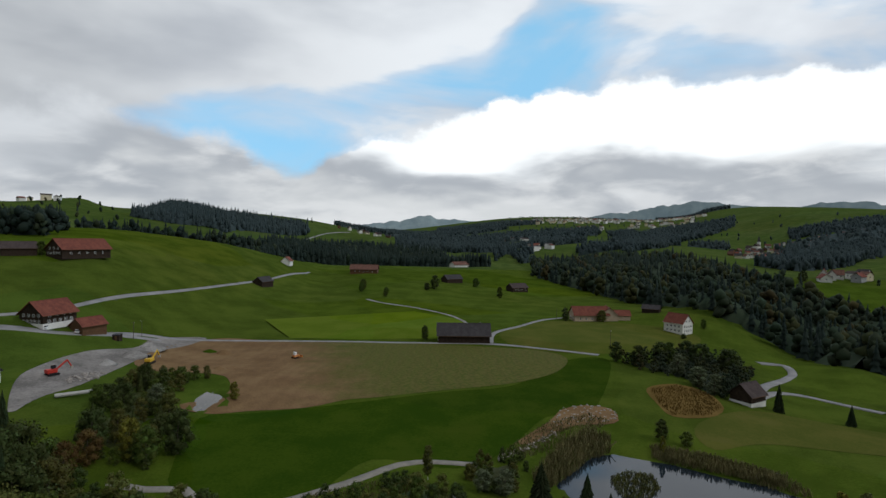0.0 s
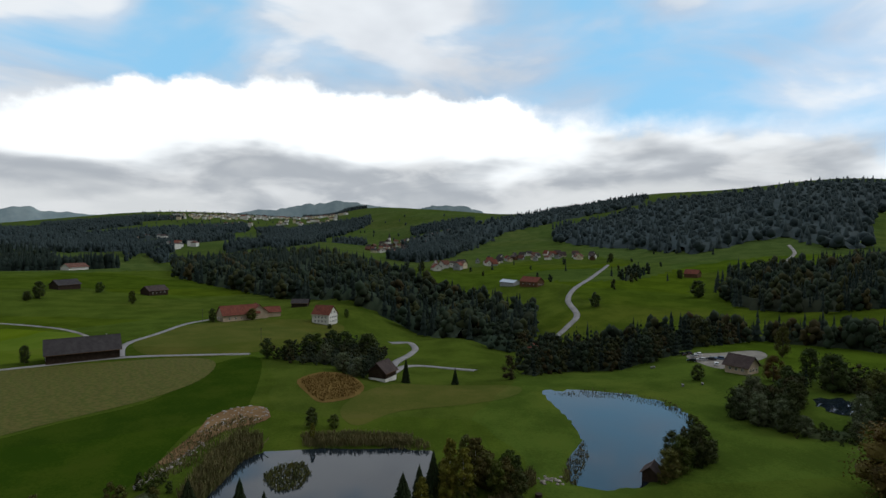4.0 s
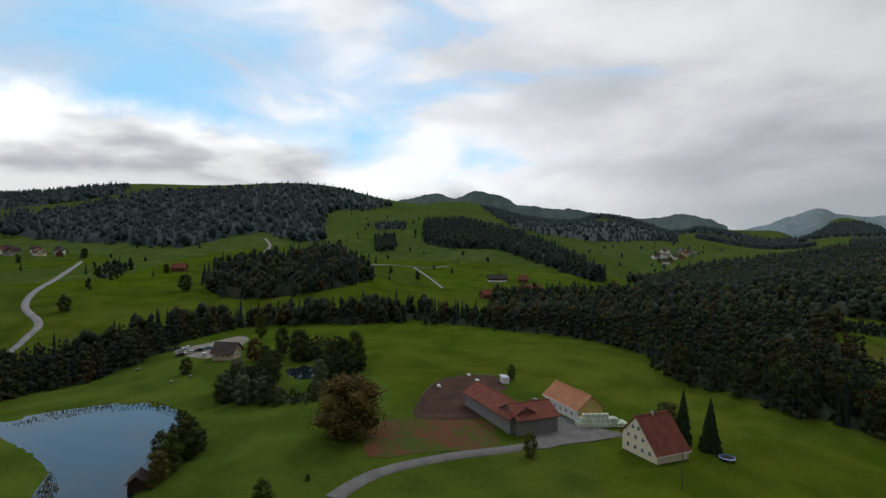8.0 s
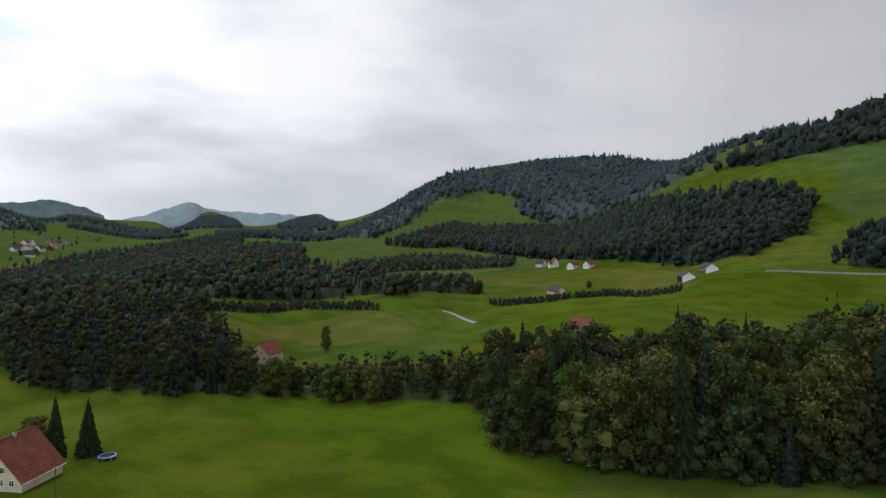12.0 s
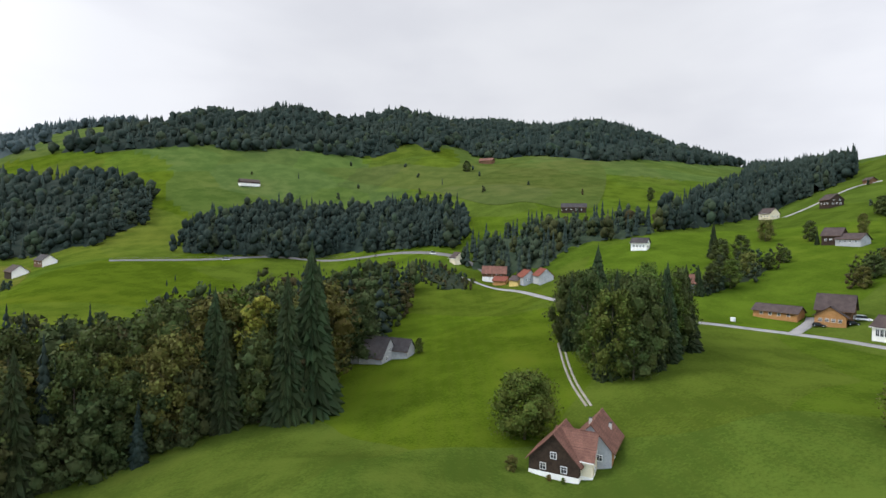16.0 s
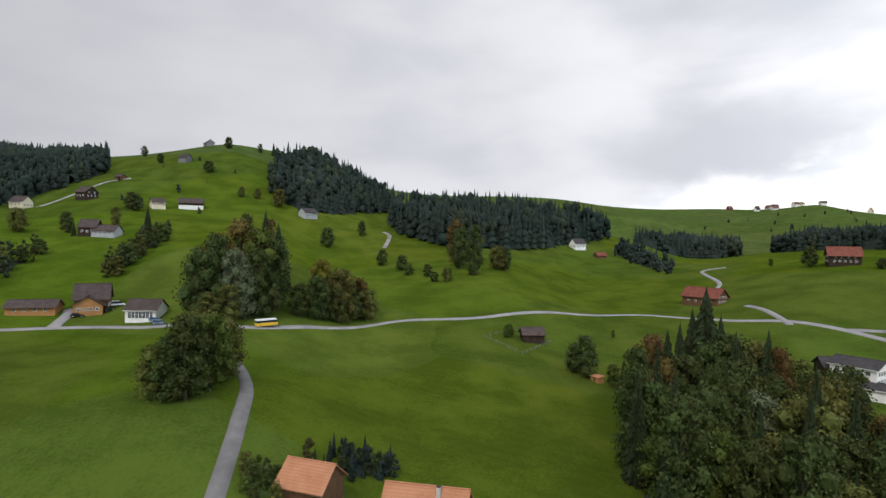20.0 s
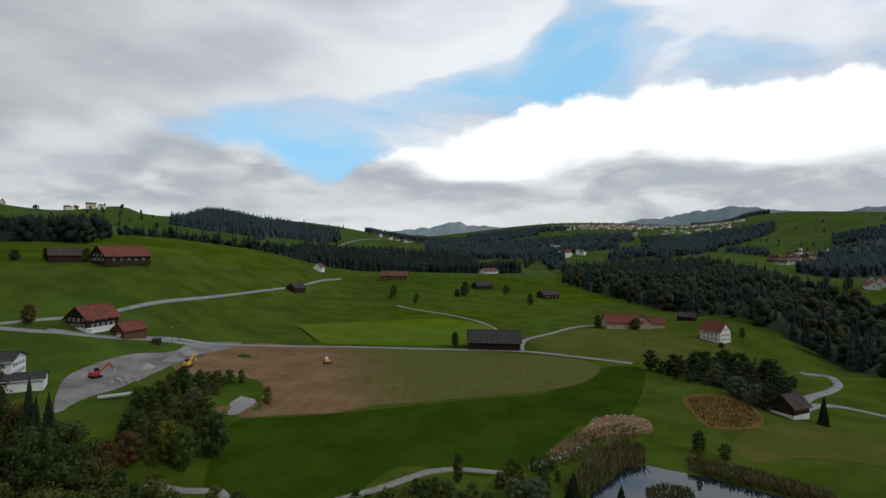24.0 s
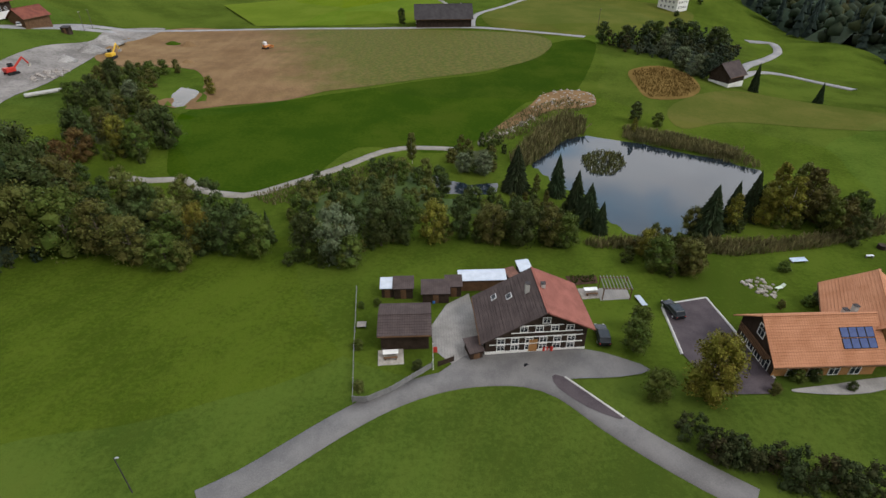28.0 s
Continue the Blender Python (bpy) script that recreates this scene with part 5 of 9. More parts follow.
woods([(1074.8, -1115.6), (1089.3, -1279.9), (988.2, -1553.4), (816.2, -1706.5), (637.2, -1773.5), (323.6, -2035.1), (154.4, -954.1), (498.4, -1465.1), (554.9, -1338.9), (505.1, -1192.3), (612.1, -1284.6), (718.5, -1504.6), (893.6, -1531.8), (902.3, -1361.1), (827.3, -1148.8), (806.4, -948.6)], 19, 0.55, 18, 26, 23, "steep forest on the mountainside", WOODS_MIXED)
woods([(681.5, -836.2), (685.5, -1081.5), (494.7, -1115.0), (353.4, -1099.3), (131.1, -815.1), (101.9, -642.4), (190.8, -684.8), (333.7, -790.9), (438.9, -945.7), (586.0, -815.5)], 14, 0.6, 16, 24, 24, "steep forest on the mountainside", WOODS_MIXED)
woods([(333.8, -1034.9), (145.9, -827.3), (27.1, -765.7), (-25.2, -674.7), (-10.2, -600.6), (30.3, -551.2), (158.4, -647.2), (379.0, -817.1), (560.4, -868.6), (667.3, -1034.5), (505.1, -1088.9)], 11, 0.4, 14, 24, 25, "dark forest on the slope")
woods([(-24.3, -498.2), (-52.2, -577.8), (-152.8, -635.8), (-257.0, -553.4), (-277.8, -429.9), (-224.3, -357.3), (-168.2, -477.3)], 9, 0.4, 14, 24, 26, "dense dark forest above the road")
woods([(106.1, -908.1), (34.7, -966.5), (-86.9, -1117.0), (-261.1, -1081.7), (-490.1, -1052.3), (-858.1, -902.7), (-825.5, -801.7), (-641.5, -622.0), (-510.9, -696.3), (-480.2, -739.4), (-493.5, -804.8), (-443.4, -799.7), (-416.7, -720.2), (-402.2, -810.2), (-342.6, -779.1), (-256.8, -843.0), (-154.7, -837.2), (-112.8, -859.8), (-22.4, -856.4), (48.2, -858.9)], 12, 0.45, 14, 25, 27, "forest along the mountain crest")
woods([(1140.9, -1769.6), (741.8, -2002.1), (376.3, -2139.6), (99.5, -1164.8), (108.5, -928.4), (186.6, -950.4), (367.6, -1139.7), (481.4, -1153.6), (565.3, -1324.9), (659.2, -1420.9), (860.4, -1549.1), (850.7, -1356.4), (844.7, -1309.8)], 18, 0.6, 18, 26, 28, "forest on the mountain flank", WOODS_MIXED)
woods([(-114.5, -1003.2), (-412.5, -929.8), (-667.2, -1036.2), (-799.6, -920.7), (-930.5, -887.0), (-1106.5, -766.0), (-1121.7, -664.6), (-813.1, -566.3), (-606.5, -569.3), (-512.9, -734.3), (-465.5, -794.0), (-391.0, -819.6), (-277.1, -805.0), (-169.9, -836.1), (-96.6, -845.3)], 13, 0.5, 14, 25, 29, "forest along the mountain crest")
woods([(-377.5, -298.1), (-637.9, -388.6), (-1016.5, -592.5), (-806.4, -387.1), (-667.2, -274.5), (-554.4, -236.6), (-488.2, -258.7), (-370.5, -245.9), (-321.1, -248.0)], 11, 0.6, 14, 22, 30, "dark wood in the side valley")
woods([(-562.2, -85.9), (-632.6, -90.7), (-742.5, -55.2), (-714.1, 5.0), (-612.1, 42.6), (-571.6, 33.9), (-510.0, -16.9), (-494.3, -55.9), (-518.2, -79.1)], 11, 0.6, 18, 25, 31, "wooded back of the hill")
woods([(-488.6, 29.2), (-424.8, 70.6), (-427.5, 122.8), (-505.6, 247.1), (-556.6, 271.7), (-591.7, 209.3), (-594.4, 66.5), (-551.0, 32.7)], 8.5, 0.75, 21, 30, 32, "dense dark spruce wood")
woods([(-459.6, 230.3), (-361.8, 227.8), (-396.7, 252.2), (-506.2, 274.8)], 8, 0.3, 9, 14, 33, "dark wood at the meadow edge")
woods([(-546.6, 299.9), (-502.4, 385.9), (-651.7, 500.2), (-723.9, 463.8), (-621.5, 340.8)], 10, 0.7, 16, 22, 34, "spruce belt behind the meadow")
woods([(-527.2, 459.9), (-343.9, 389.0), (-529.2, 598.2), (-660.5, 628.8), (-632.8, 556.0)], 10, 0.5, 14, 20, 35, "dark wood behind the farm")
woods([(-458.1, 395.8), (-261.8, 360.1), (-332.8, 457.5), (-587.6, 651.6), (-657.8, 630.0), (-627.2, 541.7)], 11, 0.5, 14, 20, 36, "dark wood behind the farm")
woods([(-204.2, -331.0), (-237.9, -273.7), (-276.2, -280.5), (-297.0, -249.7), (-338.5, -255.9), (-337.3, -296.1), (-299.8, -345.7), (-258.7, -368.7), (-230.7, -358.2)], 8.5, 0.55, 12, 19, 37, "mixed wood above the hamlet", WOODS_MIXED)
woods([(1037.0, -910.5), (1040.4, -1080.5), (1055.4, -1268.3), (1038.8, -1445.4), (1005.2, -1588.7), (601.7, -1781.1), (665.7, -1970.6), (1161.4, -1616.0), (1193.5, -1347.4), (1194.7, -1094.2), (1152.1, -929.0)], 18, 0.5, 14, 22, 38, "trees on the mountain top")
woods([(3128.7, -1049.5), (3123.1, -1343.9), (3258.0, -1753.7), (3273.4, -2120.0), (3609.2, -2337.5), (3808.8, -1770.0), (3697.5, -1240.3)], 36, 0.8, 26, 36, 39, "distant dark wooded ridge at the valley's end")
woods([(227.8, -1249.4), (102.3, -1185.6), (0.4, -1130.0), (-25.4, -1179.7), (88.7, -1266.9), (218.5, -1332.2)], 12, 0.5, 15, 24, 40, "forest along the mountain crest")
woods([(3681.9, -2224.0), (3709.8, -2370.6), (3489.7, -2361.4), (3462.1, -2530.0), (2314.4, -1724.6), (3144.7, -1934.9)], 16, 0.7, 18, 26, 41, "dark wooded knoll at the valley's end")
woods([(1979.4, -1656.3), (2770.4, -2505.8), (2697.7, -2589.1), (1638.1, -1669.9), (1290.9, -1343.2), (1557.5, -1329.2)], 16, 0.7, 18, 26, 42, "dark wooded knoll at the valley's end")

woods([(-572.9, 317.6), (-549.3, 356.7), (-516.1, 403.3), (-587.1, 458.7), (-624.8, 405.8), (-651.6, 361.2)], 8, 0.8, 17, 25, 201, "dark spruce belt in the hollow behind the meadow")
woods([(-477.5, 407.9), (-451.7, 436.2), (-424.3, 463.0), (-403.7, 481.1), (-450.0, 536.2), (-472.9, 516.1), (-503.5, 486.3), (-532.3, 454.6)], 8, 0.5, 15, 22, 202, "dark wood in the hollow behind the farm")
woods([(-357.9, 530.6), (-320.0, 554.3), (-280.6, 575.2), (-239.7, 593.4), (-208.4, 605.1), (-232.8, 676.0), (-267.8, 662.9), (-313.4, 642.6), (-357.5, 619.2), (-399.8, 592.8)], 8, 0.6, 17, 24, 203, "dark wood in the hollow behind the hill")
woods([(-265.8, 817.9), (-208.1, 834.5), (-134.5, 849.4), (-60.0, 857.9), (15.0, 859.9), (75.0, 856.7), (83.7, 956.3), (16.8, 959.9), (-67.0, 957.7), (-150.2, 948.2), (-232.2, 931.5), (-296.7, 913.0)], 9, 0.85, 20, 28, 204, "belt of tall spruces along the valley")

# ---- near groves ----
MIX = ("olive", "dark", "green", "dark", "spruce", "olive", "rust", "birch", "dark")
grove([(193.0, -91.0), (170.2, -111.6), (158.4, -147.0), (118.1, -162.3), (84.5, -161.0), (106.9, -201.4), (154.9, -172.7), (188.1, -145.8), (214.2, -118.8), (226.1, -106.6)], 16.0, MIX, 10, 15, 51, "in the creek wood", "trees of the creek wood")
grove([(67.7, -132.8), (43.5, -134.3), (15.6, -136.8), (-8.7, -139.2), (-38.5, -151.4), (-39.5, -160.2), (-9.3, -169.7), (21.8, -178.7), (59.9, -180.3), (89.0, -167.8)], 11.0, MIX, 17, 29, 52, "in the creek wood", "trees of the creek wood")
grove([(28.3, -146.0), (-4.6, -147.9), (-40.5, -151.3), (-57.1, -171.1), (-59.8, -169.8), (-46.9, -194.4), (-5.3, -189.9), (32.6, -166.8)], 12, MIX, 22, 35, 53, "in the creek wood", "trees of the creek wood")
THICK = "dense mixed wood along the creek"
woods([(194.1, -91.5), (171.3, -112.3), (160.0, -148.5), (119.0, -163.6), (85.0, -162.0), (117.2, -220.8), (175.0, -195.0), (207.1, -160.5), (240.5, -133.4), (262.3, -123.7)], 6.5, 0.12, 7, 13, 51, THICK, WOODS_CREEK, True)
woods([(67.8, -133.6), (44.0, -135.7), (15.8, -138.3), (-8.8, -141.0), (-38.9, -153.2), (-47.9, -194.2), (-11.5, -209.7), (26.6, -218.4), (74.0, -223.0), (112.5, -212.0)], 6.5, 0.12, 11, 22, 52, THICK, WOODS_CREEK, True)
woods([(28.6, -147.9), (-4.6, -149.3), (-36.3, -147.6), (-51.9, -166.4), (-63.1, -179.2), (-134.3, -268.3), (-156.6, -313.0), (-112.9, -320.7), (-60.6, -324.4), (-6.6, -239.9), (38.4, -196.3)], 7, 0.25, 15, 29, 53, THICK, WOODS_CREEK, True)
woods([(334.7, 67.8), (354.0, 34.1), (341.1, -10.3), (308.3, -54.2), (270.0, -78.1), (213.4, -79.3), (194.0, -91.6), (174.7, -101.8), (165.5, -123.9), (200.9, -148.8), (242.6, -139.8), (280.9, -131.2), (319.2, -117.1), (355.7, -101.7), (364.6, -63.2), (379.8, -10.8), (378.2, 36.9), (372.3, 75.9)], 6.0, 0.38, 9, 17, 55, "dark mixed wood in the ravine", WOODS_MIXED, True, most=620)
woods([(157.0, 170.1), (199.2, 171.2), (223.1, 154.5), (268.5, 148.1), (322.1, 138.8), (322.4, 92.9), (319.8, 75.0), (341.4, 40.0), (339.5, 12.9), (339.7, 13.8), (360.0, 85.4), (339.5, 147.1), (316.1, 192.3), (276.5, 214.6), (255.1, 239.7)], 5.8, 0.42, 9, 17, 56, "dark mixed wood in the ravine", WOODS_MIXED, True, most=560)
woods([(329.8, -11.9), (305.3, -53.9), (273.2, -81.1), (244.9, -113.8), (207.4, -160.2), (225.6, -174.2), (273.2, -185.1), (315.2, -209.5), (387.9, -229.9), (576.5, -166.1), (552.1, -76.5), (541.5, -19.6)], 8, 0.38, 9, 16, 57, "dark mixed wood in the creek valley", WOODS_MIXED, True, most=760)
woods([(338.8, -227.6), (330.3, -303.6), (284.7, -322.6), (247.0, -307.7), (271.1, -307.3), (316.6, -291.1), (313.5, -210.7)], 3.5, 0.0, 4, 6, 58, "trimmed green hedge in the meadow", WOODS_MIXED)
woods([(207.8, -393.1), (161.2, -403.0), (129.1, -465.9), (67.5, -429.6), (64.9, -413.1), (122.1, -440.8), (154.6, -386.6), (202.2, -382.7)], 3.5, 0.0, 4, 6, 59, "trimmed green hedge in the meadow", WOODS_MIXED)
woods([(436.1, -473.1), (330.4, -697.3), (360.1, -759.6), (508.3, -707.9), (515.4, -558.8)], 9, 0.4, 9, 15, 60, "row of trees behind the meadow", WOODS_MIXED)
woods([(278.0, -364.4), (243.8, -422.0), (238.4, -440.7), (281.0, -475.4), (310.3, -415.2)], 8, 0.4, 11, 16, 61, "clump of trees on the meadow knoll", WOODS_MIXED)
woods([(0.0, 1250.0), (28.0, 1202.4), (61.0, 1310.4), (84.9, 1213.5), (101.5, 1451.6), (66.3, 1422.7), (32.0, 1376.9), (0.0, 1491.7)], 10, 0.5, 14, 22, 300, "dark wood patch on the valley hills")
woods([(109.1, 1132.8), (147.4, 1230.0), (162.7, 1133.5), (192.6, 1150.8), (226.3, 1352.4), (173.6, 1209.7), (162.7, 1357.6), (120.6, 1252.4)], 10, 0.5, 14, 22, 301, "dark wood patch on the valley hills")
woods([(199.3, 1418.1), (263.6, 1445.9), (333.8, 1485.2), (404.7, 1510.5), (414.2, 1545.7), (379.7, 1689.6), (299.8, 1644.3), (215.1, 1530.4)], 10, 0.5, 14, 22, 302, "dark wood patch on the valley hills")
woods([(60.2, 1724.5), (106.3, 1659.1), (160.3, 1717.3), (222.2, 1809.6), (240.6, 1959.4), (168.3, 1802.9), (128.0, 1997.1), (62.5, 1789.6)], 10, 0.5, 14, 22, 303, "dark wood patch on the valley hills")
woods([(390.7, 2009.9), (391.8, 1817.4), (466.5, 1968.1), (476.9, 1844.1), (506.4, 1958.1), (512.8, 2163.7), (458.5, 2126.8), (389.4, 2003.3)], 10, 0.5, 14, 22, 304, "dark wood patch on the valley hills")
woods([(288.5, 1157.3), (331.3, 1155.4), (375.5, 1155.6), (421.0, 1156.7), (450.6, 1237.9), (395.1, 1216.1), (388.6, 1355.2), (308.9, 1239.1)], 10, 0.5, 14, 22, 305, "dark wood patch on the valley hills")
woods([(543.9, 1779.0), (561.1, 1660.8), (595.3, 1606.3), (673.4, 1666.7), (787.5, 1949.0), (664.3, 1792.6), (662.9, 1962.2), (569.7, 1863.5)], 10, 0.5, 14, 22, 306, "dark wood patch on the valley hills")
woods([(542.5, 1342.6), (597.3, 1341.5), (652.0, 1336.7), (705.7, 1327.2), (751.5, 1413.4), (700.1, 1435.4), (598.2, 1343.6), (614.2, 1520.3)], 10, 0.5, 14, 22, 307, "dark wood patch on the valley hills")
woods([(491.5, 1437.5), (723.3, 1742.6), (514.7, 1223.1), (357.3, 1043.8)], 14, 0.4, 14, 20, 102, "dark wood patch on a far slope")
woods([(967.9, 1523.8), (1052.1, 1442.9), (1160.0, 1412.8), (1038.1, 1263.6), (949.5, 1359.9), (907.0, 1404.0)], 14, 0.5, 14, 20, 103, "dark wood patch above the village")
woods([(463.3, 807.5), (759.4, 1086.3), (871.2, 1098.6), (889.4, 1081.6), (782.9, 961.2), (581.4, 772.8), (472.9, 707.4), (458.4, 757.2)], 12, 0.6, 14, 22, 104, "dark spruce wood beside the village")
woods([(-225.8, 2288.9), (42.0, 2499.6), (326.3, 2680.2), (290.7, 2885.4), (-70.5, 2799.1), (-271.3, 2485.2)], 26, 0.5, 16, 24, 105, "dark wood in the far valley")
woods([(-360.3, 1865.5), (-251.7, 1933.7), (-193.2, 2191.5), (-343.7, 2274.2), (-419.0, 2057.8)], 22, 0.5, 14, 22, 106, "dark wood in the far valley")
woods([(-490.5, 595.9), (-495.6, 652.0), (-366.1, 523.5), (-292.6, 418.4), (-317.7, 412.3), (-341.0, 414.3)], 9, 0.6, 12, 20, 107, "dark trees behind the meadow crest")
strewn([(-758.5, 921.4), (-745.3, 1215.2), (-515.0, 869.4), (-431.5, 618.9), (-590.7, 717.7)], 80, 9, 14, 108, "scattered trees on the far meadows")
strewn([(592.2, 4864.1), (1542.4, 4650.9), (1050.7, 1944.5), (1198.1, 1598.4), (867.5, 1155.1), (787.3, 1454.3), (409.1, 1233.6), (372.1, 3068.3)], 110, 10, 16, 109, "scattered trees on the far slopes")
strewn([(460.3, 657.3), (828.9, 629.5), (923.4, 512.3), (781.0, 338.4), (414.0, 287.5), (356.0, 294.0), (411.7, 438.1)], 75, 7, 12, 110, "scattered trees on the valley meadows")
strewn([(1421.7, 351.7), (1637.4, 161.0), (989.3, 75.7), (763.7, -53.8), (725.8, -126.3), (525.2, 73.2), (569.4, 164.9), (976.1, 262.1)], 75, 7, 12, 111, "scattered trees on the eastern hillside")
strewn([(988.0, -171.4), (1723.4, -649.2), (2114.6, -1008.8), (974.7, -368.1), (743.8, -190.6)], 70, 8, 13, 112, "scattered trees on the far meadows")
strewn([(-21.6, -821.7), (-275.6, -788.4), (-423.9, -664.3), (-519.7, -549.7), (-494.9, -478.9), (-348.4, -367.3), (-297.0, -439.4), (-167.9, -700.0)], 80, 6, 11, 113, "scattered trees on the steep pasture")
strewn([(-469.9, -233.1), (-573.5, -214.0), (-605.3, -143.2), (-556.5, -89.6), (-453.0, -96.6), (-384.7, -143.0)], 45, 4, 8, 114, "scattered shrubs on the green hill")
strewn([(-573.2, 297.7), (-1017.1, 743.2), (-920.7, 1112.4), (-792.7, 1302.7), (-361.6, 543.1), (-793.0, 630.1)], 80, 7, 12, 115, "scattered trees below the hilltop village")

# ---- houses ----
def part(name, me, parent, label="", at=None):
    ob = new(name, me)
    ob.parent = parent
    if at is not None:
        ob.matrix_local = at
    if label:
        ob["label"] = label
    return ob


def box_arrays(x0, x1, y0, y1, z0, z1):
    v = np.array([(x, y, z) for z in (z0, z1) for y in (y0, y1) for x in (x0, x1)], float)
    f = np.array([(0, 2, 3), (0, 3, 1), (4, 5, 7), (4, 7, 6), (0, 1, 5), (0, 5, 4), (2, 6, 7), (2, 7, 3), (0, 4, 6), (0, 6, 2), (1, 3, 7), (1, 7, 5)])
    return v, f


def boxes(name, mat, *dims):
    return raw_mesh(name, *join_arrays([box_arrays(*d) for d in dims]), mat)


def bevel_box(name, mat, size, bevel, at=(0, 0, 0), segments=2):
    bm = bmesh.new()
    bmesh.ops.create_cube(bm, size=1.0, matrix=Matrix.Translation(at) @ Matrix.Diagonal((*size, 1)))
    bmesh.ops.bevel(bm, geom=bm.edges[:], offset=bevel, segments=segments, affect="EDGES")
    me = bpy.data.meshes.new(name)
    bm.to_mesh(me)
    bm.free()
    me.materials.append(mat)
    return me


def tube(name, mat, radius, length, sides=12, axis="Z", at=(0, 0, 0), taper=1.0, bevel=0.0):
    bm = bmesh.new()
    turn = {"Z": Matrix(), "X": Matrix.Rotation(math.pi / 2, 4, "Y"), "Y": Matrix.Rotation(math.pi / 2, 4, "X")}[axis]
    bmesh.ops.create_cone(bm, cap_ends=True, segments=sides, radius1=radius, radius2=radius * taper, depth=length, matrix=Matrix.Translation(at) @ turn)
    if bevel:
        bmesh.ops.bevel(bm, geom=[e for e in bm.edges if len(e.link_faces) == 2 and min(len(f.verts) for f in e.link_faces) == 4 and max(len(f.verts) for f in e.link_faces) > 4], offset=bevel, segments=2, affect="EDGES")
    me = bpy.data.meshes.new(name)
    bm.to_mesh(me)
    bm.free()
    me.materials.append(mat)
    return me


@functools.lru_cache(None)
def window_frame(w, h, mat_name):
    m = bpy.data.materials[mat_name]
    t = 0.09
    return boxes("window", m, (-w / 2 - t, -w / 2, -0.06, 0.05, -t, h + t), (w / 2, w / 2 + t, -0.06, 0.05, -t, h + t), (-w / 2, w / 2, -0.06, 0.05, -t, 0), (-w / 2, w / 2, -0.06, 0.05, h, h + t), (-0.03, 0.03, -0.05, 0.04, 0, h), (-w / 2, -0.03, -0.045, 0.03, h * 0.6, h * 0.6 + 0.05), (0.03, w / 2, -0.045, 0.03, h * 0.6, h * 0.6 + 0.05))


@functools.lru_cache(None)
def window_pane(w, h):
    return boxes("pane", GLASS, (-w / 2, w / 2, -0.02, 0.02, 0, h))


def gable_section(width, e1, e2, peak, ridge=0.0):
    return (-width / 2, e1), (ridge, peak), (width / 2, e2)


def house(name, at, yaw, length, width, eave, peak, wall, roof, label, category="house", roof2=None, eave2=None, ridge=0.0, over=0.7, plinth=None, gable=None, rows=(), sides="", chimney=(), door=None, win=(1.0, 1.1), z=None, group="", frame_mat="white_window_paint", courses=0):
    """A gabled house. The ridge runs along its own x axis. rows: (height, count) for the window rows on the sides named in sides (s, n: long sides; e, w: gables)."""
    x, y = at
    base = top(x, y) if z is None else z
    thing = new(name)
    thing.matrix_basis = pose(x, y, base, 0, 0, yaw)
    e1, e2 = eave, eave if eave2 is None else eave2
    (ya, za), (yr, zr), (yb, zb) = gable_section(width, e1, e2, peak, ridge)
    hl = length / 2
    foot = -1.6
    floor_z = foot
    if plinth:
        p = plinth
        part("plinth", boxes("plinth", p[1], (-hl - 0.05, hl + 0.05, ya - 0.05, yb + 0.05, foot, p[0])), thing)
        floor_z = p[0]
    v = np.array([(sx * hl, yy, zz) for sx in (-1, 1) for yy, zz in ((ya, floor_z), (ya, za), (yr, zr), (yb, zb), (yb, floor_z))])
    f = [(0, 1, 2, 3, 4), (9, 8, 7, 6, 5), (0, 5, 6, 1), (1, 6, 7, 2), (2, 7, 8, 3), (3, 8, 9, 4), (4, 9, 5, 0)]
    me = bpy.data.meshes.new("wall")
    me.from_pydata(v.tolist(), [], f)
    me.materials.append(wall)
    if gable:
        me.materials.append(gable)
        me.polygons[0].material_index = me.polygons[1].material_index = 1
    part("wall", me, thing)
    thick = 0.2
    for k, (y0, z0) in enumerate(((ya, za), (yb, zb))):
        s = (z0 - zr) / (y0 - yr)
        yo = y0 + math.copysign(over, y0 - yr)
        zo = zr + s * (yo - yr)
        m = (roof2 or roof) if k else roof
        n = courses or 1
        xs = hl + over * 0.9
        ring = []
        for q in range(n):
            t0, t1 = q / n, (q + 1) / n
            ring.append((yr + (yo - yr) * t0, zr + (zo - zr) * t0 + thick))
            ring.append((yr + (yo - yr) * t1, zr + (zo - zr) * t1 + thick + (0.05 if courses else 0.0)))
        ring += [(yo, zo + 0.03), (yr, zr + 0.03)]
        r = len(ring)
        vv = [(sx, yy, zz) for sx in (-xs, xs) for yy, zz in ring]
        ff = [(a, (a + 1) % r, r + (a + 1) % r, r + a) for a in range(r)] + [tuple(range(r - 1, -1, -1)), tuple(range(r, 2 * r))]
        me = bpy.data.meshes.new("roof_slope")
        me.from_pydata(vv, [], ff)
        me.materials.append(m)
        part("roof_slope", me, thing)
        part("bargeboard", boxes("bargeboard", FRAME_WHITE if wall in (PLASTER_WHITE, PLASTER_CREAM) else TIMBER_BROWN, (-xs + 0.1, xs - 0.1, min(yo, yo + math.copysign(0.12, y0 - yr)), max(yo, yo + math.copysign(0.12, y0 - yr)), zo - 0.02, zo + thick - 0.05)), thing, "eaves gutter")
    part("ridge_cap", boxes("ridge_cap", roof, (-hl - over * 0.9, hl + over * 0.9, yr - 0.16, yr + 0.16, zr + thick - 0.04, zr + thick + 0.1)), thing)
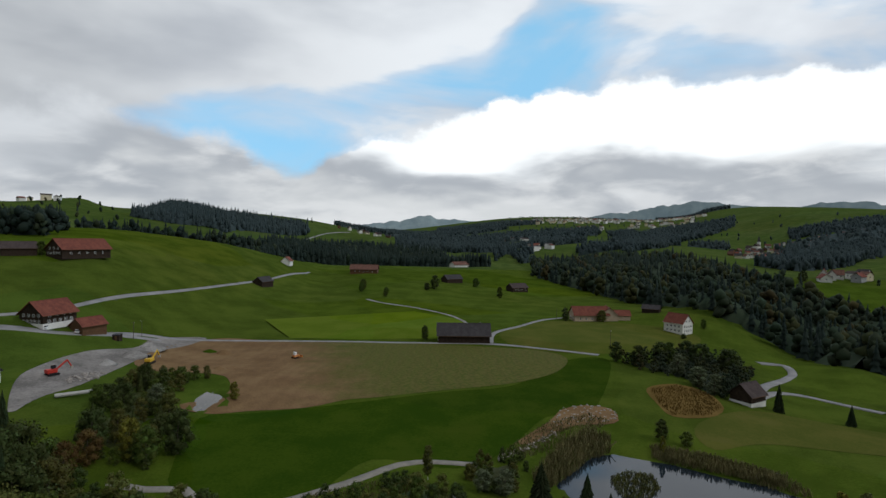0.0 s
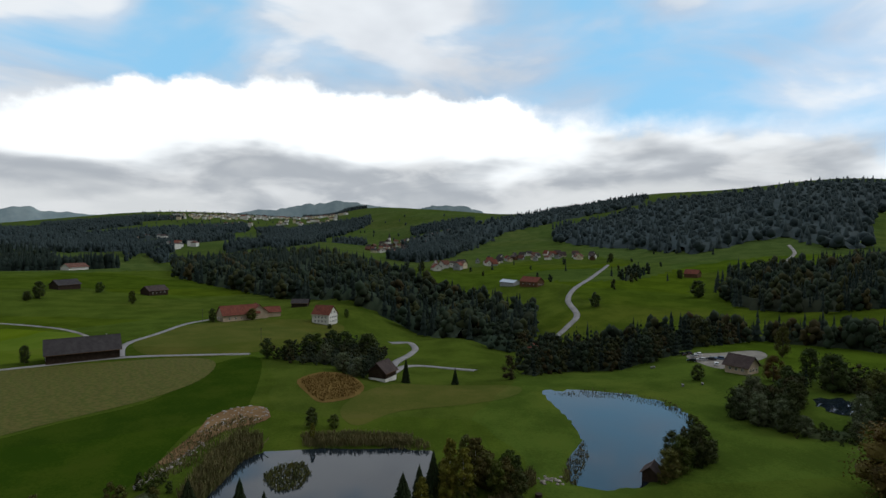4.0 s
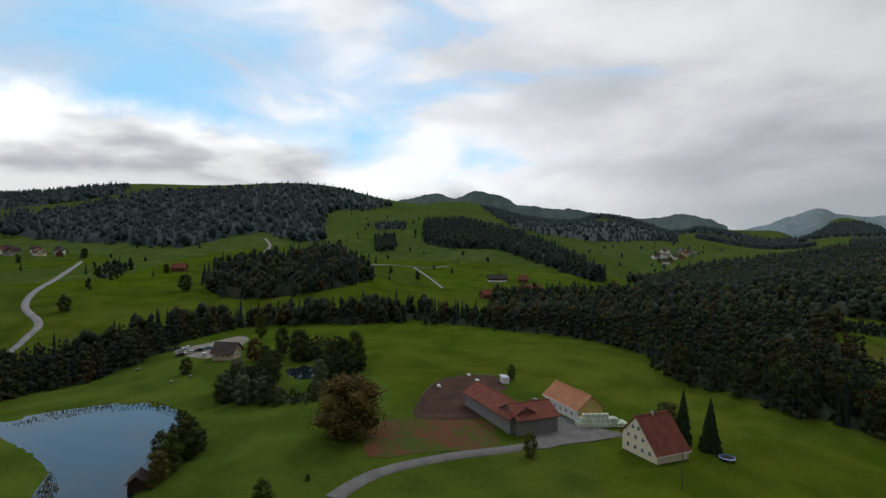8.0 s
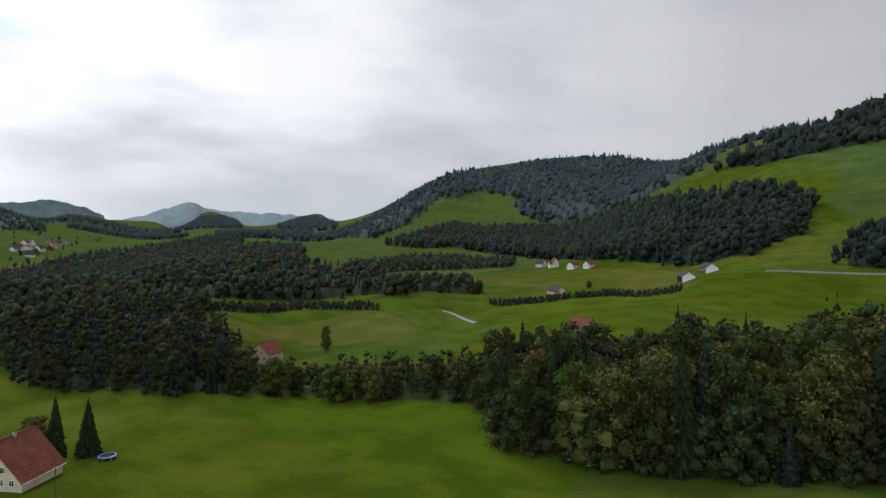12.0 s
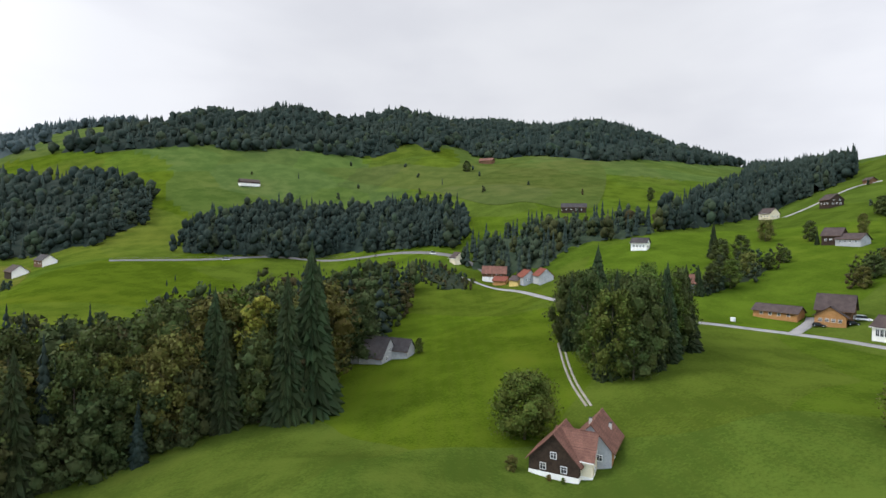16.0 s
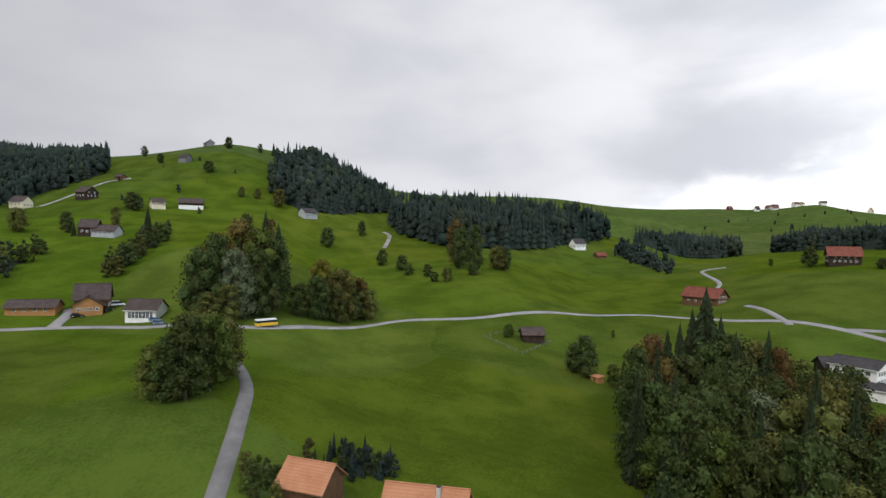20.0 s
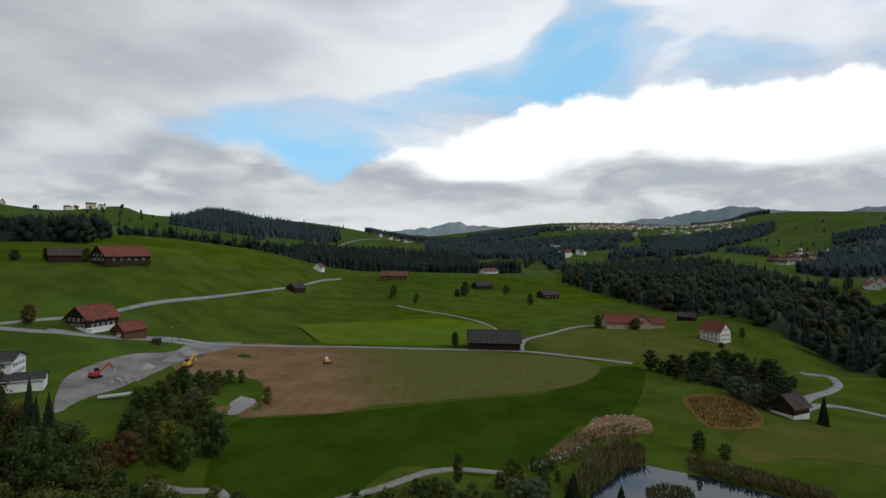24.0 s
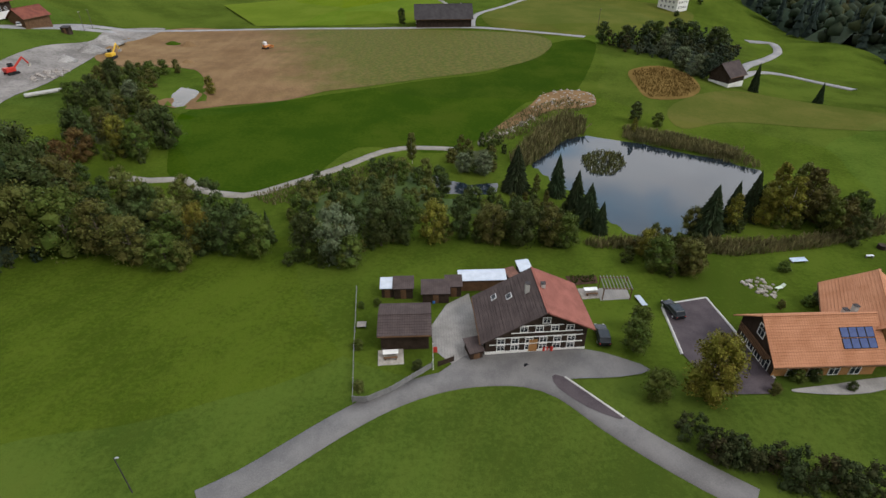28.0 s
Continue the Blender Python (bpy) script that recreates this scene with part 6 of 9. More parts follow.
    for cx, cy, ch in chimney:
        sl = zr + ((za - zr) / (ya - yr) if cy < yr else (zb - zr) / (yb - yr)) * (cy - yr)
        ck = part("chimney", boxes("chimney", CONCRETE, (cx - 0.3, cx + 0.3, cy - 0.3, cy + 0.3, sl - 0.4, sl + ch)), thing)
        part("chimney_cap", boxes("chimney_cap", ROOF_SLATE, (cx - 0.35, cx + 0.35, cy - 0.35, cy + 0.35, sl + ch, sl + ch + 0.08)), ck)
    w, h = win
    for side in sides:
        for zz, count in rows:
            for k in range(count):
                if side in "sn":
                    span = length * 0.82
                    u = -span / 2 + span * (k + 0.5) / count
                    if zz + h > (e1 if side == "s" else e2) - 0.05:
                        continue
                    m = pose(u, ya - 0.03 if side == "s" else yb + 0.03, zz, 0, 0, 0)
                else:
                    roomy = zz + h
                    la, lb = ya, yb
                    if roomy > za:
                        la = yr + (ya - yr) * (zr - roomy) / (zr - za)
                    if roomy > zb:
                        lb = yr + (yb - yr) * (zr - roomy) / (zr - zb)
                    span = (lb - la) * 0.84
                    if span < w * count * 1.05:
                        continue
                    u = (la + lb) / 2 - span / 2 + span * (k + 0.5) / count
                    m = pose((hl + 0.03) if side == "e" else -hl - 0.03, u, zz, 0, 0, 90)
                fr = part("window", window_frame(w, h, frame_mat), thing, "", m)
                part("pane", window_pane(w, h), fr)
    if door:
        side, u, dw, dh, dm = door
        d = boxes("door", dm, (-dw / 2, dw / 2, -0.06, 0.06, 0, dh))
        part("door", d, thing, "", pose(u, ya - 0.03, 0.1) if side == "s" else pose(u, yb + 0.03, 0.1) if side == "n" else pose(hl + 0.03 if side == "e" else -hl - 0.03, u, 0.1, 0, 0, 90))
    return tagged(thing, label, category, group)


FAR_WINDOW = boxes("window", GLASS, (-0.6, 0.6, -0.05, 0.05, 0, 1.3))


def far_house(at, yaw, length, width, eave, peak, wall, roof, label, group):
    """A house far off: walls, roof and a few windows."""
    x, y = at
    thing = new("house")
    thing.matrix_basis = pose(x, y, top(x, y), 0, 0, yaw)
    hl, hw = length / 2, width / 2
    me = bpy.data.meshes.new("wall")
    me.from_pydata([(sx * hl, yy, zz) for sx in (-1, 1) for yy, zz in ((-hw, -2), (-hw, eave), (0, peak), (hw, eave), (hw, -2))], [], [(0, 1, 2, 3, 4), (9, 8, 7, 6, 5), (0, 5, 6, 1), (1, 6, 7, 2), (2, 7, 8, 3), (3, 8, 9, 4)])
    me.materials.append(wall)
    part("wall", me, thing)
    s, o = (peak - eave) / hw, 0.8
    segs = []
    for q in (-1, 1):
        vv = np.array([(sx * (hl + o), yy * q, zz) for sx in (-1, 1) for yy, zz in ((0, peak + 0.05), (hw + o, eave - s * o + 0.05), (hw + o, eave - s * o + 0.35), (0, peak + 0.4))])
        segs.append((vv, np.array([(0, 1, 2), (0, 2, 3), (4, 6, 5), (4, 7, 6), (0, 4, 5), (0, 5, 1), (1, 5, 6), (1, 6, 2), (2, 6, 7), (2, 7, 3)])))
    part("roof", raw_mesh("roof", *join_arrays(segs), roof), thing)
    if math.hypot(x, y) < 1300:
        for sx in (-1, 1):
            for k in (-1, 1):
                part("window", FAR_WINDOW, thing, "", pose(k * hl * 0.45, sx * (hw + 0.02), eave * 0.5))
            part("window", FAR_WINDOW, thing, "", pose(sx * (hl + 0.02), 0, eave * 0.55, 0, 0, 90))
    return tagged(thing, label, "house", group)


# farmhouse before the pond
FARMHOUSE = house("farmhouse", (15.0, 59.9), 92, 9.2, 14.2, 4.3, 7.3, TIMBER_DARK, ROOF_PINK, "dark timber farmhouse with brown and red tiled roof", roof2=ROOF_BROWN, eave2=2.7, ridge=-1.0, over=0.8, plinth=(0.35, PLASTER_WHITE), rows=((0.5, 6), (1.75, 6), (3.75, 4), (5.2, 1)), sides="w", chimney=((0.6, 0.6, 1.7), (0.8, -1.7, 0.9)), win=(0.95, 0.85), z=0.1, courses=16, door=("w", 0.4, 1.2, 2.1, TIMBER_HONEY))
for z0, z1, y0, y1 in ((1.56, 1.66, -6.6, 6.6), (2.78, 2.86, -6.6, 6.0), (3.54, 3.62, -6.4, 3.6), (4.78, 4.85, -3.6, 2.2)):
    part("trim_board", boxes("trim_board", FRAME_WHITE, (-4.72, -4.62, y0, y1, z0, z1)), FARMHOUSE, "white painted trim board")
house("barn", (-3.2, 60.0), 0, 6.8, 6.2, 2.6, 3.4, TIMBER_DARK, ROOF_BROWN, "low dark brown wooden garden shed with eternit roof", "shed", over=0.5, z=0, courses=8)
TIMBER_HOUSE = house("house", (52.5, 53.3), 0, 14.0, 8.8, 3.68, 7.2, TIMBER_HONEY, ROOF_ORANGE, "timber house with orange tiled roof and solar panels", over=0.9, gable=TIMBER_DARK, rows=((0.7, 4), (3.9, 1)), sides="sw", win=(1.3, 1.7), z=-0.2, courses=18, chimney=((5.5, 1.0, 1.5), (4.2, 0.9, 0.9)))
part("balcony", boxes("balcony", TIMBER_BROWN, (-8.1, -7.02, -3.4, 3.2, 2.75, 2.9)), TIMBER_HOUSE, "narrow wooden balcony on the gable")
part("balcony_rail", boxes("balcony_rail", TIMBER_BROWN, (-8.1, -8.03, -3.4, 3.2, 3.72, 3.82), *[(-8.09, -8.04, -3.4 + 0.3 * k, -3.26 + 0.3 * k, 2.9, 3.72) for k in range(22)]), TIMBER_HOUSE, "boarded balcony railing")
house("house", (64.5, 57.0), 60, 13.0, 11.0, 3.0, 7.0, TIMBER_HONEY, ROOF_ORANGE, "timber house wing with orange tiled roof", over=0.9, z=-0.2, courses=18)
# eastern farm
house("barn", (164.7, -9.5), 26, 29, 9.5, 4.6, 7.2, TIMBER_GREY, ROOF_RED, "grey boarded cattle barn with red roof", "barn", over=0.8)
house("barn", (156.3, -17.2), 116, 13.0, 11.0, 4.6, 7.4, TIMBER_GREY, ROOF_RED, "grey boarded cross wing of the cattle barn with red roof", "barn", over=0.7)
house("barn", (172.7, -33.1), 25, 18, 9, 4.0, 7.6, PLASTER_WHITE, ROOF_ORANGE, "white stable with orange tiled roof and yellow gable", "barn", gable=PLASTER_YELLOW, over=0.7, rows=((1.4, 5),), sides="sn", win=(0.9, 0.9))
house("farmhouse", (140.1, -47.9), -63, 10.6, 11.8, 2.4, 9.8, PLASTER_CREAM, ROOF_RED, "cream shingled farmhouse with steep red tiled roof", over=0.5, eave2=4.8, ridge=1.2, rows=((1.4, 4), (4.0, 3), (6.4, 2)), sides="ewsn", chimney=((0, 1.0, 1.2),), courses=14)
house("house", (235.2, 108.3), -93, 9.5, 8.5, 3.6, 7.0, PLASTER_PINK, ROOF_BROWN, "sandstone-coloured house with brown roof among trees", rows=((1.3, 3),), sides="swe", over=1.0)
house("barn", (115.8, 73.4), 20, 4.5, 3.5, 2.2, 3.6, TIMBER_DARK, ROOF_BROWN, "small dark boat hut on the pond shore", "hut", over=0.4)
# north
house("farmhouse", (11.6, 287.3), 1, 27, 13, 4.5, 9.5, TIMBER_DARK, ROOF_SLATE, "long dark timber farmhouse with slate-grey roof", "farmhouse", rows=((1.3, 5), (3.9, 4)), sides="ew", over=1.0, chimney=((9, 1, 1.2),))
house("house", (147.4, 335.0), -58, 13, 10, 6.5, 11.5, PLASTER_WHITE, ROOF_RED, "white three-storey house with red tiled roof", rows=((1.2, 4), (3.8, 4), (7.0, 2)), sides="snew", over=0.7, chimney=((2, 1, 1.2),))
house("farmhouse", (101.5, 371.2), 5, 24, 12, 4.5, 9.5, PLASTER_PINK, ROOF_RED, "sandstone-coloured farmhouse with orange-red roof", rows=((1.3, 5),), sides="snew", over=0.8)
house("barn", (115.2, 374.0), -96, 14, 11, 4.5, 9.0, PLASTER_PINK, ROOF_RED, "cross wing of the farmhouse with red roof", "barn", over=0.8)
house("barn", (124.8, 373.4), -5, 10, 8, 3.5, 6.5, PLASTER_PINK, ROOF_RED, "small outbuilding with red roof", "barn")
house("barn", (156.0, 400.3), -34, 12, 8, 3, 5.5, TIMBER_DARK, ROOF_SLATE, "dark shed at the wood edge", "barn")
house("barn", (112.0, 195.6), 30, 9, 8, 4.0, 7.5, TIMBER_DARK, ROOF_BROWN, "dark hillside barn on a white base", "barn", plinth=(1.4, PLASTER_WHITE))
house("barn", (-148.7, 446.2), 73, 15, 9, 3.5, 7, TIMBER_DARK, ROOF_SLATE, "dark wooden field barn", "barn")
house("farmhouse", (-87.4, 601.6), 0, 30, 13, 4.5, 9, TIMBER_BROWN, ROOF_RUSSET, "brown timber farmhouse with broad roof", rows=((1.3, 5),), sides="sw", over=1.0)
house("farmhouse", (24.7, 827.6), 41, 28, 13, 4.5, 9, PLASTER_WHITE, ROOF_RUSSET, "pale farmhouse with russet roof on the ridge", over=1.0)
house("barn", (10.1, 571.7), 36, 20, 11, 4, 8, TIMBER_DARK, ROOF_SLATE, "dark wooden barn beside trees", "barn")
house("barn", (74.9, 539.6), 31, 19, 11, 4.2, 8, TIMBER_DARK, ROOF_BROWN, "dark wooden barn in the meadow", "barn", rows=((1.5, 4),), sides="s")
house("house", (-166.1, 573.9), 90, 13, 9, 4, 8, PLASTER_WHITE, ROOF_RED, "white house with red roof", "house")
# north-west farms
house("farmhouse", (-215.3, 318.8), 71, 30, 13, 4.5, 10, TIMBER_DARK, ROOF_RED, "timber farmhouse with long red roof on the hill", rows=((1.4, 5), (4.0, 3)), sides="sw", over=1.0)
house("farmhouse", (-282.6, 289.7), 53, 16, 14, 5.5, 10.5, TIMBER_DARK, ROOF_RED, "dark timber farmhouse with red roof on the hilltop", rows=((1.4, 5), (4.0, 4)), sides="sew", over=1.0)
house("barn", (-238.9, 302.7), 43, 16, 10, 3.5, 7, TIMBER_DARK, ROOF_BROWN, "dark wooden barn beside the farm", "barn")
house("farmhouse", (-169.3, 231.3), 78, 16, 12, 5.0, 10, TIMBER_DARK, ROOF_RED, "dark timber farmhouse with red tiled roof", rows=((1.3, 5), (3.8, 4)), sides="sew", over=1.0, plinth=(1.0, PLASTER_WHITE), chimney=((2, 1, 1),))
house("barn", (-155.5, 236.4), 69, 11, 8, 3.5, 6.5, TIMBER_BROWN, ROOF_RED, "brown wooden garage with red roof", "barn")
house("farmhouse", (-275.9, 194.0), 27, 20, 12, 4.5, 9, TIMBER_BROWN, ROOF_RED, "brown farmhouse with red roof by the lane", rows=((1.3, 4), (3.8, 3)), sides="se", over=1.0)
house("house", (-152.0, 163.3), 22, 13, 11, 8.4, 10.4, PLASTER_WHITE, ROOF_SLATE, "white three-storey office house with grey hip roof", rows=((1.0, 4), (3.6, 5), (6.2, 5)), sides="snew", win=(1.2, 1.3), over=0.8)
house("garage", (-141.9, 162.5), 32, 12, 8, 3.6, 5.0, PLASTER_WHITE, ROOF_SLATE, "white garage annexe with grey roof", "garage")
house("barn", (-160.7, 162.1), 69, 9, 8, 4.5, 7, TIMBER_DARK, ROOF_SLATE, "dark wooden barn beside the white house", "barn")
house("barn", (-206.0, 69.4), 85, 8.5, 6.5, 3.0, 5.2, TIMBER_DARK, ROOF_BROWN, "small dark wooden hut in a fenced plot", "hut", over=0.6)
house("barn", (-450.3, 213.4), 99, 9, 6, 2.5, 5, TIMBER_BROWN, ROOF_RED, "small barn at the wood edge", "barn")
house("house", (-470.8, 200.8), 109, 12, 9, 4.5, 9, PLASTER_WHITE, ROOF_SLATE, "white house at the wood edge", rows=((1.3, 3),), sides="snew")
# south-west slope
house("farmhouse", (-77.1, -84.3), 33, 9.4, 10.2, 3.5, 8.8, TIMBER_DARK, ROOF_RUSSET, "dark timber house with russet tiled roof", over=0.6, plinth=(0.9, PLASTER_WHITE), rows=((1.4, 2), (3.9, 1)), sides="ew", win=(1.1, 1.2), z=6.6, courses=14)
house("house", (-79.3, -81.6), 123, 8.0, 6.9, 4.4, 8.6, PLASTER_CREAM, ROOF_RUSSET, "cream gabled bay with russet roof", over=0.5, plinth=(0.9, PLASTER_WHITE), rows=((1.4, 2), (3.9, 1)), sides="e", win=(0.9, 1.1), z=6.6, courses=12)
house("house", (-86.1, -82.8), 33, 11.4, 8.4, 3.8, 8.4, TIMBER_HONEY, ROOF_RUSSET, "timber house wing with russet tiled roof", over=0.6, rows=((1.4, 2),), sides="nse", gable=SHINGLE_GREY, z=8.2, courses=14, chimney=((2.5, -0.8, 1.3), (-2, 2.5, 1.3)))
house("house", (-81.3, -190.1), 2 * 115 - 108, 10.5, 10.5, 2.2, 9.0, SHINGLE_GREY, ROOF_SLATE, "grey gabled house with steep dark roof", over=0.4, rows=((1.2, 2), (4.0, 1)), sides="ew", courses=12)
house("house", (-89.1, -187.0), 128, 9, 7, 3.0, 6.8, SHINGLE_GREY, ROOF_SLATE, "grey house wing with dark roof", over=0.4, courses=12)
house("house", (-227.1, -100.6), 106, 11, 10, 4.5, 9.5, TIMBER_BROWN, ROOF_BROWN, "brown timber house with dormer", rows=((1.3, 3),), sides="snew", over=0.8, courses=10, chimney=((3, 1, 1.2),))
house("barn", (-223.4, -100.2), 16, 9, 9.5, 3.2, 6.4, TIMBER_HONEY, ROOF_BROWN, "honey-coloured timber house front", "house", over=0.8, rows=((1.0, 4),), sides="ew")
house("barn", (-221.9, -118.5), 96, 16, 7, 2.6, 4.8, TIMBER_HONEY, ROOF_BROWN, "long honey-brown timber shed", "shed", rows=((1.0, 4),), sides="sn")
house("garage", (-215.0, -77.0), 83, 11, 9, 3.8, 7.0, PLASTER_WHITE, ROOF_BROWN, "white workshop with tall windows and brown roof", "workshop", rows=((0.6, 7),), sides="sn", win=(1.0, 2.2))
house("barn", (-444.8, -127.6), 103, 17, 10, 4.0, 7.5, TIMBER_DARK, ROOF_BROWN, "dark hillside barn on a white base", "barn", plinth=(2.0, PLASTER_WHITE))
house("barn", (-429.7, -147.0), 123, 9, 8, 4, 7, PLASTER_CREAM, ROOF_BROWN, "small cream house on the slope", "house")
house("house", (-444.7, -202.1), 60, 11, 10, 5, 9, TIMBER_DARK, ROOF_BROWN, "dark timber chalet on the slope", rows=((1.5, 3), (4, 2)), sides="snew")
house("house", (-434.8, -241.2), 74, 11, 9, 4.5, 8.5, PLASTER_CREAM, ROOF_BROWN, "cream house at the wood edge", rows=((1.5, 3),), sides="snew")
house("house", (-335.7, -150.6), 93, 9, 9, 4.5, 8.5, TIMBER_DARK, ROOF_BROWN, "dark timber house with white windows", rows=((1.4, 3), (3.6, 2)), sides="snew")
house("barn", (-333.2, -140.7), 80, 13, 8, 3.2, 6.0, SHINGLE_GREY, ROOF_BROWN, "grey house with brown roof", "house", rows=((1.2, 4),), sides="sn")
house("house", (-273.1, -229.4), 114, 9.5, 7.5, 4.0, 6.8, PLASTER_WHITE, ROOF_SLATE, "white villa with dark roof above terraces", rows=((1.2, 4), (3.6, 3)), sides="snew")
house("house", (-216.8, -305.5), 141, 16, 11, 5.0, 9.5, TIMBER_BROWN, ROOF_RUSSET, "brown timber house on a white base in the hamlet", rows=((1.4, 5), (3.8, 4)), sides="snew", plinth=(2.4, PLASTER_WHITE))
house("barn", (-213.8, -293.6), 120, 9, 7, 2.6, 5.0, TIMBER_HONEY, ROOF_RED, "small wooden annexe with red roof", "shed")
house("barn", (-217.8, -271.2), 69, 14, 9, 4.0, 8.0, SHINGLE_GREY, ROOF_RED, "grey shingled house with red roof", "house", rows=((1.4, 3),), sides="ew")
house("barn", (-215.0, -277.5), 97, 8, 7, 3.0, 5.5, PLASTER_YELLOW, ROOF_BROWN, "small yellow shed with brown roof", "shed")
house("barn", (-217.7, -255.5), 67, 13, 9, 4.0, 8.0, SHINGLE_GREY, ROOF_RED, "grey barn with red roof in the hamlet", "barn")
house("barn", (-222.1, -162.6), 138, 10, 9, 5.0, 8.5, TIMBER_GREY, ROOF_RUSSET, "weathered grey barn beside a spruce", "barn")
house("barn", (-206.9, -339.2), 86, 9, 8, 3.5, 7.5, PLASTER_CREAM, ROOF_BROWN, "cream gabled chapel-like barn", "barn")
house("farmhouse", (-351.5, -371.5), 138, 22, 10, 4, 7.5, TIMBER_DARK, ROOF_SLATE, "hillside farm with white gable and dark roof", gable=PLASTER_WHITE, rows=((1.3, 4),), sides="sw")
house("barn", (-125.4, -712.4), -175, 24, 11, 4.0, 7.5, TIMBER_DARK, ROOF_BROWN, "dark hillside barn on a pale base", "barn", plinth=(2.0, PLASTER_WHITE))
house("barn", (-475.2, -695.5), 122, 22, 11, 4, 8, TIMBER_BROWN, ROOF_RUSSET, "brown farmhouse high on the hillside", "farmhouse")
house("house", (-581.2, -173.0), 61, 10, 8, 4, 7.5, TIMBER_GREY, ROOF_SLATE, "small grey house on the green hill")
house("barn", (-521.8, -209.6), 64, 7, 6, 2.5, 4.5, TIMBER_BROWN, ROOF_BROWN, "tiny hut on the green hill", "hut")
house("house", (-680.7, -176.1), 29, 14, 9, 3.5, 6.5, TIMBER_GREY, ROOF_SLATE, "house on the hilltop")
house("house", (-483.3, -42.7), 136, 14, 9, 4.5, 8, SHINGLE_GREY, ROOF_SLATE, "grey house behind the grove", rows=((1.3, 4),), sides="sn")
house("house", (-88.7, -6.8), 62, 8.0, 7.0, 3.2, 6.0, TIMBER_BROWN, ROOF_ORANGE, "small brown house with orange roof", over=0.6, courses=10)
house("house", (-81.3, 11.1), 70, 12.0, 10.0, 4.0, 8.5, TIMBER_BROWN, ROOF_ORANGE, "house with orange corrugated tile roof", over=0.8, courses=14, chimney=((2, -1, 1.5),))
# across the creek
house("house", (223.0, -181.1), -76, 12, 11, 7.0, 12.0, PLASTER_PINK, ROOF_RED, "tall sandstone house with red roof in the creek wood", rows=((1.3, 3), (4.0, 3), (7.0, 2)), sides="snew", over=0.5)
house("house", (159.8, -419.3), 146, 13, 10, 4.5, 9.0, PLASTER_CREAM, ROOF_BROWN, "cream house with brown roof behind the hedge", rows=((1.4, 4), (4.0, 2)), sides="snew")
house("barn", (88.2, -267.7), 172, 10, 8, 4, 7.5, TIMBER_GREY, ROOF_RED, "grey barn with red roof among spruces", "barn")
house("barn", (72.9, -485.5), 112, 18, 10, 4, 8, TIMBER_DARK, ROOF_BROWN, "dark barn with white gable", "barn", gable=PLASTER_WHITE)
house("house", (59.2, -512.3), 112, 20, 10, 4, 8, TIMBER_BROWN, ROOF_SLATE, "farmhouse with white gable and dark roof", gable=PLASTER_WHITE, rows=((1.3, 4),), sides="sn")
for px, yaw, ln, wall, roof, label in (((266.1, -682.1), 40, 12, PLASTER_WHITE, ROOF_BROWN, "white gabled house by the main road"), ((291.5, -703.3), 10, 11, PLASTER_WHITE, ROOF_BROWN, "white house by the main road"), ((227.7, -653.0), 80, 18, PLASTER_WHITE, ROOF_RED, "long house with red roof by the main road"), ((205.7, -647.5), 70, 14, PLASTER_WHITE, ROOF_RED, "house with red roof by the main road"), ((505.5, -548.6), 30, 11, PLASTER_WHITE, ROOF_SLATE, "small white house in the far meadow"), ((518.8, -596.9), 60, 9, PLASTER_CREAM, ROOF_BROWN, "small cream house in the far meadow")):
    house("house", px, yaw, ln, 9, 4, 8, wall, roof, label, rows=((1.4, 3),), sides="snew", group="houses by the main road")
# valley farms in the north-east and east
house("farmhouse", (403.8, 396.8), -83, 22, 12, 4.5, 9, TIMBER_BROWN, ROOF_RED, "farmhouse with red roofs in the valley meadow", rows=((1.4, 4),), sides="snew")
house("barn", (404.5, 430.4), -90, 22, 9, 3.5, 6, SHINGLE_GREY, ROOF_METAL, "long pale stable with metal roof", "barn")
house("barn", (232.5, 228.0), 33, 14, 8, 3.5, 6.5, TIMBER_BROWN, ROOF_RED, "long red-roofed shed by the valley road", "barn")
house("farmhouse", (644.9, -32.3), -85, 22, 11, 4, 8, TIMBER_DARK, ROOF_SLATE, "dark farmhouse across the ravine", plinth=(1.5, PLASTER_WHITE))
house("barn", (634.8, -62.2), -96, 11, 9, 4, 8, TIMBER_BROWN, ROOF_RED, "brown barn with red roof", "barn")
house("farmhouse", (564.1, -63.6), -92, 22, 11, 4, 8, TIMBER_BROWN, ROOF_RED, "farmhouse with red roof across the ravine", rows=((1.4, 4),), sides="snew")
house("barn", (557.9, 309.2), -83, 14, 10, 4, 8, TIMBER_BROWN, ROOF_RED, "red-roofed farm among trees", "barn")
house("house", (518.1, -16.4), -61, 12, 9, 4, 8, TIMBER_BROWN, ROOF_RED, "red-roofed house among trees")
house("house", (1131.9, -381.3), -61, 14, 10, 4, 8, PLASTER_WHITE, ROOF_BROWN, "white house in the far meadow")

# ---- villages ----
WALLS = (PLASTER_WHITE, PLASTER_WHITE, PLASTER_CREAM, TIMBER_BROWN, SHINGLE_GREY)
ROOFS = (ROOF_BROWN, ROOF_RED, ROOF_RUSSET, ROOF_SLATE)


def village(loop, spacing, seed, label, group, size=1.0):
    x, y, g = scatter(loop, spacing, seed)
    for px, py in zip(x, y):
        far_house((float(px), float(py)), float(g.uniform(0, 180)), size * g.uniform(10, 16), size * g.uniform(8, 11), size * g.uniform(4, 7), size * g.uniform(8.5, 12), WALLS[g.integers(5)], ROOFS[g.integers(4)], label, group)


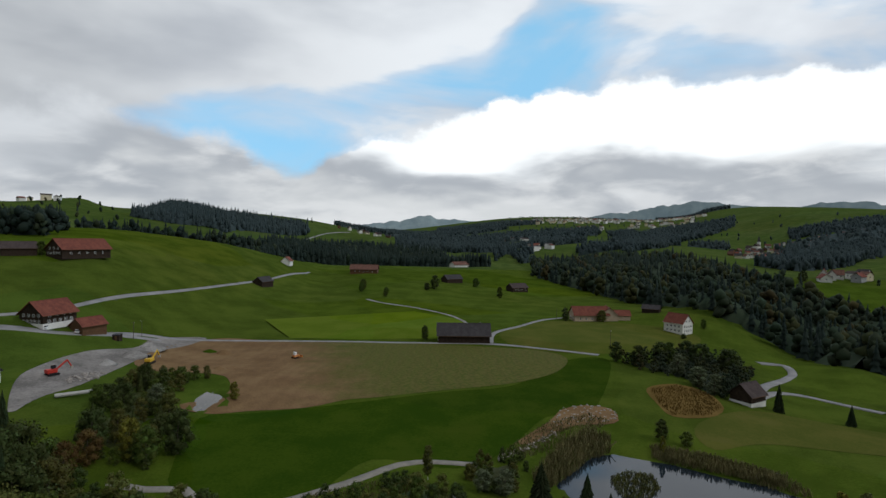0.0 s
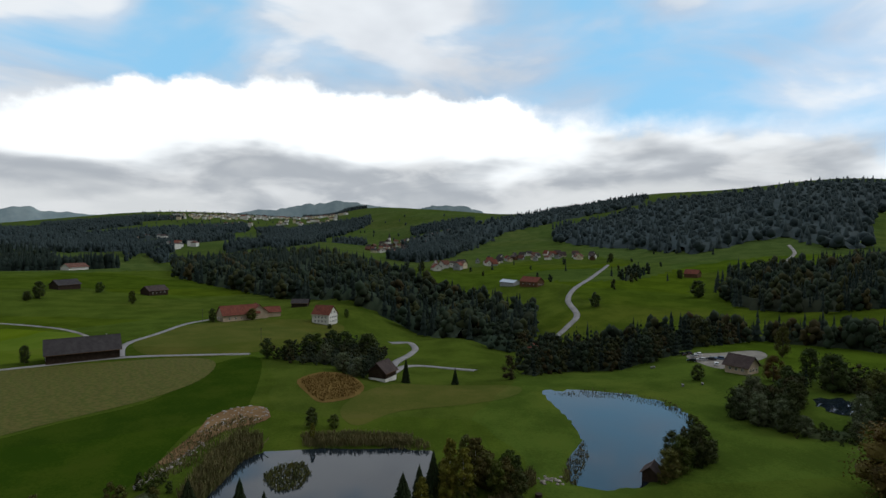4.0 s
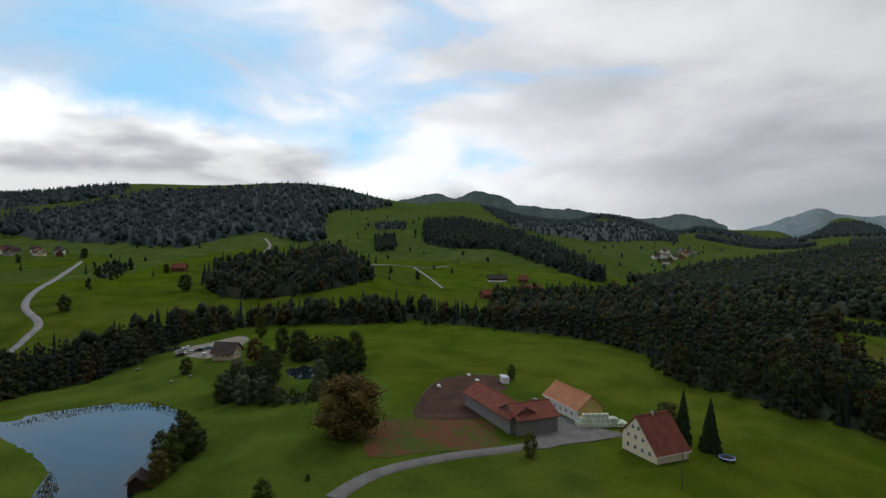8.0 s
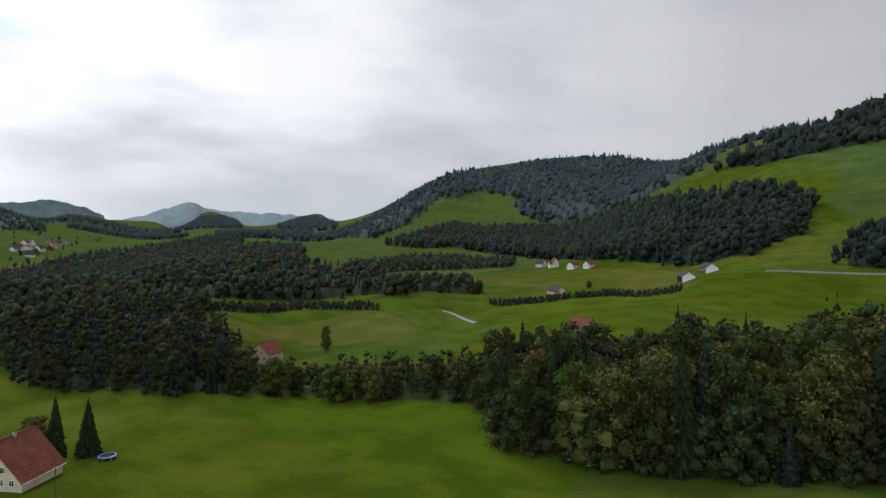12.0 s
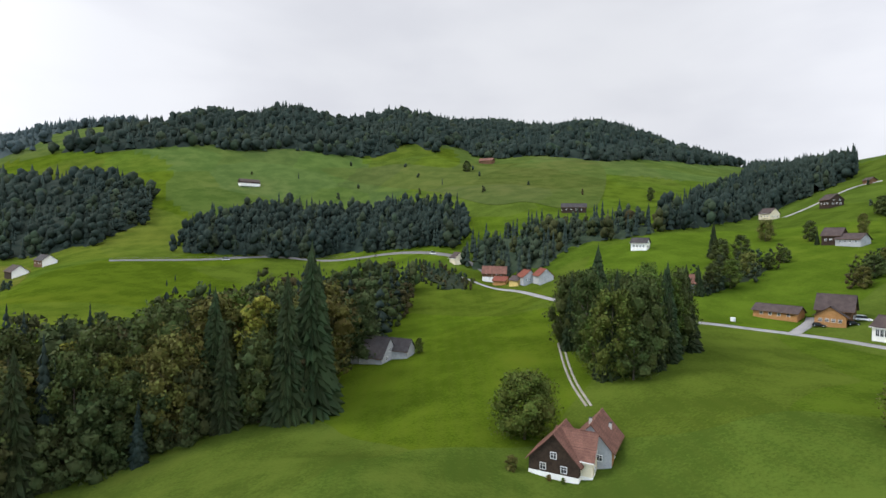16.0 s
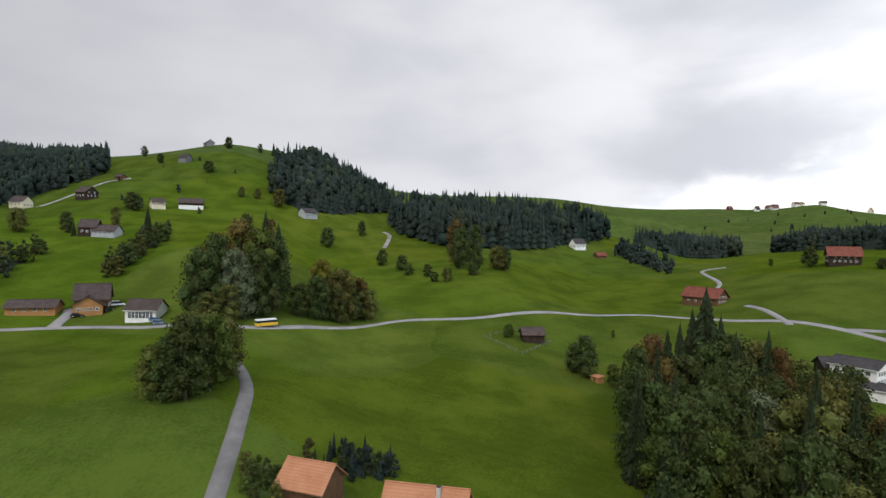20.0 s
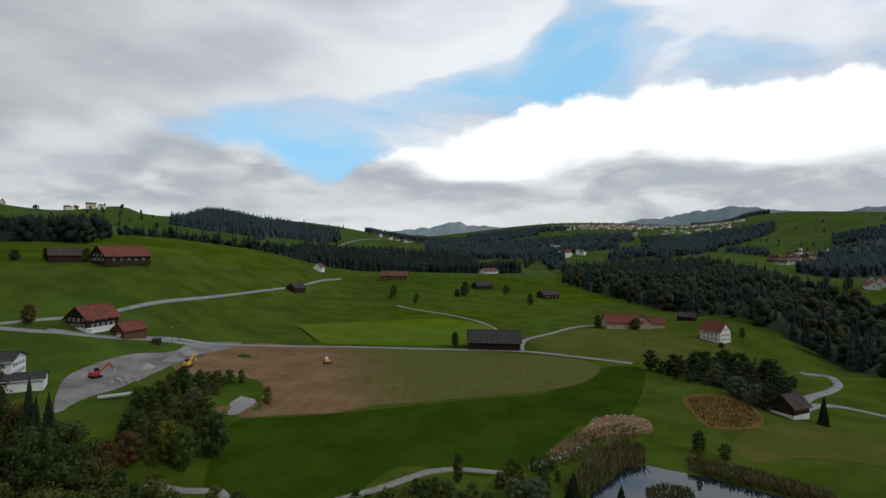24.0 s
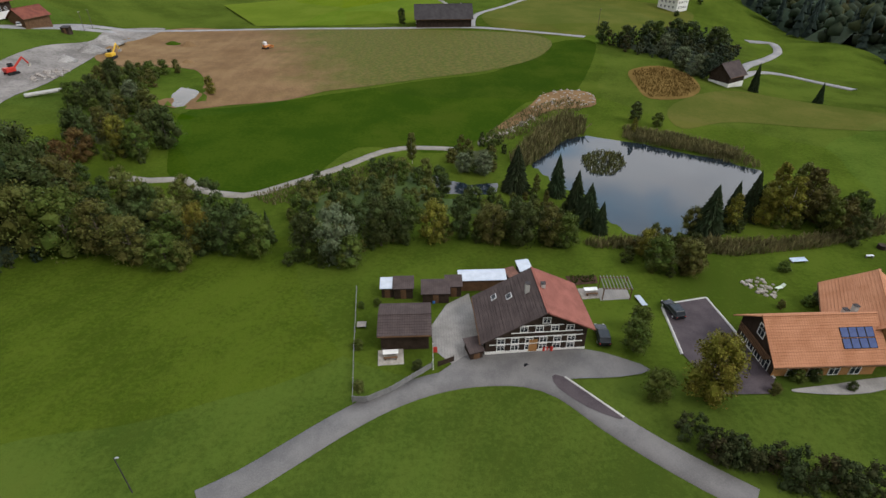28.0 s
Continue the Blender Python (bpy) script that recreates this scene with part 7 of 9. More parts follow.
def far_village(loop, spacing, seed, label, size=1.0):
    """Houses too far off to tell apart, joined into one mesh: gabled walls with their roofs."""
    x, y, g = scatter(loop, spacing, seed)
    mats = WALLS + ROOFS
    parts, index = [], []
    z = relief(x, y)
    for px, py, pz in zip(x, y, z):
        hl, hw, eave = size * g.uniform(6, 10), size * g.uniform(4, 5.5), size * g.uniform(6, 11)
        peak, a = eave + size * g.uniform(1.5, 3), g.uniform(0, 3.1)
        c, q = math.cos(a), math.sin(a)
        o = 0.7
        wall = np.array([(sx * hl, yy, zz) for sx in (-1, 1) for yy, zz in ((-hw, -3), (-hw, eave), (0, peak), (hw, eave), (hw, -3))])
        wf = np.array([(0, 1, 2), (0, 2, 3), (0, 3, 4), (9, 8, 7), (9, 7, 6), (9, 6, 5), (0, 5, 6), (0, 6, 1), (3, 8, 9), (3, 9, 4)])
        s = (peak - eave) / hw
        lid = np.array([(sx * (hl + o), yy, zz) for sx in (-1, 1) for yy, zz in ((-hw - o, eave - s * o + 0.3), (0, peak + 0.35), (hw + o, eave - s * o + 0.3))])
        lf = np.array([(0, 3, 4), (0, 4, 1), (1, 4, 5), (1, 5, 2), (0, 1, 2), (3, 5, 4)])
        for v, f, m in ((wall, wf, g.integers(3)), (lid, lf, 5 + g.integers(4))):
            parts.append((np.c_[v[:, 0] * c - v[:, 1] * q + px, v[:, 0] * q + v[:, 1] * c + py, v[:, 2] + pz], f))
            index.append(np.full(len(f), m))
    me = raw_mesh("far_houses", *join_arrays(parts), mats[0])
    for m in mats[1:]:
        me.materials.append(m)
    me.polygons.foreach_set("material_index", np.concatenate(index).astype(np.int32))
    tagged(new("far_houses", me), label, "houses", kind="stuff")


village([(675.0, 1279.4), (855.7, 1437.9), (918.0, 1321.1), (970.6, 1260.5), (1027.4, 1233.8), (871.3, 1066.1), (712.8, 1025.1), (661.6, 1061.3), (540.6, 999.2)], 40, 61, "white village house with tiled roof", "houses of the village", 0.8)
village([(549.8, 671.8), (646.5, 718.7), (723.9, 722.2), (752.3, 654.5), (745.1, 568.9), (699.5, 517.3), (676.8, 588.6), (629.4, 650.4), (526.6, 596.1)], 24, 62, "house with brown roof in the hamlet", "houses of the hamlet", 0.75)
village([(437.4, 628.3), (502.9, 626.5), (467.8, 588.4), (411.3, 590.7)], 16, 63, "house in the meadow", "houses in the meadow")
far_village([(537.9, 3255.9), (905.1, 3069.3), (1182.8, 2865.5), (1316.5, 2695.7), (1492.0, 3055.2), (1018.2, 3453.0), (586.8, 3551.8)], 58, 64, "distant white and grey houses of a hill village", 1.2)
village([(-1201.5, 896.1), (-1244.7, 1075.4), (-1069.3, 1091.1), (-965.8, 1142.2), (-965.8, 1142.2), (-1087.4, 938.0)], 46, 65, "house of the hilltop village", "houses of the hilltop village")
far_village([(-908.0, 1103.2), (-830.2, 1107.7), (-746.3, 1054.4), (-707.6, 999.7), (-908.0, 1103.2)], 40, 66, "houses strewn along the far ridge")
village([(1180.8, -384.5), (1378.5, -532.9), (1290.2, -555.1), (1066.5, -412.5), (1054.8, -354.0)], 40, 67, "house in the far valley", "houses in the far valley")
village([(-345.5, 1613.4), (-239.1, 1582.0), (-149.3, 1693.4), (-269.0, 1779.8)], 45, 68, "house beside the distant lane", "houses beside the distant lane")
village([(296.0, -701.7), (252.7, -682.9), (245.7, -664.2), (282.8, -677.9)], 18, 69, "white house by the main road", "houses by the main road")


def church(at):
    thing = new("church")
    thing.matrix_basis = pose(*at, top(*at), 0, 0, 40)
    part("nave", boxes("nave", PLASTER_WHITE, (-14, 8, -6, 6, -2, 9)), thing, "white nave wall")
    part("nave_roof", profile_mesh_y("nave_roof", ROOF_BROWN), thing)
    part("tower", boxes("tower", PLASTER_WHITE, (8, 14, -3, 3, -2, 20)), thing, "white tower")
    part("spire", tube("spire", ROOF_SLATE, 4.2, 16, 4, "Z", (11, 0, 28), 0.02), thing, "dark pointed spire")
    tagged(thing, "white village church with a dark pointed spire", "church")


def profile_mesh_y(name, mat):
    v = [(x, y, z) for x in (-14.6, 8) for y, z in ((-7, 8.6), (0, 15), (7, 8.6))]
    me = bpy.data.meshes.new(name)
    me.from_pydata(v, [], [(0, 1, 2), (5, 4, 3), (0, 3, 4, 1), (1, 4, 5, 2), (2, 5, 3, 0)])
    me.materials.append(mat)
    return me


church((812.2, 1392.0))
village([(644.0, 1236.8), (828.6, 1446.4), (897.7, 1389.5), (953.4, 1306.8), (1031.4, 1255.3), (967.3, 1176.9), (880.2, 1205.8), (812.8, 1217.8), (734.6, 1258.4)], 38, 70, "white village house with brown roof", "houses of the village", 0.8)
far_village([(-13.4, 3200.0), (362.6, 2978.0), (641.1, 2828.2), (912.9, 2752.6), (991.5, 2989.9), (410.9, 3375.1), (-14.3, 3400.0)], 66, 71, "distant white houses strewn over the hills", 1.2)

far_village([(171.0, 1627.2), (215.8, 1757.9), (225.9, 1607.2), (278.7, 1759.4), (292.0, 1843.7), (242.6, 1726.3), (234.3, 1907.9), (198.3, 1886.2)], 60, 330, "distant white houses strewn over the valley hills", 1.15)
far_village([(424.8, 1998.7), (504.0, 2072.6), (594.2, 2167.0), (649.7, 2125.0), (712.2, 2329.3), (670.9, 2446.9), (588.6, 2420.6), (515.7, 2426.0)], 75, 331, "distant white houses strewn over the valley hills", 1.15)
far_village([(748.5, 2173.8), (813.1, 2118.1), (874.1, 2059.2), (932.5, 1999.7), (1187.0, 2545.4), (1062.8, 2503.8), (919.3, 2394.9), (929.9, 2700.5)], 80, 332, "distant white houses strewn over the valley hills", 1.15)
far_village([(219.6, 1386.8), (221.2, 1254.4), (268.5, 1381.1), (264.8, 1245.7), (297.0, 1397.3), (260.8, 1341.8), (262.6, 1489.3), (227.3, 1435.1)], 45, 333, "distant white houses strewn over the valley hills", 1.15)

# ---- single trees ----
for tint, px, h, w in (
    ("dark", (-77.7, 89.2), 14, 1.1), ("dark", (-71.3, 89.4), 15, 1.1), ("green", (-64.6, 85.2), 13, 1.0), ("olive", (-58.3, 84.6), 11, 1.1), ("olive", (-52.4, 82.4), 9, 1.2), ("green", (-45.4, 79.8), 7, 1.2),
    ("yellow", (-41.5, 86.1), 9.5, 0.8), ("dark", (-36.4, 84.9), 9, 0.9), ("green", (-30.9, 83.6), 8, 1.0), ("dark", (-21.4, 82.3), 9, 1.0), ("grey", (-15.6, 80.8), 11, 1.0), ("green", (-13.5, 79.7), 6, 1.2), ("dark", (-8.3, 86.0), 10, 1.0),
    ("dark", (-4.6, 88.0), 9, 1.0), ("yellow", (1.7, 88.0), 8.5, 1.0), ("dark", (6.9, 89.1), 9, 0.9), ("olive", (12.8, 87.4), 8, 1.1), ("dark", (18.2, 86.4), 9, 1.0), ("olive", (23.6, 86.2), 8, 1.1), ("green", (26.7, 85.3), 7, 1.1),
    ("spruce", (20.9, 109.7), 11, 1.45), ("spruce", (29.8, 107.6), 10, 1.45), ("spruce", (31.7, 98.7), 10, 1.4), ("spruce", (33.0, 93.6), 9.5, 1.45), ("spruce", (34.7, 90.2), 7, 1.5), ("birch", (25.2, 107.7), 5, 0.8),
    ("spruce", (56.0, 89.4), 11, 1.45), ("spruce", (66.5, 94.0), 11, 1.4), ("birch", (61.0, 90.2), 8, 0.9), ("olive", (53.8, 90.8), 6, 1.0), ("birch", (71.9, 90.2), 11, 1.0), ("birch", (76.3, 91.6), 12, 1.0), ("olive", (79.8, 92.6), 8, 1.0), ("green", (87.6, 92.6), 6.5, 1.1),
    ("green", (40.5, 75.8), 7, 1.1), ("olive", (45.6, 74.8), 6.5, 1.1), ("yellow", (40.2, 80.4), 6, 1.0), ("grey", (14.4, 117.9), 6, 1.3), ("grey", (9.7, 119.4), 5, 1.3), ("birch", (-2.7, 123.9), 8, 0.8), ("birch", (59.7, 143.5), 5, 0.8),
    ("dark", (-64.6, 131.7), 11, 0.9), ("yellow", (-73.1, 125.9), 10, 0.9), ("green", (-68.7, 124.9), 9, 1.0), ("dark", (-83.8, 129.1), 10, 1.0), ("olive", (-80.4, 133.4), 9, 1.0), ("rust", (-80.2, 121.5), 8, 1.1), ("grey", (-84.5, 159.4), 8, 1.2), ("olive", (-75.6, 149.1), 9, 1.1), ("dark", (-97.0, 176.8), 9, 0.9), ("dark", (-92.7, 156.9), 8, 1.0), ("yellow", (-67.9, 176.1), 6, 1.0), ("olive", (-87.5, 200.6), 5, 0.9), ("green", (-92.0, 190.1), 6, 1.1), ("green", (-99.3, 154.7), 7, 1.1),
    ("fine_yellow", (35.4, 45.8), 10, 0.95), ("green", (29.1, 45.7), 4.5, 1.2), ("green", (29.1, 54.8), 5.5, 1.3), ("green", (31.4, 59.1), 4.5, 1.2),
):
    tree(tint, *px, h, w, "near the pond and farmhouse")
for tint, px, h, w in (
    ("fine_rust", (145.3, 32.8), 16.5, 1.28), ("green", (122.6, 70.2), 9, 1.1), ("dark", (130.9, 69.9), 10, 1.0), ("olive", (118.1, 70.3), 7, 1.1), ("spruce", (148.4, -58.1), 15, 1.0), ("spruce", (143.9, -63.4), 14, 1.1), ("olive", (152.4, -55.3), 10, 1.0),
    ("green", (210.4, -16.5), 6, 1.1), ("dark", (212.0, 114.5), 6.5, 1.2), ("olive", (134.6, -15.5), 6, 0.9), ("olive", (281.3, 110.8), 15, 0.8), ("rust", (229.3, 93.5), 10, 1.1), ("dark", (231.0, 74.1), 14, 1.0), ("dark", (241.0, 85.1), 13, 1.0), ("olive", (222.6, 58.1), 12, 1.0), ("green", (219.0, 47.0), 16, 0.7), ("grey", (189.6, 53.5), 11, 1.0), ("dark", (223.2, 52.3), 12, 0.9),
    ("grey", (175.8, 81.3), 10, 1.0), ("grey", (173.2, 74.4), 10, 1.0), ("grey", (173.0, 67.6), 9.5, 1.1), ("grey", (172.9, 61.9), 6, 1.1), ("grey", (179.1, 51.5), 6, 1.1), ("grey", (189.3, 83.4), 11, 1.0), ("dark", (196.1, 73.5), 10, 1.0), ("dark", (211.5, 81.6), 11, 1.0),
):
    tree(tint, *px, h, w, "near the eastern farm")
for tint, px, h, w in (
    ("fine_green", (-78.6, -97.8), 15.5, 1.2), ("dark", (-130.5, -140.3), 25, 0.7), ("dark", (-121.6, -121.3), 29, 0.7), ("green", (-115.8, -106.1), 25, 0.85), ("dark", (-123.8, -103.1), 27, 0.75), ("spruce", (-138.7, -106.2), 29, 1.0), ("spruce", (-152.4, -109.9), 27, 1.0), ("spruce", (-137.7, -133.3), 34, 1.0), ("spruce", (-142.7, -124.3), 25, 1.0), ("olive", (-133.7, -111.5), 17, 1.0), ("spruce", (-155.4, -121.7), 24, 1.0), ("green", (-117.5, -114.7), 16, 1.0), ("dark", (-118.3, -100.7), 15, 1.1),
    ("olive", (-115.1, -38.9), 11, 1.1), ("dark", (-113.9, -33.5), 17, 0.95), ("green", (-122.3, -30.7), 16, 0.9), ("olive", (-125.5, -34.2), 16, 0.9), ("dark", (-113.6, -36.5), 13, 1.0), ("green", (-132.2, -31.0), 12, 1.0),
    ("dark", (-199.6, -53.1), 26, 0.8), ("dark", (-208.6, -51.2), 29, 0.8), ("rust", (-218.4, -44.9), 32, 0.75), ("green", (-217.7, -37.2), 30, 0.8), ("dark", (-215.5, -31.3), 27, 0.8), ("grey", (-202.0, -39.8), 20, 0.9), ("dark", (-207.3, -33.8), 18, 0.9), ("olive", (-193.8, -49.9), 12, 1.1), ("olive", (-196.3, -44.1), 14, 1.0), ("spruce", (-238.8, -33.3), 28, 0.9), ("spruce", (-243.8, -39.3), 30, 0.9),
    ("dark", (-222.0, -15.8), 17, 1.0), ("olive", (-231.0, -7.1), 22, 0.95), ("rust", (-240.3, 1.2), 18, 0.9), ("dark", (-217.9, -22.0), 13, 1.0), ("olive", (-239.0, 4.9), 14, 1.0), ("yellow", (-236.5, -14.5), 22, 0.8),
    ("olive", (-262.4, -106.7), 9, 1.2), ("dark", (-274.1, -107.3), 10, 1.2), ("olive", (-287.0, -106.6), 11, 1.2), ("dark", (-303.0, -106.7), 11, 1.2), ("green", (-316.4, -105.4), 10, 1.2), ("spruce", (-342.7, -122.5), 16, 1.0), ("dark", (-339.7, -165.2), 12, 1.0), ("dark", (-411.0, -155.5), 12, 1.2), ("spruce", (-332.2, -157.6), 8, 1.0), ("olive", (-357.8, -146.2), 12, 0.8),
    ("spruce", (-224.5, -155.6), 14, 1.0), ("dark", (-234.7, -155.0), 13, 1.1), ("green", (-243.6, -152.3), 14, 1.1), ("olive", (-265.0, -156.7), 12, 1.1), ("dark", (-278.7, -154.0), 8, 1.3), ("dark", (-293.3, -154.7), 8, 1.3), ("dark", (-271.8, -175.9), 15, 1.0), ("spruce", (-285.9, -189.3), 20, 1.0), ("dark", (-288.7, -174.9), 14, 1.0), ("olive", (-337.1, -188.8), 14, 1.0),
    ("green", (-95.6, -183.9), 6, 1.1), ("dark", (-72.3, -194.5), 4, 1.2), ("spruce", (-43.4, -149.5), 48, 0.9), ("spruce", (21.8, -141.8), 32, 1.0), ("birch", (-10.4, -152.7), 23, 1.3), ("birch", (-32.8, -162.5), 33, 1.1), ("spruce", (-47.5, -156.0), 42, 0.9), ("spruce", (-36.0, -146.5), 40, 0.85), ("birch", (39.5, -169.0), 20, 1.0), ("rust", (77.6, -162.5), 14, 0.9),
    ("dark", (-416.1, -159.8), 12, 1.2), ("dark", (-541.7, -139.8), 11, 1.3), ("dark", (-583.3, -197.1), 10, 1.3), ("dark", (-653.7, -237.9), 12, 1.0), ("dark", (-630.3, -142.3), 13, 1.0), ("dark", (-659.0, -113.5), 11, 1.0), ("spruce", (-675.7, -100.8), 16, 1.0), ("olive", (-488.3, -68.1), 16, 1.0), ("olive", (-488.0, -98.9), 9, 1.3), ("olive", (-493.5, -86.9), 9, 1.3),
    ("dark", (-342.0, 66.1), 27, 0.7), ("rust", (-365.2, 67.5), 30, 0.65), ("dark", (-314.7, 69.9), 30, 0.6), ("olive", (-343.9, 91.2), 16, 1.0), ("dark", (-344.8, 96.8), 14, 1.1), ("dark", (-369.7, 17.2), 11, 1.1), ("dark", (-352.4, 29.1), 10, 1.2), ("dark", (-323.8, 42.4), 8, 1.3), ("olive", (-304.2, 51.4), 8, 1.3), ("dark", (-409.6, -21.7), 15, 1.0), ("dark", (-459.6, 3.9), 13, 1.0), ("dark", (-307.7, 44.3), 6, 1.3), ("green", (-335.4, 32.2), 7, 1.3),
    ("dark", (-446.2, -363.8), 14, 1.0), ("dark", (-409.7, -649.3), 16, 1.2), ("green", (-208.5, 59.9), 5, 1.0),
):
    tree(tint, *px, h, w, "on the south-western slope")
for tint, px, h, w in (
    ("spruce", (-134, 87), 27.3, 0.85), ("spruce", (-131, 97), 29.9, 0.85), ("spruce", (-139, 94), 30.1, 0.8), ("spruce", (-125, 97), 26.9, 0.9), ("rust", (-143, 84), 18.9, 0.55), ("rust", (-142, 79), 14.3, 0.6), ("spruce", (-143, 89), 20.6, 0.8),
    ("dark", (-169.7, 75.8), 14, 0.9), ("dark", (-174.0, 74.2), 10, 1.0), ("green", (-162.3, 82.1), 7, 1.2), ("spruce", (-158.4, 83.8), 10, 1.1), ("rust", (-149.6, 88.2), 20, 0.9), ("rust", (-149.6, 83.6), 15, 1.0), ("spruce", (-139.2, 86.6), 24, 1.0), ("spruce", (-137.4, 97.1), 36, 1.1), ("dark", (-130.1, 99.0), 25, 1.0), ("dark", (-122.6, 81.4), 22, 1.0), ("olive", (-132.8, 110.8), 22, 1.0), ("olive", (-130.8, 121.1), 17, 1.0), ("grey", (-103.2, 84.6), 20, 1.0), ("olive", (-94.9, 90.0), 22, 0.95), ("dark", (-106.1, 64.8), 20, 1.0), ("green", (-94.4, 68.4), 17, 1.0), ("green", (-96.7, 60.4), 15, 1.0), ("olive", (-86.3, 75.4), 18, 1.0), ("dark", (-84.6, 89.2), 18, 1.0), ("rust", (-112.3, 119.1), 14, 0.9), ("rust", (-102.5, 117.2), 13, 0.9), ("spruce", (-97.5, 96.3), 20, 1.0), ("rust", (-88.7, 101.6), 13, 1.0), ("dark", (-74.6, 93.2), 14, 1.0), ("olive", (-72.6, 99.0), 12, 1.0), ("rust", (-79.1, 112.5), 9, 1.0), ("dark", (-112.8, 88.6), 23, 1.0), ("olive", (-77.9, 82.2), 14, 1.0),
    ("dark", (-294.3, 278.1), 13, 1.0), ("green", (-328.6, 280.0), 5, 1.2), ("rust", (-183.3, 212.9), 8, 1.0), ("dark", (-258.3, 289.9), 6, 1.3), ("dark", (-247.8, 299.6), 7, 1.0), ("dark", (-229.0, 307.0), 8, 1.0), ("green", (-209.4, 61.1), 5, 1.1), ("green", (-218.2, 110.1), 3.5, 0.9), ("green", (-73.0, 495.6), 9, 1.2), ("green", (-48.6, 467.2), 6, 1.1),
    ("dark", (-8.9, 287.2), 8, 0.9), ("dark", (-6.9, 508.3), 13, 1.1), ("dark", (-14.1, 497.5), 7, 1.2), ("green", (-72.2, 481.0), 8, 1.1), ("green", (-48.1, 454.6), 5, 1.2), ("green", (34.1, 549.6), 9, 1.1), ("green", (51.0, 478.5), 10, 1.0), ("dark", (84.0, 366.6), 9, 0.9), ("olive", (108.3, 364.0), 8, 1.1), ("dark", (79.4, 244.1), 9, 1.2), ("dark", (87.0, 236.6), 9, 1.2), ("dark", (99.4, 242.6), 10, 1.2), ("green", (101.4, 238.3), 11, 0.9), ("grey", (99.1, 224.4), 9, 1.3), ("grey", (100.7, 210.1), 8, 1.3), ("grey", (102.6, 200.8), 8, 1.3), ("dark", (120.8, 249.9), 11, 1.2), ("dark", (130.5, 243.2), 12, 1.2), ("dark", (117.8, 257.7), 10, 1.2), ("spruce", (119.0, 188.5), 10, 1.0), ("spruce", (136.6, 177.9), 7, 1.1), ("green", (168.2, 345.3), 6, 1.1), ("dark", (63.2, 153.0), 6, 1.0), ("green", (68.9, 149.5), 4, 1.2), ("spruce", (-382.2, 1566.0), 16, 1.0), ("dark", (405.0, 603.5), 12, 1.0), ("dark", (143.6, 318.6), 3.0, 1.5),
    ("dark", (669.6, 497.4), 14, 1.2), ("dark", (364.7, 285.4), 11, 1.2), ("dark", (457.2, 248.1), 15, 1.1), ("dark", (540.1, 313.3), 10, 1.2), ("dark", (570.6, 271.2), 13, 1.2), ("dark", (607.0, 262.7), 13, 1.2), ("dark", (861.0, 211.4), 14, 1.1), ("dark", (1176.5, 120.4), 11, 1.0), ("dark", (396.1, 593.8), 11, 1.0),
    ("green", (226.2, -225.8), 14, 0.8), ("dark", (241.2, -426.7), 8, 1.2), ("spruce", (239.8, -428.9), 13, 1.0), ("dark", (158.8, -498.6), 7, 1.5),
):
    tree(tint, *px, h, w, "in the northern meadows")

# ---- reeds, shrubs, stones ----
def reeds(loop, count, height, seed, label, mat=None):
    """Standing reeds: many thin blades in one mesh."""
    g = np.random.default_rng(seed)
    a = np.asarray(loop, float)
    lo, hi = a.min(0), a.max(0)
    x, y = g.uniform(lo[0], hi[0], count * 4), g.uniform(lo[1], hi[1], count * 4)
    m = inside(x, y, a) > 0
    x, y = x[m][:count], y[m][:count]
    z = relief(x, y)
    n = len(x)
    ang, h = g.uniform(0, 6.3, n), height * g.uniform(0.6, 1.25, n)
    w = 0.07 + 0.07 * g.uniform(size=n)
    dx, dy = np.cos(ang) * w, np.sin(ang) * w
    lx, ly = g.normal(0, 0.25, n) * h, g.normal(0, 0.25, n) * h
    v = np.stack([np.c_[x - dx, y - dy, z - 0.1], np.c_[x + dx, y + dy, z - 0.1], np.c_[x + lx + dx * 0.7, y + ly + dy * 0.7, z + h], np.c_[x + lx - dx * 0.7, y + ly - dy * 0.7, z + h * 0.9]], 1).reshape(-1, 3)
    tagged(new("reeds", raw_mesh("reeds", v, np.arange(4 * n).reshape(-1, 4), mat or REED)), label, "reeds", kind="stuff")


def stones(loop, count, size, seed, name, label):
    x, y, g = scatter(loop, size * 1.2, seed)
    pick = g.permutation(len(x))[:count]
    parts = []
    for k in pick:
        v, f = BALL1
        s = size * g.uniform(0.3, 0.7)
        q = v * (1 + 0.2 * g.normal(size=(len(v), 1))) * s * np.array([1, 1, 0.6])
        parts.append((q + np.array([x[k], y[k], top(x[k], y[k]) + s * 0.2]), f))
    tagged(new(name, raw_mesh(name, *join_arrays(parts), STONE)), label, "stones", kind="stuff")


reeds([(21.7, 126.2), (28.2, 139.0), (34.9, 149.2), (43.5, 158.0), (48.5, 153.4), (46.3, 144.9), (39.6, 140.9), (31.1, 129.7), (25.5, 122.9)], 2600, 2.0, 1, "brown dry reeds on the pond bank")
reeds([(59.4, 147.6), (69.1, 142.5), (78.6, 134.9), (83.9, 129.9), (80.2, 125.6), (72.0, 130.6), (62.1, 136.7), (55.8, 141.5)], 2200, 1.6, 2, "brown-green reeds on the pond bank")
reeds([(41.8, 130.8), (47.3, 134.0), (52.8, 132.1), (51.5, 124.4), (46.4, 118.6), (41.7, 119.3), (40.6, 123.9)], 1800, 1.0, 3, "grassy islet in the pond", LEAF["olive"])
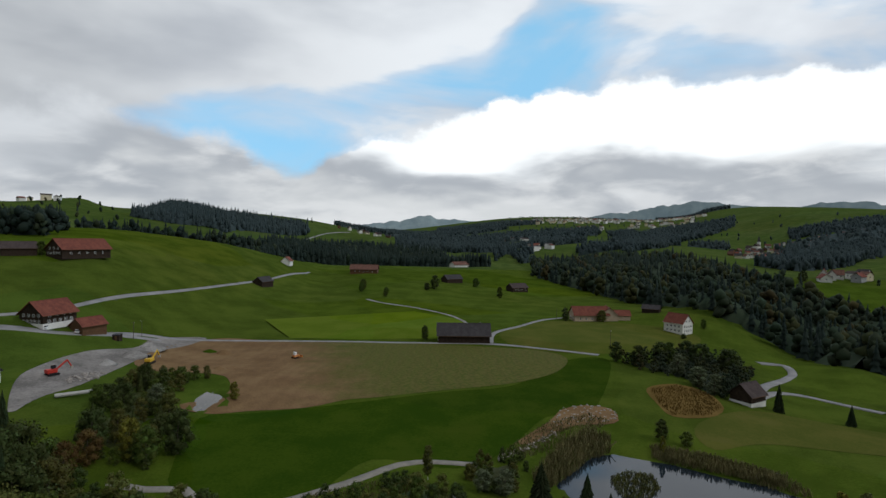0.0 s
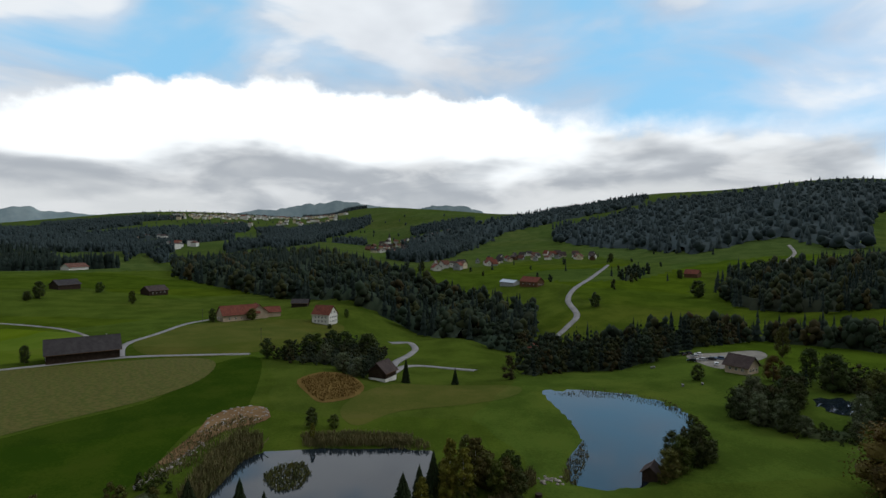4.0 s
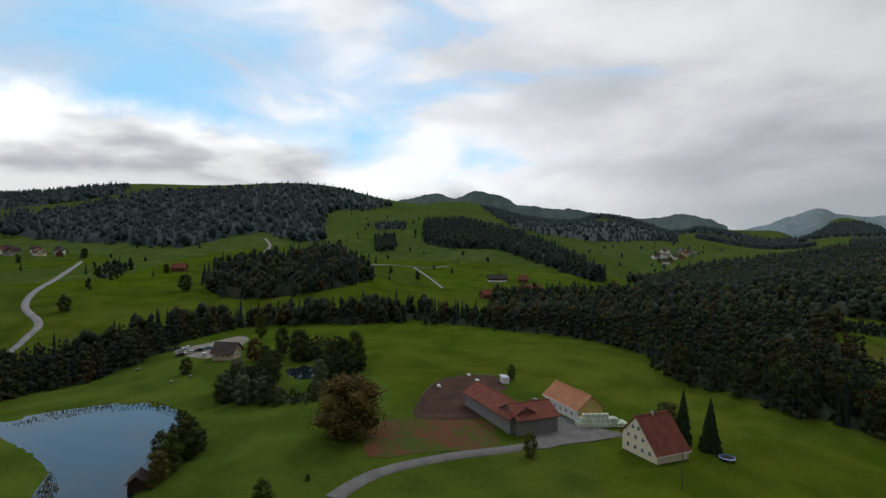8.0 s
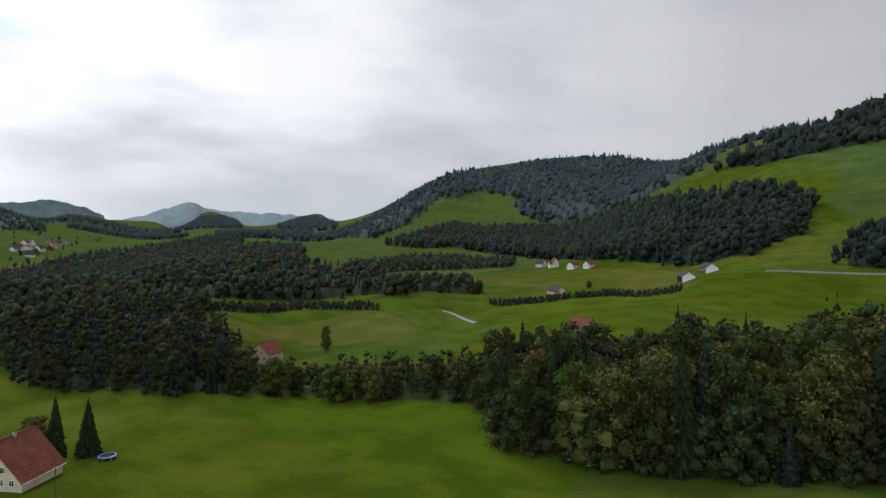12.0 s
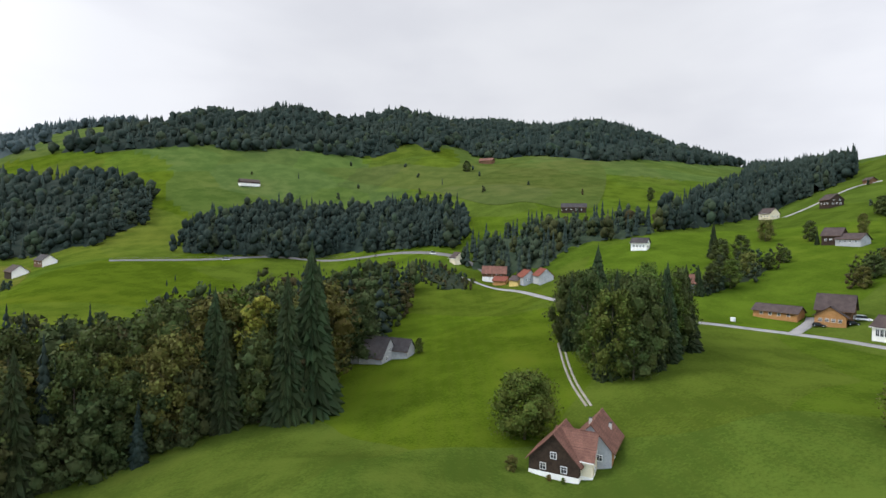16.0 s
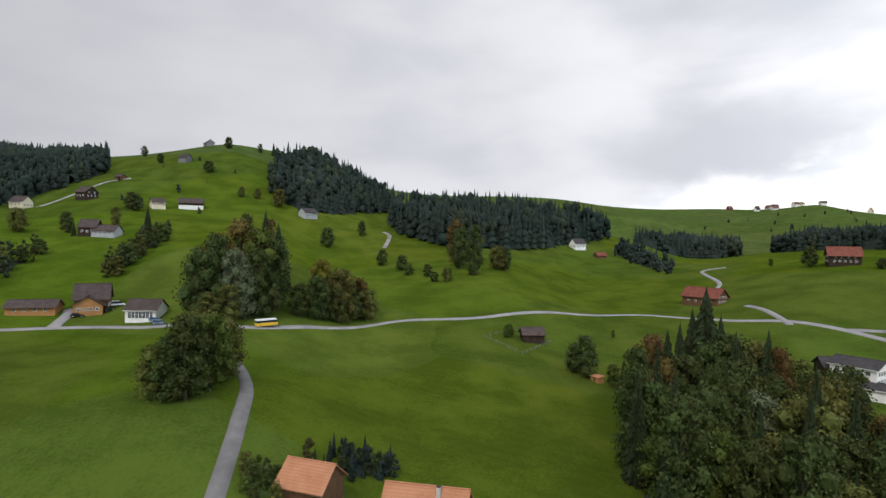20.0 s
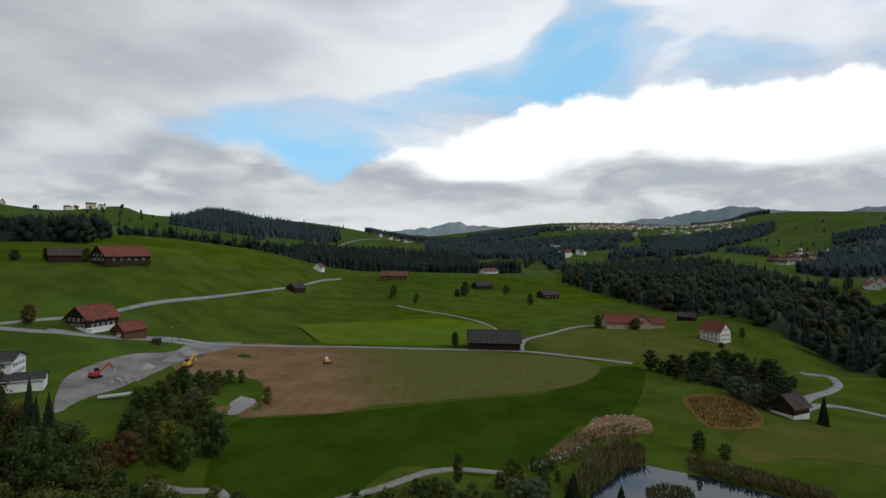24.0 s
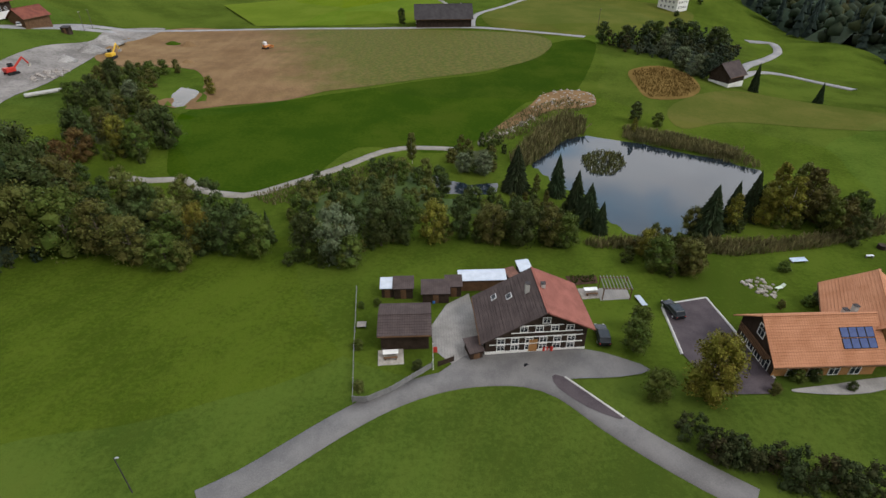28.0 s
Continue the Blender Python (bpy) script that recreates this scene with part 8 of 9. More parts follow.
reeds([(30.2, 86.3), (44.0, 87.8), (59.4, 85.0), (70.5, 85.0), (83.5, 87.6), (95.4, 93.0), (90.2, 86.2), (73.8, 81.6), (56.6, 79.5), (47.2, 82.1), (31.8, 84.0)], 3600, 1.3, 4, "tall dry grasses along the pond")
reeds([(78.6, 201.7), (91.7, 208.7), (100.0, 201.2), (97.5, 185.4), (88.1, 175.1), (75.6, 174.0), (75.1, 184.9)], 2200, 0.8, 5, "ochre stand of reeds", STRAW)
reeds([(-38.6, 107.4), (-29.8, 112.8), (-17.7, 120.2), (-6.9, 125.4), (-1.3, 120.6), (-6.5, 111.4), (-18.6, 105.8), (-32.5, 102.2)], 1800, 0.7, 6, "rough grasses between trees and path")
reeds([(17.5, 142.8), (32.8, 164.4), (47.8, 172.5), (53.9, 166.9), (43.8, 156.7), (28.9, 143.1), (20.0, 136.8)], 1500, 0.9, 7, "dry grasses beside the stone field")
reeds([(150.4, 136.2), (165.0, 132.9), (173.6, 120.0), (176.9, 106.8), (168.8, 92.8), (163.0, 91.7), (169.0, 104.4), (165.4, 119.5), (152.9, 131.3)], 900, 0.8, 8, "low reeds along the far shore")
reeds([(96.3, 84.2), (107.7, 92.2), (122.4, 98.9), (114.5, 91.0), (98.1, 81.3)], 700, 0.9, 9, "low reeds along the shore")
reeds([(57.8, 148.0), (73.3, 141.4), (84.0, 130.1), (84.5, 120.0), (77.3, 125.0), (67.8, 136.9), (58.2, 141.8)], 1500, 1.4, 10, "brown reeds along the northern pond")
sheet("stony_bank", [(33.5, 165.4), (40.3, 177.0), (48.9, 181.3), (56.8, 178.2), (55.8, 167.5), (50.3, 164.1), (41.1, 162.8), (32.7, 155.8), (24.8, 147.9), (21.7, 149.1)], SOIL, 3, 0.14, "trampled earth beside the stone field", "bare ground")
stones([(34.9, 168.0), (40.6, 178.7), (49.1, 182.4), (57.2, 179.8), (56.5, 170.1), (50.8, 166.1), (41.6, 165.3), (34.4, 160.5)], 80, 0.9, 21, "boulders", "low heap of pale quarried boulders")
stones([(53.4, 71.2), (57.0, 72.7), (59.4, 69.2), (56.6, 66.1), (54.3, 67.7)], 70, 0.8, 22, "boulders", "rock garden of pale stones")
stones([(14.2, 138.8), (24.8, 147.9), (33.2, 158.1), (34.3, 154.9), (24.2, 143.7), (15.3, 135.0)], 60, 0.8, 23, "boulders", "scattered pale stones along the track")
stones([(91.9, 89.3), (98.3, 86.0), (96.2, 82.4), (90.8, 84.6)], 40, 1.2, 24, "boulders", "pale stones at the pond outlet")
stones([(74.3, 132.3), (85.4, 133.0), (84.2, 129.9), (74.7, 129.7)], 40, 0.8, 25, "boulders", "pale stones on the pond bank")
SHRUBS = "dense green shrubs and low trees"
woods([(-25.5, 79.7), (-23.5, 85.3), (-14.5, 89.2), (-5.8, 91.3), (7.8, 93.6), (16.9, 92.5), (28.6, 88.6), (28.1, 84.6), (15.8, 85.2), (5.2, 87.4), (-5.6, 86.6), (-11.5, 80.7), (-19.2, 77.7)], 3.2, 0.05, 3.0, 6.5, 71, SHRUBS + " behind the lawn", WOODS_CREEK, 2)
woods([(-27.9, 93.8), (-28.5, 105.9), (-19.7, 114.7), (-8.2, 123.0), (1.5, 122.0), (5.2, 111.7), (12.5, 106.3), (18.9, 106.3), (23.2, 102.3), (28.3, 92.1), (17.0, 93.2), (7.9, 94.1), (-5.8, 92.4), (-14.6, 90.2), (-23.7, 86.3)], 4.0, 0.05, 3.5, 6.5, 94, SHRUBS + " between lawn and pond", WOODS_CREEK, 2, most=95)
woods([(6.1, 131.1), (12.5, 136.8), (20.4, 138.9), (22.2, 129.6), (18.0, 119.6), (10.9, 117.2), (5.6, 120.9)], 3.5, 0.0, 3, 5.5, 93, "grey-green willow scrub by the pond", WOODS_CREEK, 2)
woods([(-94.9, 114.7), (-88.9, 121.5), (-78.1, 117.3), (-67.7, 107.7), (-56.1, 108.6), (-44.1, 101.2), (-30.7, 93.9), (-28.3, 83.5), (-36.1, 82.0), (-43.9, 78.5), (-51.7, 80.9), (-58.9, 83.6), (-67.9, 85.8), (-78.8, 87.7)], 3.8, 0.08, 3.5, 8.5, 72, SHRUBS + " beside the lawn", WOODS_CREEK, 2)
woods([(-103.0, 159.0), (-105.8, 192.2), (-95.1, 207.4), (-88.6, 195.7), (-86.7, 177.0), (-80.6, 157.8), (-69.6, 141.4), (-64.3, 127.2), (-67.5, 121.9), (-80.9, 123.0), (-93.6, 138.0)], 4.2, 0.05, 3.0, 7.5, 73, SHRUBS + " beside the gravel depot", WOODS_CREEK, 2)
woods([(36.7, 85.9), (45.1, 87.8), (51.9, 80.8), (49.2, 75.0), (40.5, 73.2), (36.1, 77.6)], 2.8, 0.0, 2.5, 5.0, 74, SHRUBS + " on the pond bank", WOODS_CREEK, 2)
woods([(22.5, 106.0), (27.5, 105.0), (31.0, 97.0), (34.0, 89.5), (30.5, 89.0), (26.0, 93.0), (22.0, 99.0)], 2.6, 0.0, 2.5, 5.0, 171, SHRUBS + " between the spruces of the pond bank", WOODS_CREEK, 2)
woods([(56.5, 91.0), (68.0, 98.0), (79.0, 107.0), (82.0, 104.0), (72.0, 94.5), (60.0, 87.8)], 2.6, 0.0, 2.5, 4.5, 172, SHRUBS + " along the pond shore", WOODS_CREEK, 2)
for tint, px, h, w in (("birch", (73.5, 97.0), 11, 0.9), ("birch", (79.5, 99.0), 10, 0.95), ("spruce", (61.8, 92.3), 10, 1.4), ("fine_yellow", (68.5, 92.0), 8, 0.9)):
    tree(tint, *px, h, w, "near the pond and farmhouse")
woods([(69.4, 90.8), (83.0, 97.5), (93.6, 96.8), (89.8, 90.8), (79.8, 89.0), (69.6, 87.3)], 3.5, 0.0, 3, 6, 75, SHRUBS + " on the pond bank", WOODS_CREEK, 2)
woods([(29.5, 42.0), (33.4, 40.1), (36.6, 37.2), (41.6, 35.6), (48.6, 32.0), (47.2, 30.1), (38.3, 32.2), (33.6, 35.2), (28.6, 38.4)], 1.5, 0.0, 3.0, 5.0, 76, "mixed green hedge along the lane", WOODS_CREEK, 1)
woods([(75.5, 243.7), (90.3, 245.7), (120.2, 272.6), (149.7, 279.2), (147.5, 254.9), (128.1, 221.1), (104.2, 193.8), (98.1, 202.4), (95.2, 220.6), (84.4, 229.4)], 5.0, 0.05, 5, 9, 77, SHRUBS + " above the hut", WOODS_MIXED, True)
woods([(174.2, 83.4), (189.5, 87.6), (199.6, 81.4), (216.0, 78.6), (189.1, 69.8), (170.6, 63.9), (171.0, 75.3)], 3.3, 0.03, 5, 11, 78, "grey willow thicket round the hidden pool", WOODS_CREEK, True)
woods([(222.5, 59.3), (256.0, 62.8), (234.5, 46.1), (214.7, 43.3), (197.2, 50.4), (189.7, 51.5)], 3.3, 0.03, 5, 11, 95, "grey willow thicket round the hidden pool", WOODS_CREEK, True)
woods([(230.1, 83.8), (241.5, 80.1), (257.7, 68.8), (256.0, 62.8), (232.4, 62.0), (228.8, 75.8)], 3.3, 0.03, 5, 10, 96, "grey willow thicket behind the hidden pool", WOODS_CREEK, True)
woods([(182.6, 68.4), (189.7, 52.5), (173.6, 49.9), (169.5, 63.5)], 2.8, 0.0, 2, 4.0, 97, "low willow scrub before the hidden pool", WOODS_CREEK, True)
woods([(112.0, 70.5), (131.0, 78.9), (155.8, 85.6), (156.4, 79.9), (133.9, 68.3), (116.4, 65.3)], 4.0, 0.0, 4, 8, 79, SHRUBS + " on the pond shore", WOODS_CREEK, 2)
woods([(74.0, 90.6), (80.8, 96.9), (87.4, 88.6), (80.6, 82.5)], 4.5, 0.05, 6, 10, 80, SHRUBS + " by the northern pond", WOODS_CREEK, 2)
grove([(-138.7, 75.1), (-147.3, 91.7), (-137.3, 101.2), (-131.2, 116.6), (-115.6, 118.9), (-99.0, 118.2), (-83.0, 108.1), (-68.7, 88.5), (-79.8, 63.5), (-91.7, 53.2), (-105.2, 57.8)], 7.5, ("dark", "dark", "spruce", "olive", "spruce", "dark", "rust"), 13, 25, 81, "in the steep wood", "trees of the steep wood", 0.72)
woods([(-138.7, 75.1), (-147.3, 91.7), (-137.3, 101.2), (-131.2, 116.6), (-115.6, 118.9), (-99.0, 118.2), (-83.0, 108.1), (-65.0, 83.7), (-75.1, 59.8), (-86.5, 50.2), (-99.9, 54.9)], 5.0, 0.0, 3, 6, 81, "undergrowth of the steep wood", WOODS_MIXED, 1)
grove([(-130.7, -145.0), (-118.1, -119.1), (-113.7, -105.2), (-120.7, -100.6), (-137.3, -102.9), (-156.4, -108.7), (-165.9, -124.5), (-151.6, -140.8), (-142.5, -150.1)], 6.0, ("dark", "dark", "spruce", "green", "spruce"), 18, 27, 82, "in the dense grove", "trees of the grove", 0.7)
grove([(-193.1, -53.0), (-194.4, -42.1), (-214.6, -28.9), (-231.8, -29.8), (-260.4, -37.4), (-256.8, -50.2), (-244.2, -61.3), (-217.0, -59.8)], 9.0, ("dark", "dark", "olive", "green", "rust", "grey"), 15, 26, 83, "in the roadside grove", "trees of the tall grove", 0.75)
grove([(-112.0, -38.1), (-112.3, -32.5), (-125.9, -29.0), (-142.2, -30.5), (-140.9, -34.8), (-122.6, -38.9)], 4.5, ("dark", "olive", "dark", "green"), 8, 14, 84, "by the lane", "trees of the clump", 0.85)
grove([(-211.8, -22.5), (-224.9, -6.9), (-237.7, 7.3), (-255.8, 5.1), (-244.2, -12.5), (-226.9, -20.7)], 6.0, ("dark", "olive", "green", "dark"), 9, 17, 85, "above the road", "trees of the clump", 0.85)
woods([(-258.8, -109.4), (-282.0, -104.7), (-316.0, -102.3), (-354.7, -114.9), (-333.9, -119.3), (-294.2, -118.4), (-270.9, -117.5)], 5.0, 0.1, 5, 9, 86, "hedge of trees climbing the slope", WOODS_MIXED, True)
woods([(-222.7, -153.7), (-236.8, -146.3), (-285.9, -150.8), (-301.6, -162.9), (-272.8, -165.1), (-253.1, -171.1), (-235.5, -173.7)], 5.5, 0.2, 5, 12, 87, "trees round the grey barn", WOODS_MIXED, True)
woods([(-186.6, -372.4), (-192.3, -343.7), (-200.6, -306.0), (-186.5, -287.0), (-167.9, -293.4), (-167.7, -326.6)], 4.5, 0.0, 3, 6, 88, "low bushes along the hamlet road", WOODS_MIXED, 1)
woods([(-99.6, -8.8), (-108.6, -0.8), (-105.8, 8.0), (-98.6, 6.5), (-94.2, -0.6), (-96.9, -6.6)], 2.2, 0.5, 3, 5.5, 89, "dark hedge of conifers behind the hut", WOODS, 2)
woods([(-84.2, -18.9), (-91.5, -17.1), (-95.0, -13.1), (-89.6, -9.6), (-84.7, -10.8), (-82.6, -16.9)], 2.4, 0.0, 3, 5, 90, "rust-brown garden shrubs", WOODS_CREEK, 2)
for px, h, tint in (((54.7, 46.2), 1.5, "dark"), ((44.4, 46.0), 1.6, "olive"), ((60.6, 64.4), 1.8, "green"), ((55.7, 63.8), 1.6, "olive"), ((62.5, 65.1), 2.2, "grey"), ((62.5, 74.3), 2.0, "green"), ((-1.4, 52.7), 1.8, "dark"), ((-9.1, 49.4), 1.6, "olive"), ((-10.0, 57.6), 1.5, "green"), ((-10.3, 66.9), 1.3, "green"), ((-7.9, 67.6), 1.4, "green"), ((48.7, 48.2), 2.0, "green"), ((51.0, 48.1), 2.0, "dark"), ((-67.3, -87.8), 3.0, "olive"), ((-72.0, -81.7), 1.2, "rust"), ((-73.7, -79.4), 1.2, "green"), ((-89.4, -79.8), 1.5, "green"), ((109.5, 42.9), 4, "green"), ((118.1, 35.8), 1.5, "green")):
    bush(*px, h, tint, "beside the house" if h < 2.5 else "in the meadow")


# ---- vehicles ----
def profile_mesh(name, mat, outline, width, bevel=0.06):
    """A side outline drawn out over a width, with rounded edges."""
    bm = bmesh.new()
    ring = [bm.verts.new((x, -width / 2, z)) for x, z in outline]
    f = bm.faces.new(ring)
    ex = bmesh.ops.extrude_face_region(bm, geom=[f])
    bmesh.ops.translate(bm, verts=[v for v in ex["geom"] if isinstance(v, bmesh.types.BMVert)], vec=(0, width, 0))
    bmesh.ops.recalc_face_normals(bm, faces=bm.faces)
    if bevel:
        bmesh.ops.bevel(bm, geom=bm.edges[:], offset=bevel, segments=1, affect="EDGES")
    me = bpy.data.meshes.new(name)
    bm.to_mesh(me)
    bm.free()
    me.materials.append(mat)
    return me


WHEEL, RIM = tube("wheel", RUBBER, 0.32, 0.2, 14, "Y", bevel=0.03), tube("rim", PAINT_SILVER, 0.19, 0.22, 10, "Y")
HEADLIGHT = bevel_box("headlight", FRAME_WHITE, (0.06, 0.32, 0.14), 0.02)


def wheels(thing, xs, half, z=0.32, scale=1.0):
    for x in xs:
        for s in (-1, 1):
            w = part("wheel", WHEEL, thing, "", pose(x, s * half, z) @ Matrix.Scale(scale, 4))
            part("rim", RIM, w)


def car(at, yaw, paint, label, long=4.4, high=1.5, name="car"):
    thing = new(name)
    thing.matrix_basis = pose(*at, top(*at) + 0.14, 0, 0, yaw)
    a = long / 2
    part("body", profile_mesh("body", paint, [(-a, 0.28), (-a, 0.85), (-a + 0.1, 0.95), (a - 1.1, 0.92), (a - 0.15, 0.75), (a, 0.6), (a, 0.28)], 1.76), thing)
    part("cabin", profile_mesh("cabin", GLASS, [(-a + 0.1, 0.9), (-a + 0.45, high - 0.08), (a - 2.0, high - 0.08), (a - 1.2, 0.9)], 1.6, 0.05), thing, "dark car windows")
    part("roof", profile_mesh("roof", paint, [(-a + 0.4, high - 0.1), (-a + 0.5, high), (a - 2.1, high), (a - 1.95, high - 0.1)], 1.56, 0.03), thing)
    wheels(thing, (-a + 0.8, a - 0.85), 0.8)
    for s in (-1, 1):
        part("headlight", HEADLIGHT, thing, "", pose(a - 0.02, s * 0.6, 0.62))
        part("tail_light", bevel_box("tail_light", PAINT_RED, (0.06, 0.2, 0.2), 0.02), thing, "", pose(-a + 0.02, s * 0.7, 0.72))
    return tagged(thing, label, "car")


car((25.4, 57.7), 85, PAINT_BLACK, "black estate car parked on the lawn edge")
car((38.2, 63.3), 100, PAINT_BLACK, "black car parked on the dark driveway")
car((-205.0, -69.3), 67, PAINT_BLUE, "blue car parked before the workshop")
car((-209.5, -72.1), 67, PAINT_BLUE, "dark blue car parked before the workshop")
car((-217.9, -101.9), 112, PAINT_BLACK, "black car parked beside the drive")
car((-223.8, -93.8), 151, PAINT_BLACK, "dark car parked before the timber house")
car((-228.8, -92.5), 119, PAINT_WHITE, "white van parked beside the timber house", 5.0, 2.0, "van")
car((-165.4, 224.5), 97, PAINT_WHITE, "white car parked at the farm")
car((-166.6, 229.0), 89, PAINT_RED, "red car parked at the farm")
for px in ((-157.0, 231.3), (-155.6, 233.5), (-154.2, 236.1)):
    car(px, 120, PAINT_SILVER, "silver car parked by the brown garage")
car((6.4, 283.8), 5, PAINT_SILVER, "silver car parked by the dark farmhouse")
car((181.0, -22.4), -26, PAINT_BLACK, "dark car parked in the farmyard")
car((-66.4, -478.1), -174, PAINT_WHITE, "white van on the main road", 6.0, 2.4, "van")
car((-204.2, -371.5), 117, PAINT_WHITE, "white van on the main road", 5.5, 2.2, "van")
for px, paint, words in (((253.2, 139.0), PAINT_SILVER, "silver"), ((256.4, 146.5), PAINT_BLACK, "black"), ((258.3, 144.7), PAINT_BLACK, "dark"), ((257.1, 138.9), PAINT_WHITE, "white")):
    car(px, 60, paint, f"{words} car parked on the gravel yard")


def postbus(at, yaw):
    thing = new("bus")
    thing.matrix_basis = pose(*at, top(*at) + 0.25, 0, 0, yaw)
    part("body", profile_mesh("body", PAINT_YELLOW, [(-3.8, 0.4), (-3.8, 1.5), (3.7, 1.5), (3.8, 1.2), (3.8, 0.4)], 2.3), thing, "bright yellow lower body")
    part("window_band", profile_mesh("window_band", GLASS, [(-3.75, 1.5), (-3.7, 2.3), (3.4, 2.3), (3.7, 1.5)], 2.2, 0.03), thing, "dark window band")
    part("roof", profile_mesh("roof", PAINT_WHITE, [(-3.8, 2.3), (-3.7, 2.75), (3.3, 2.75), (3.45, 2.3)], 2.3), thing, "white roof")
    wheels(thing, (-2.4, 2.5), 1.05, 0.42, 1.3)
    return tagged(thing, "small yellow bus with white roof on the main road", "bus")


postbus((-197.2, -31.3), 120)


def tracks(thing, length, half):
    for s in (-1, 1):
        part("crawler_track", profile_mesh("crawler_track", RUBBER, [(-length / 2, 0.3), (-length / 2 + 0.3, 0), (length / 2 - 0.3, 0), (length / 2, 0.3), (length / 2 - 0.3, 0.75), (-length / 2 + 0.3, 0.75)], 0.5, 0.05), thing, "", pose(0, s * half, 0))


def bulldozer(at, yaw, paint, words):
    thing = new("bulldozer")
    thing.matrix_basis = pose(*at, top(*at) + 0.1, 0, 0, yaw)
    tracks(thing, 3.6, 1.0)
    part("body", profile_mesh("body", paint, [(-1.6, 0.6), (-1.6, 1.6), (-0.2, 1.6), (1.6, 1.4), (1.6, 0.6)], 1.4), thing)
    part("cab", bevel_box("cab", PAINT_WHITE, (1.2, 1.3, 1.3), 0.08, (-0.7, 0, 2.2)), thing, "pale driver's cab")
    part("blade", bevel_box("blade", paint, (0.2, 3.2, 1.0), 0.05, (2.5, 0, 0.6)), thing)
    for s in (-1, 1):
        part("push_arm", bevel_box("push_arm", paint, (2.4, 0.15, 0.2), 0.03, (1.4, s * 1.35, 0.55)), thing)
    return tagged(thing, words, "bulldozer")


def excavator(at, yaw, paint, words):
    thing = new("excavator")
    thing.matrix_basis = pose(*at, top(*at) + 0.1, 0, 0, yaw)
    tracks(thing, 3.8, 1.1)
    part("upper_body", bevel_box("upper_body", paint, (3.0, 2.4, 1.2), 0.12, (-0.4, 0, 1.5)), thing)
    part("cab", bevel_box("cab", GLASS, (1.3, 1.0, 1.5), 0.08, (0.6, 0.6, 2.4)), thing, "glazed cab")
    b = part("boom", bevel_box("boom", paint, (4.2, 0.4, 0.5), 0.06), thing, "", pose(2.6, -0.3, 3.0, 0, -38, 0))
    part("arm", bevel_box("arm", paint, (2.8, 0.3, 0.4), 0.05), thing, "", pose(5.0, -0.3, 3.3, 0, 60, 0))
    part("bucket", profile_mesh("bucket", STONE, [(0, 0), (0.9, 0.1), (1.0, 0.9), (0.4, 0.8)], 1.0, 0.04), thing, "steel bucket", pose(5.2, -0.3, 1.2))
    return tagged(thing, words, "excavator")


bulldozer((-66.0, 243.7), 58, PAINT_ORANGE, "orange bulldozer on the bare soil")
excavator((-115.2, 212.2), 87, PAINT_YELLOW, "yellow excavator beside the gravel depot")
excavator((-130.1, 179.4), 61, PAINT_RED, "red machine parked on the gravel depot")


def heap(at, radius, height, mat, label):
    bm = bmesh.new()
    bmesh.ops.create_cone(bm, cap_ends=True, segments=20, radius1=radius, radius2=radius * 0.12, depth=height)
    bmesh.ops.subdivide_edges(bm, edges=bm.edges[:], cuts=2, use_grid_fill=True)
    for v in bm.verts:
        k = noise.noise(v.co * 0.5) * 0.35
        v.co += Vector((v.co.x, v.co.y, 0)) * k * 0.4 + Vector((0, 0, k * 0.5 if v.co.z > 0 else 0))
    me = bpy.data.meshes.new("mound")
    bm.to_mesh(me)
    bm.free()
    me.materials.append(mat)
    for p in me.polygons:
        p.use_smooth = True
    ob = new("mound", me)
    ob.matrix_basis = pose(*at, top(*at) + height / 2 - 0.4)
    return tagged(ob, label, "mound")


heap((-126.2, 219.1), 6.0, 3.2, GRAVEL, "grey gravel heap on the depot")
heap((-129.8, 239.0), 7.0, 3.4, GRAVEL, "large pale gravel heap on the depot")
heap((-125.7, 201.2), 4.0, 2.4, GRAVEL, "grey gravel heap on the depot")
heap((-102.6, 253.4), 5.0, 2.2, SOIL, "heap of brown earth on the plot")
heap((-110.2, 254.4), 4.5, 1.6, GRASS_DARK, "grassed mound of earth")
heap((-90.9, 219.2), 3.5, 1.6, SOIL, "small heap of earth by the pool")
stones([(-125.3, 177.3), (-122.1, 193.3), (-116.6, 186.9), (-119.4, 172.9)], 60, 1.4, 26, "rubble", "broken pale rubble on the gravel depot")
for k in range(5):
    x0, y0 = (-113.7, 159.3)
    ob = new("concrete_pipe", tube("concrete_pipe", CONCRETE, 0.6, 1.9, 14, "X", bevel=0.05))
    ob.matrix_basis = pose(x0 + 1.9 * k * 0.8, y0 + 1.9 * k * 0.6, top(x0, y0) + 0.75, 0, 0, 37)
    tagged(ob, "pale concrete pipe lying on the ground", "pipe", "concrete pipes on the depot")


for n, (px, yaw) in enumerate((((243.0, 134.5), 118), ((246.2, 131.6), 120), ((249.4, 128.9), 117), ((252.8, 126.4), 121), ((240.6, 121.6), 30))):
    car(px, yaw, (PAINT_BLACK, PAINT_SILVER, PAINT_BLACK, PAINT_BLUE, PAINT_WHITE)[n], "car parked on the pale gravel yard")


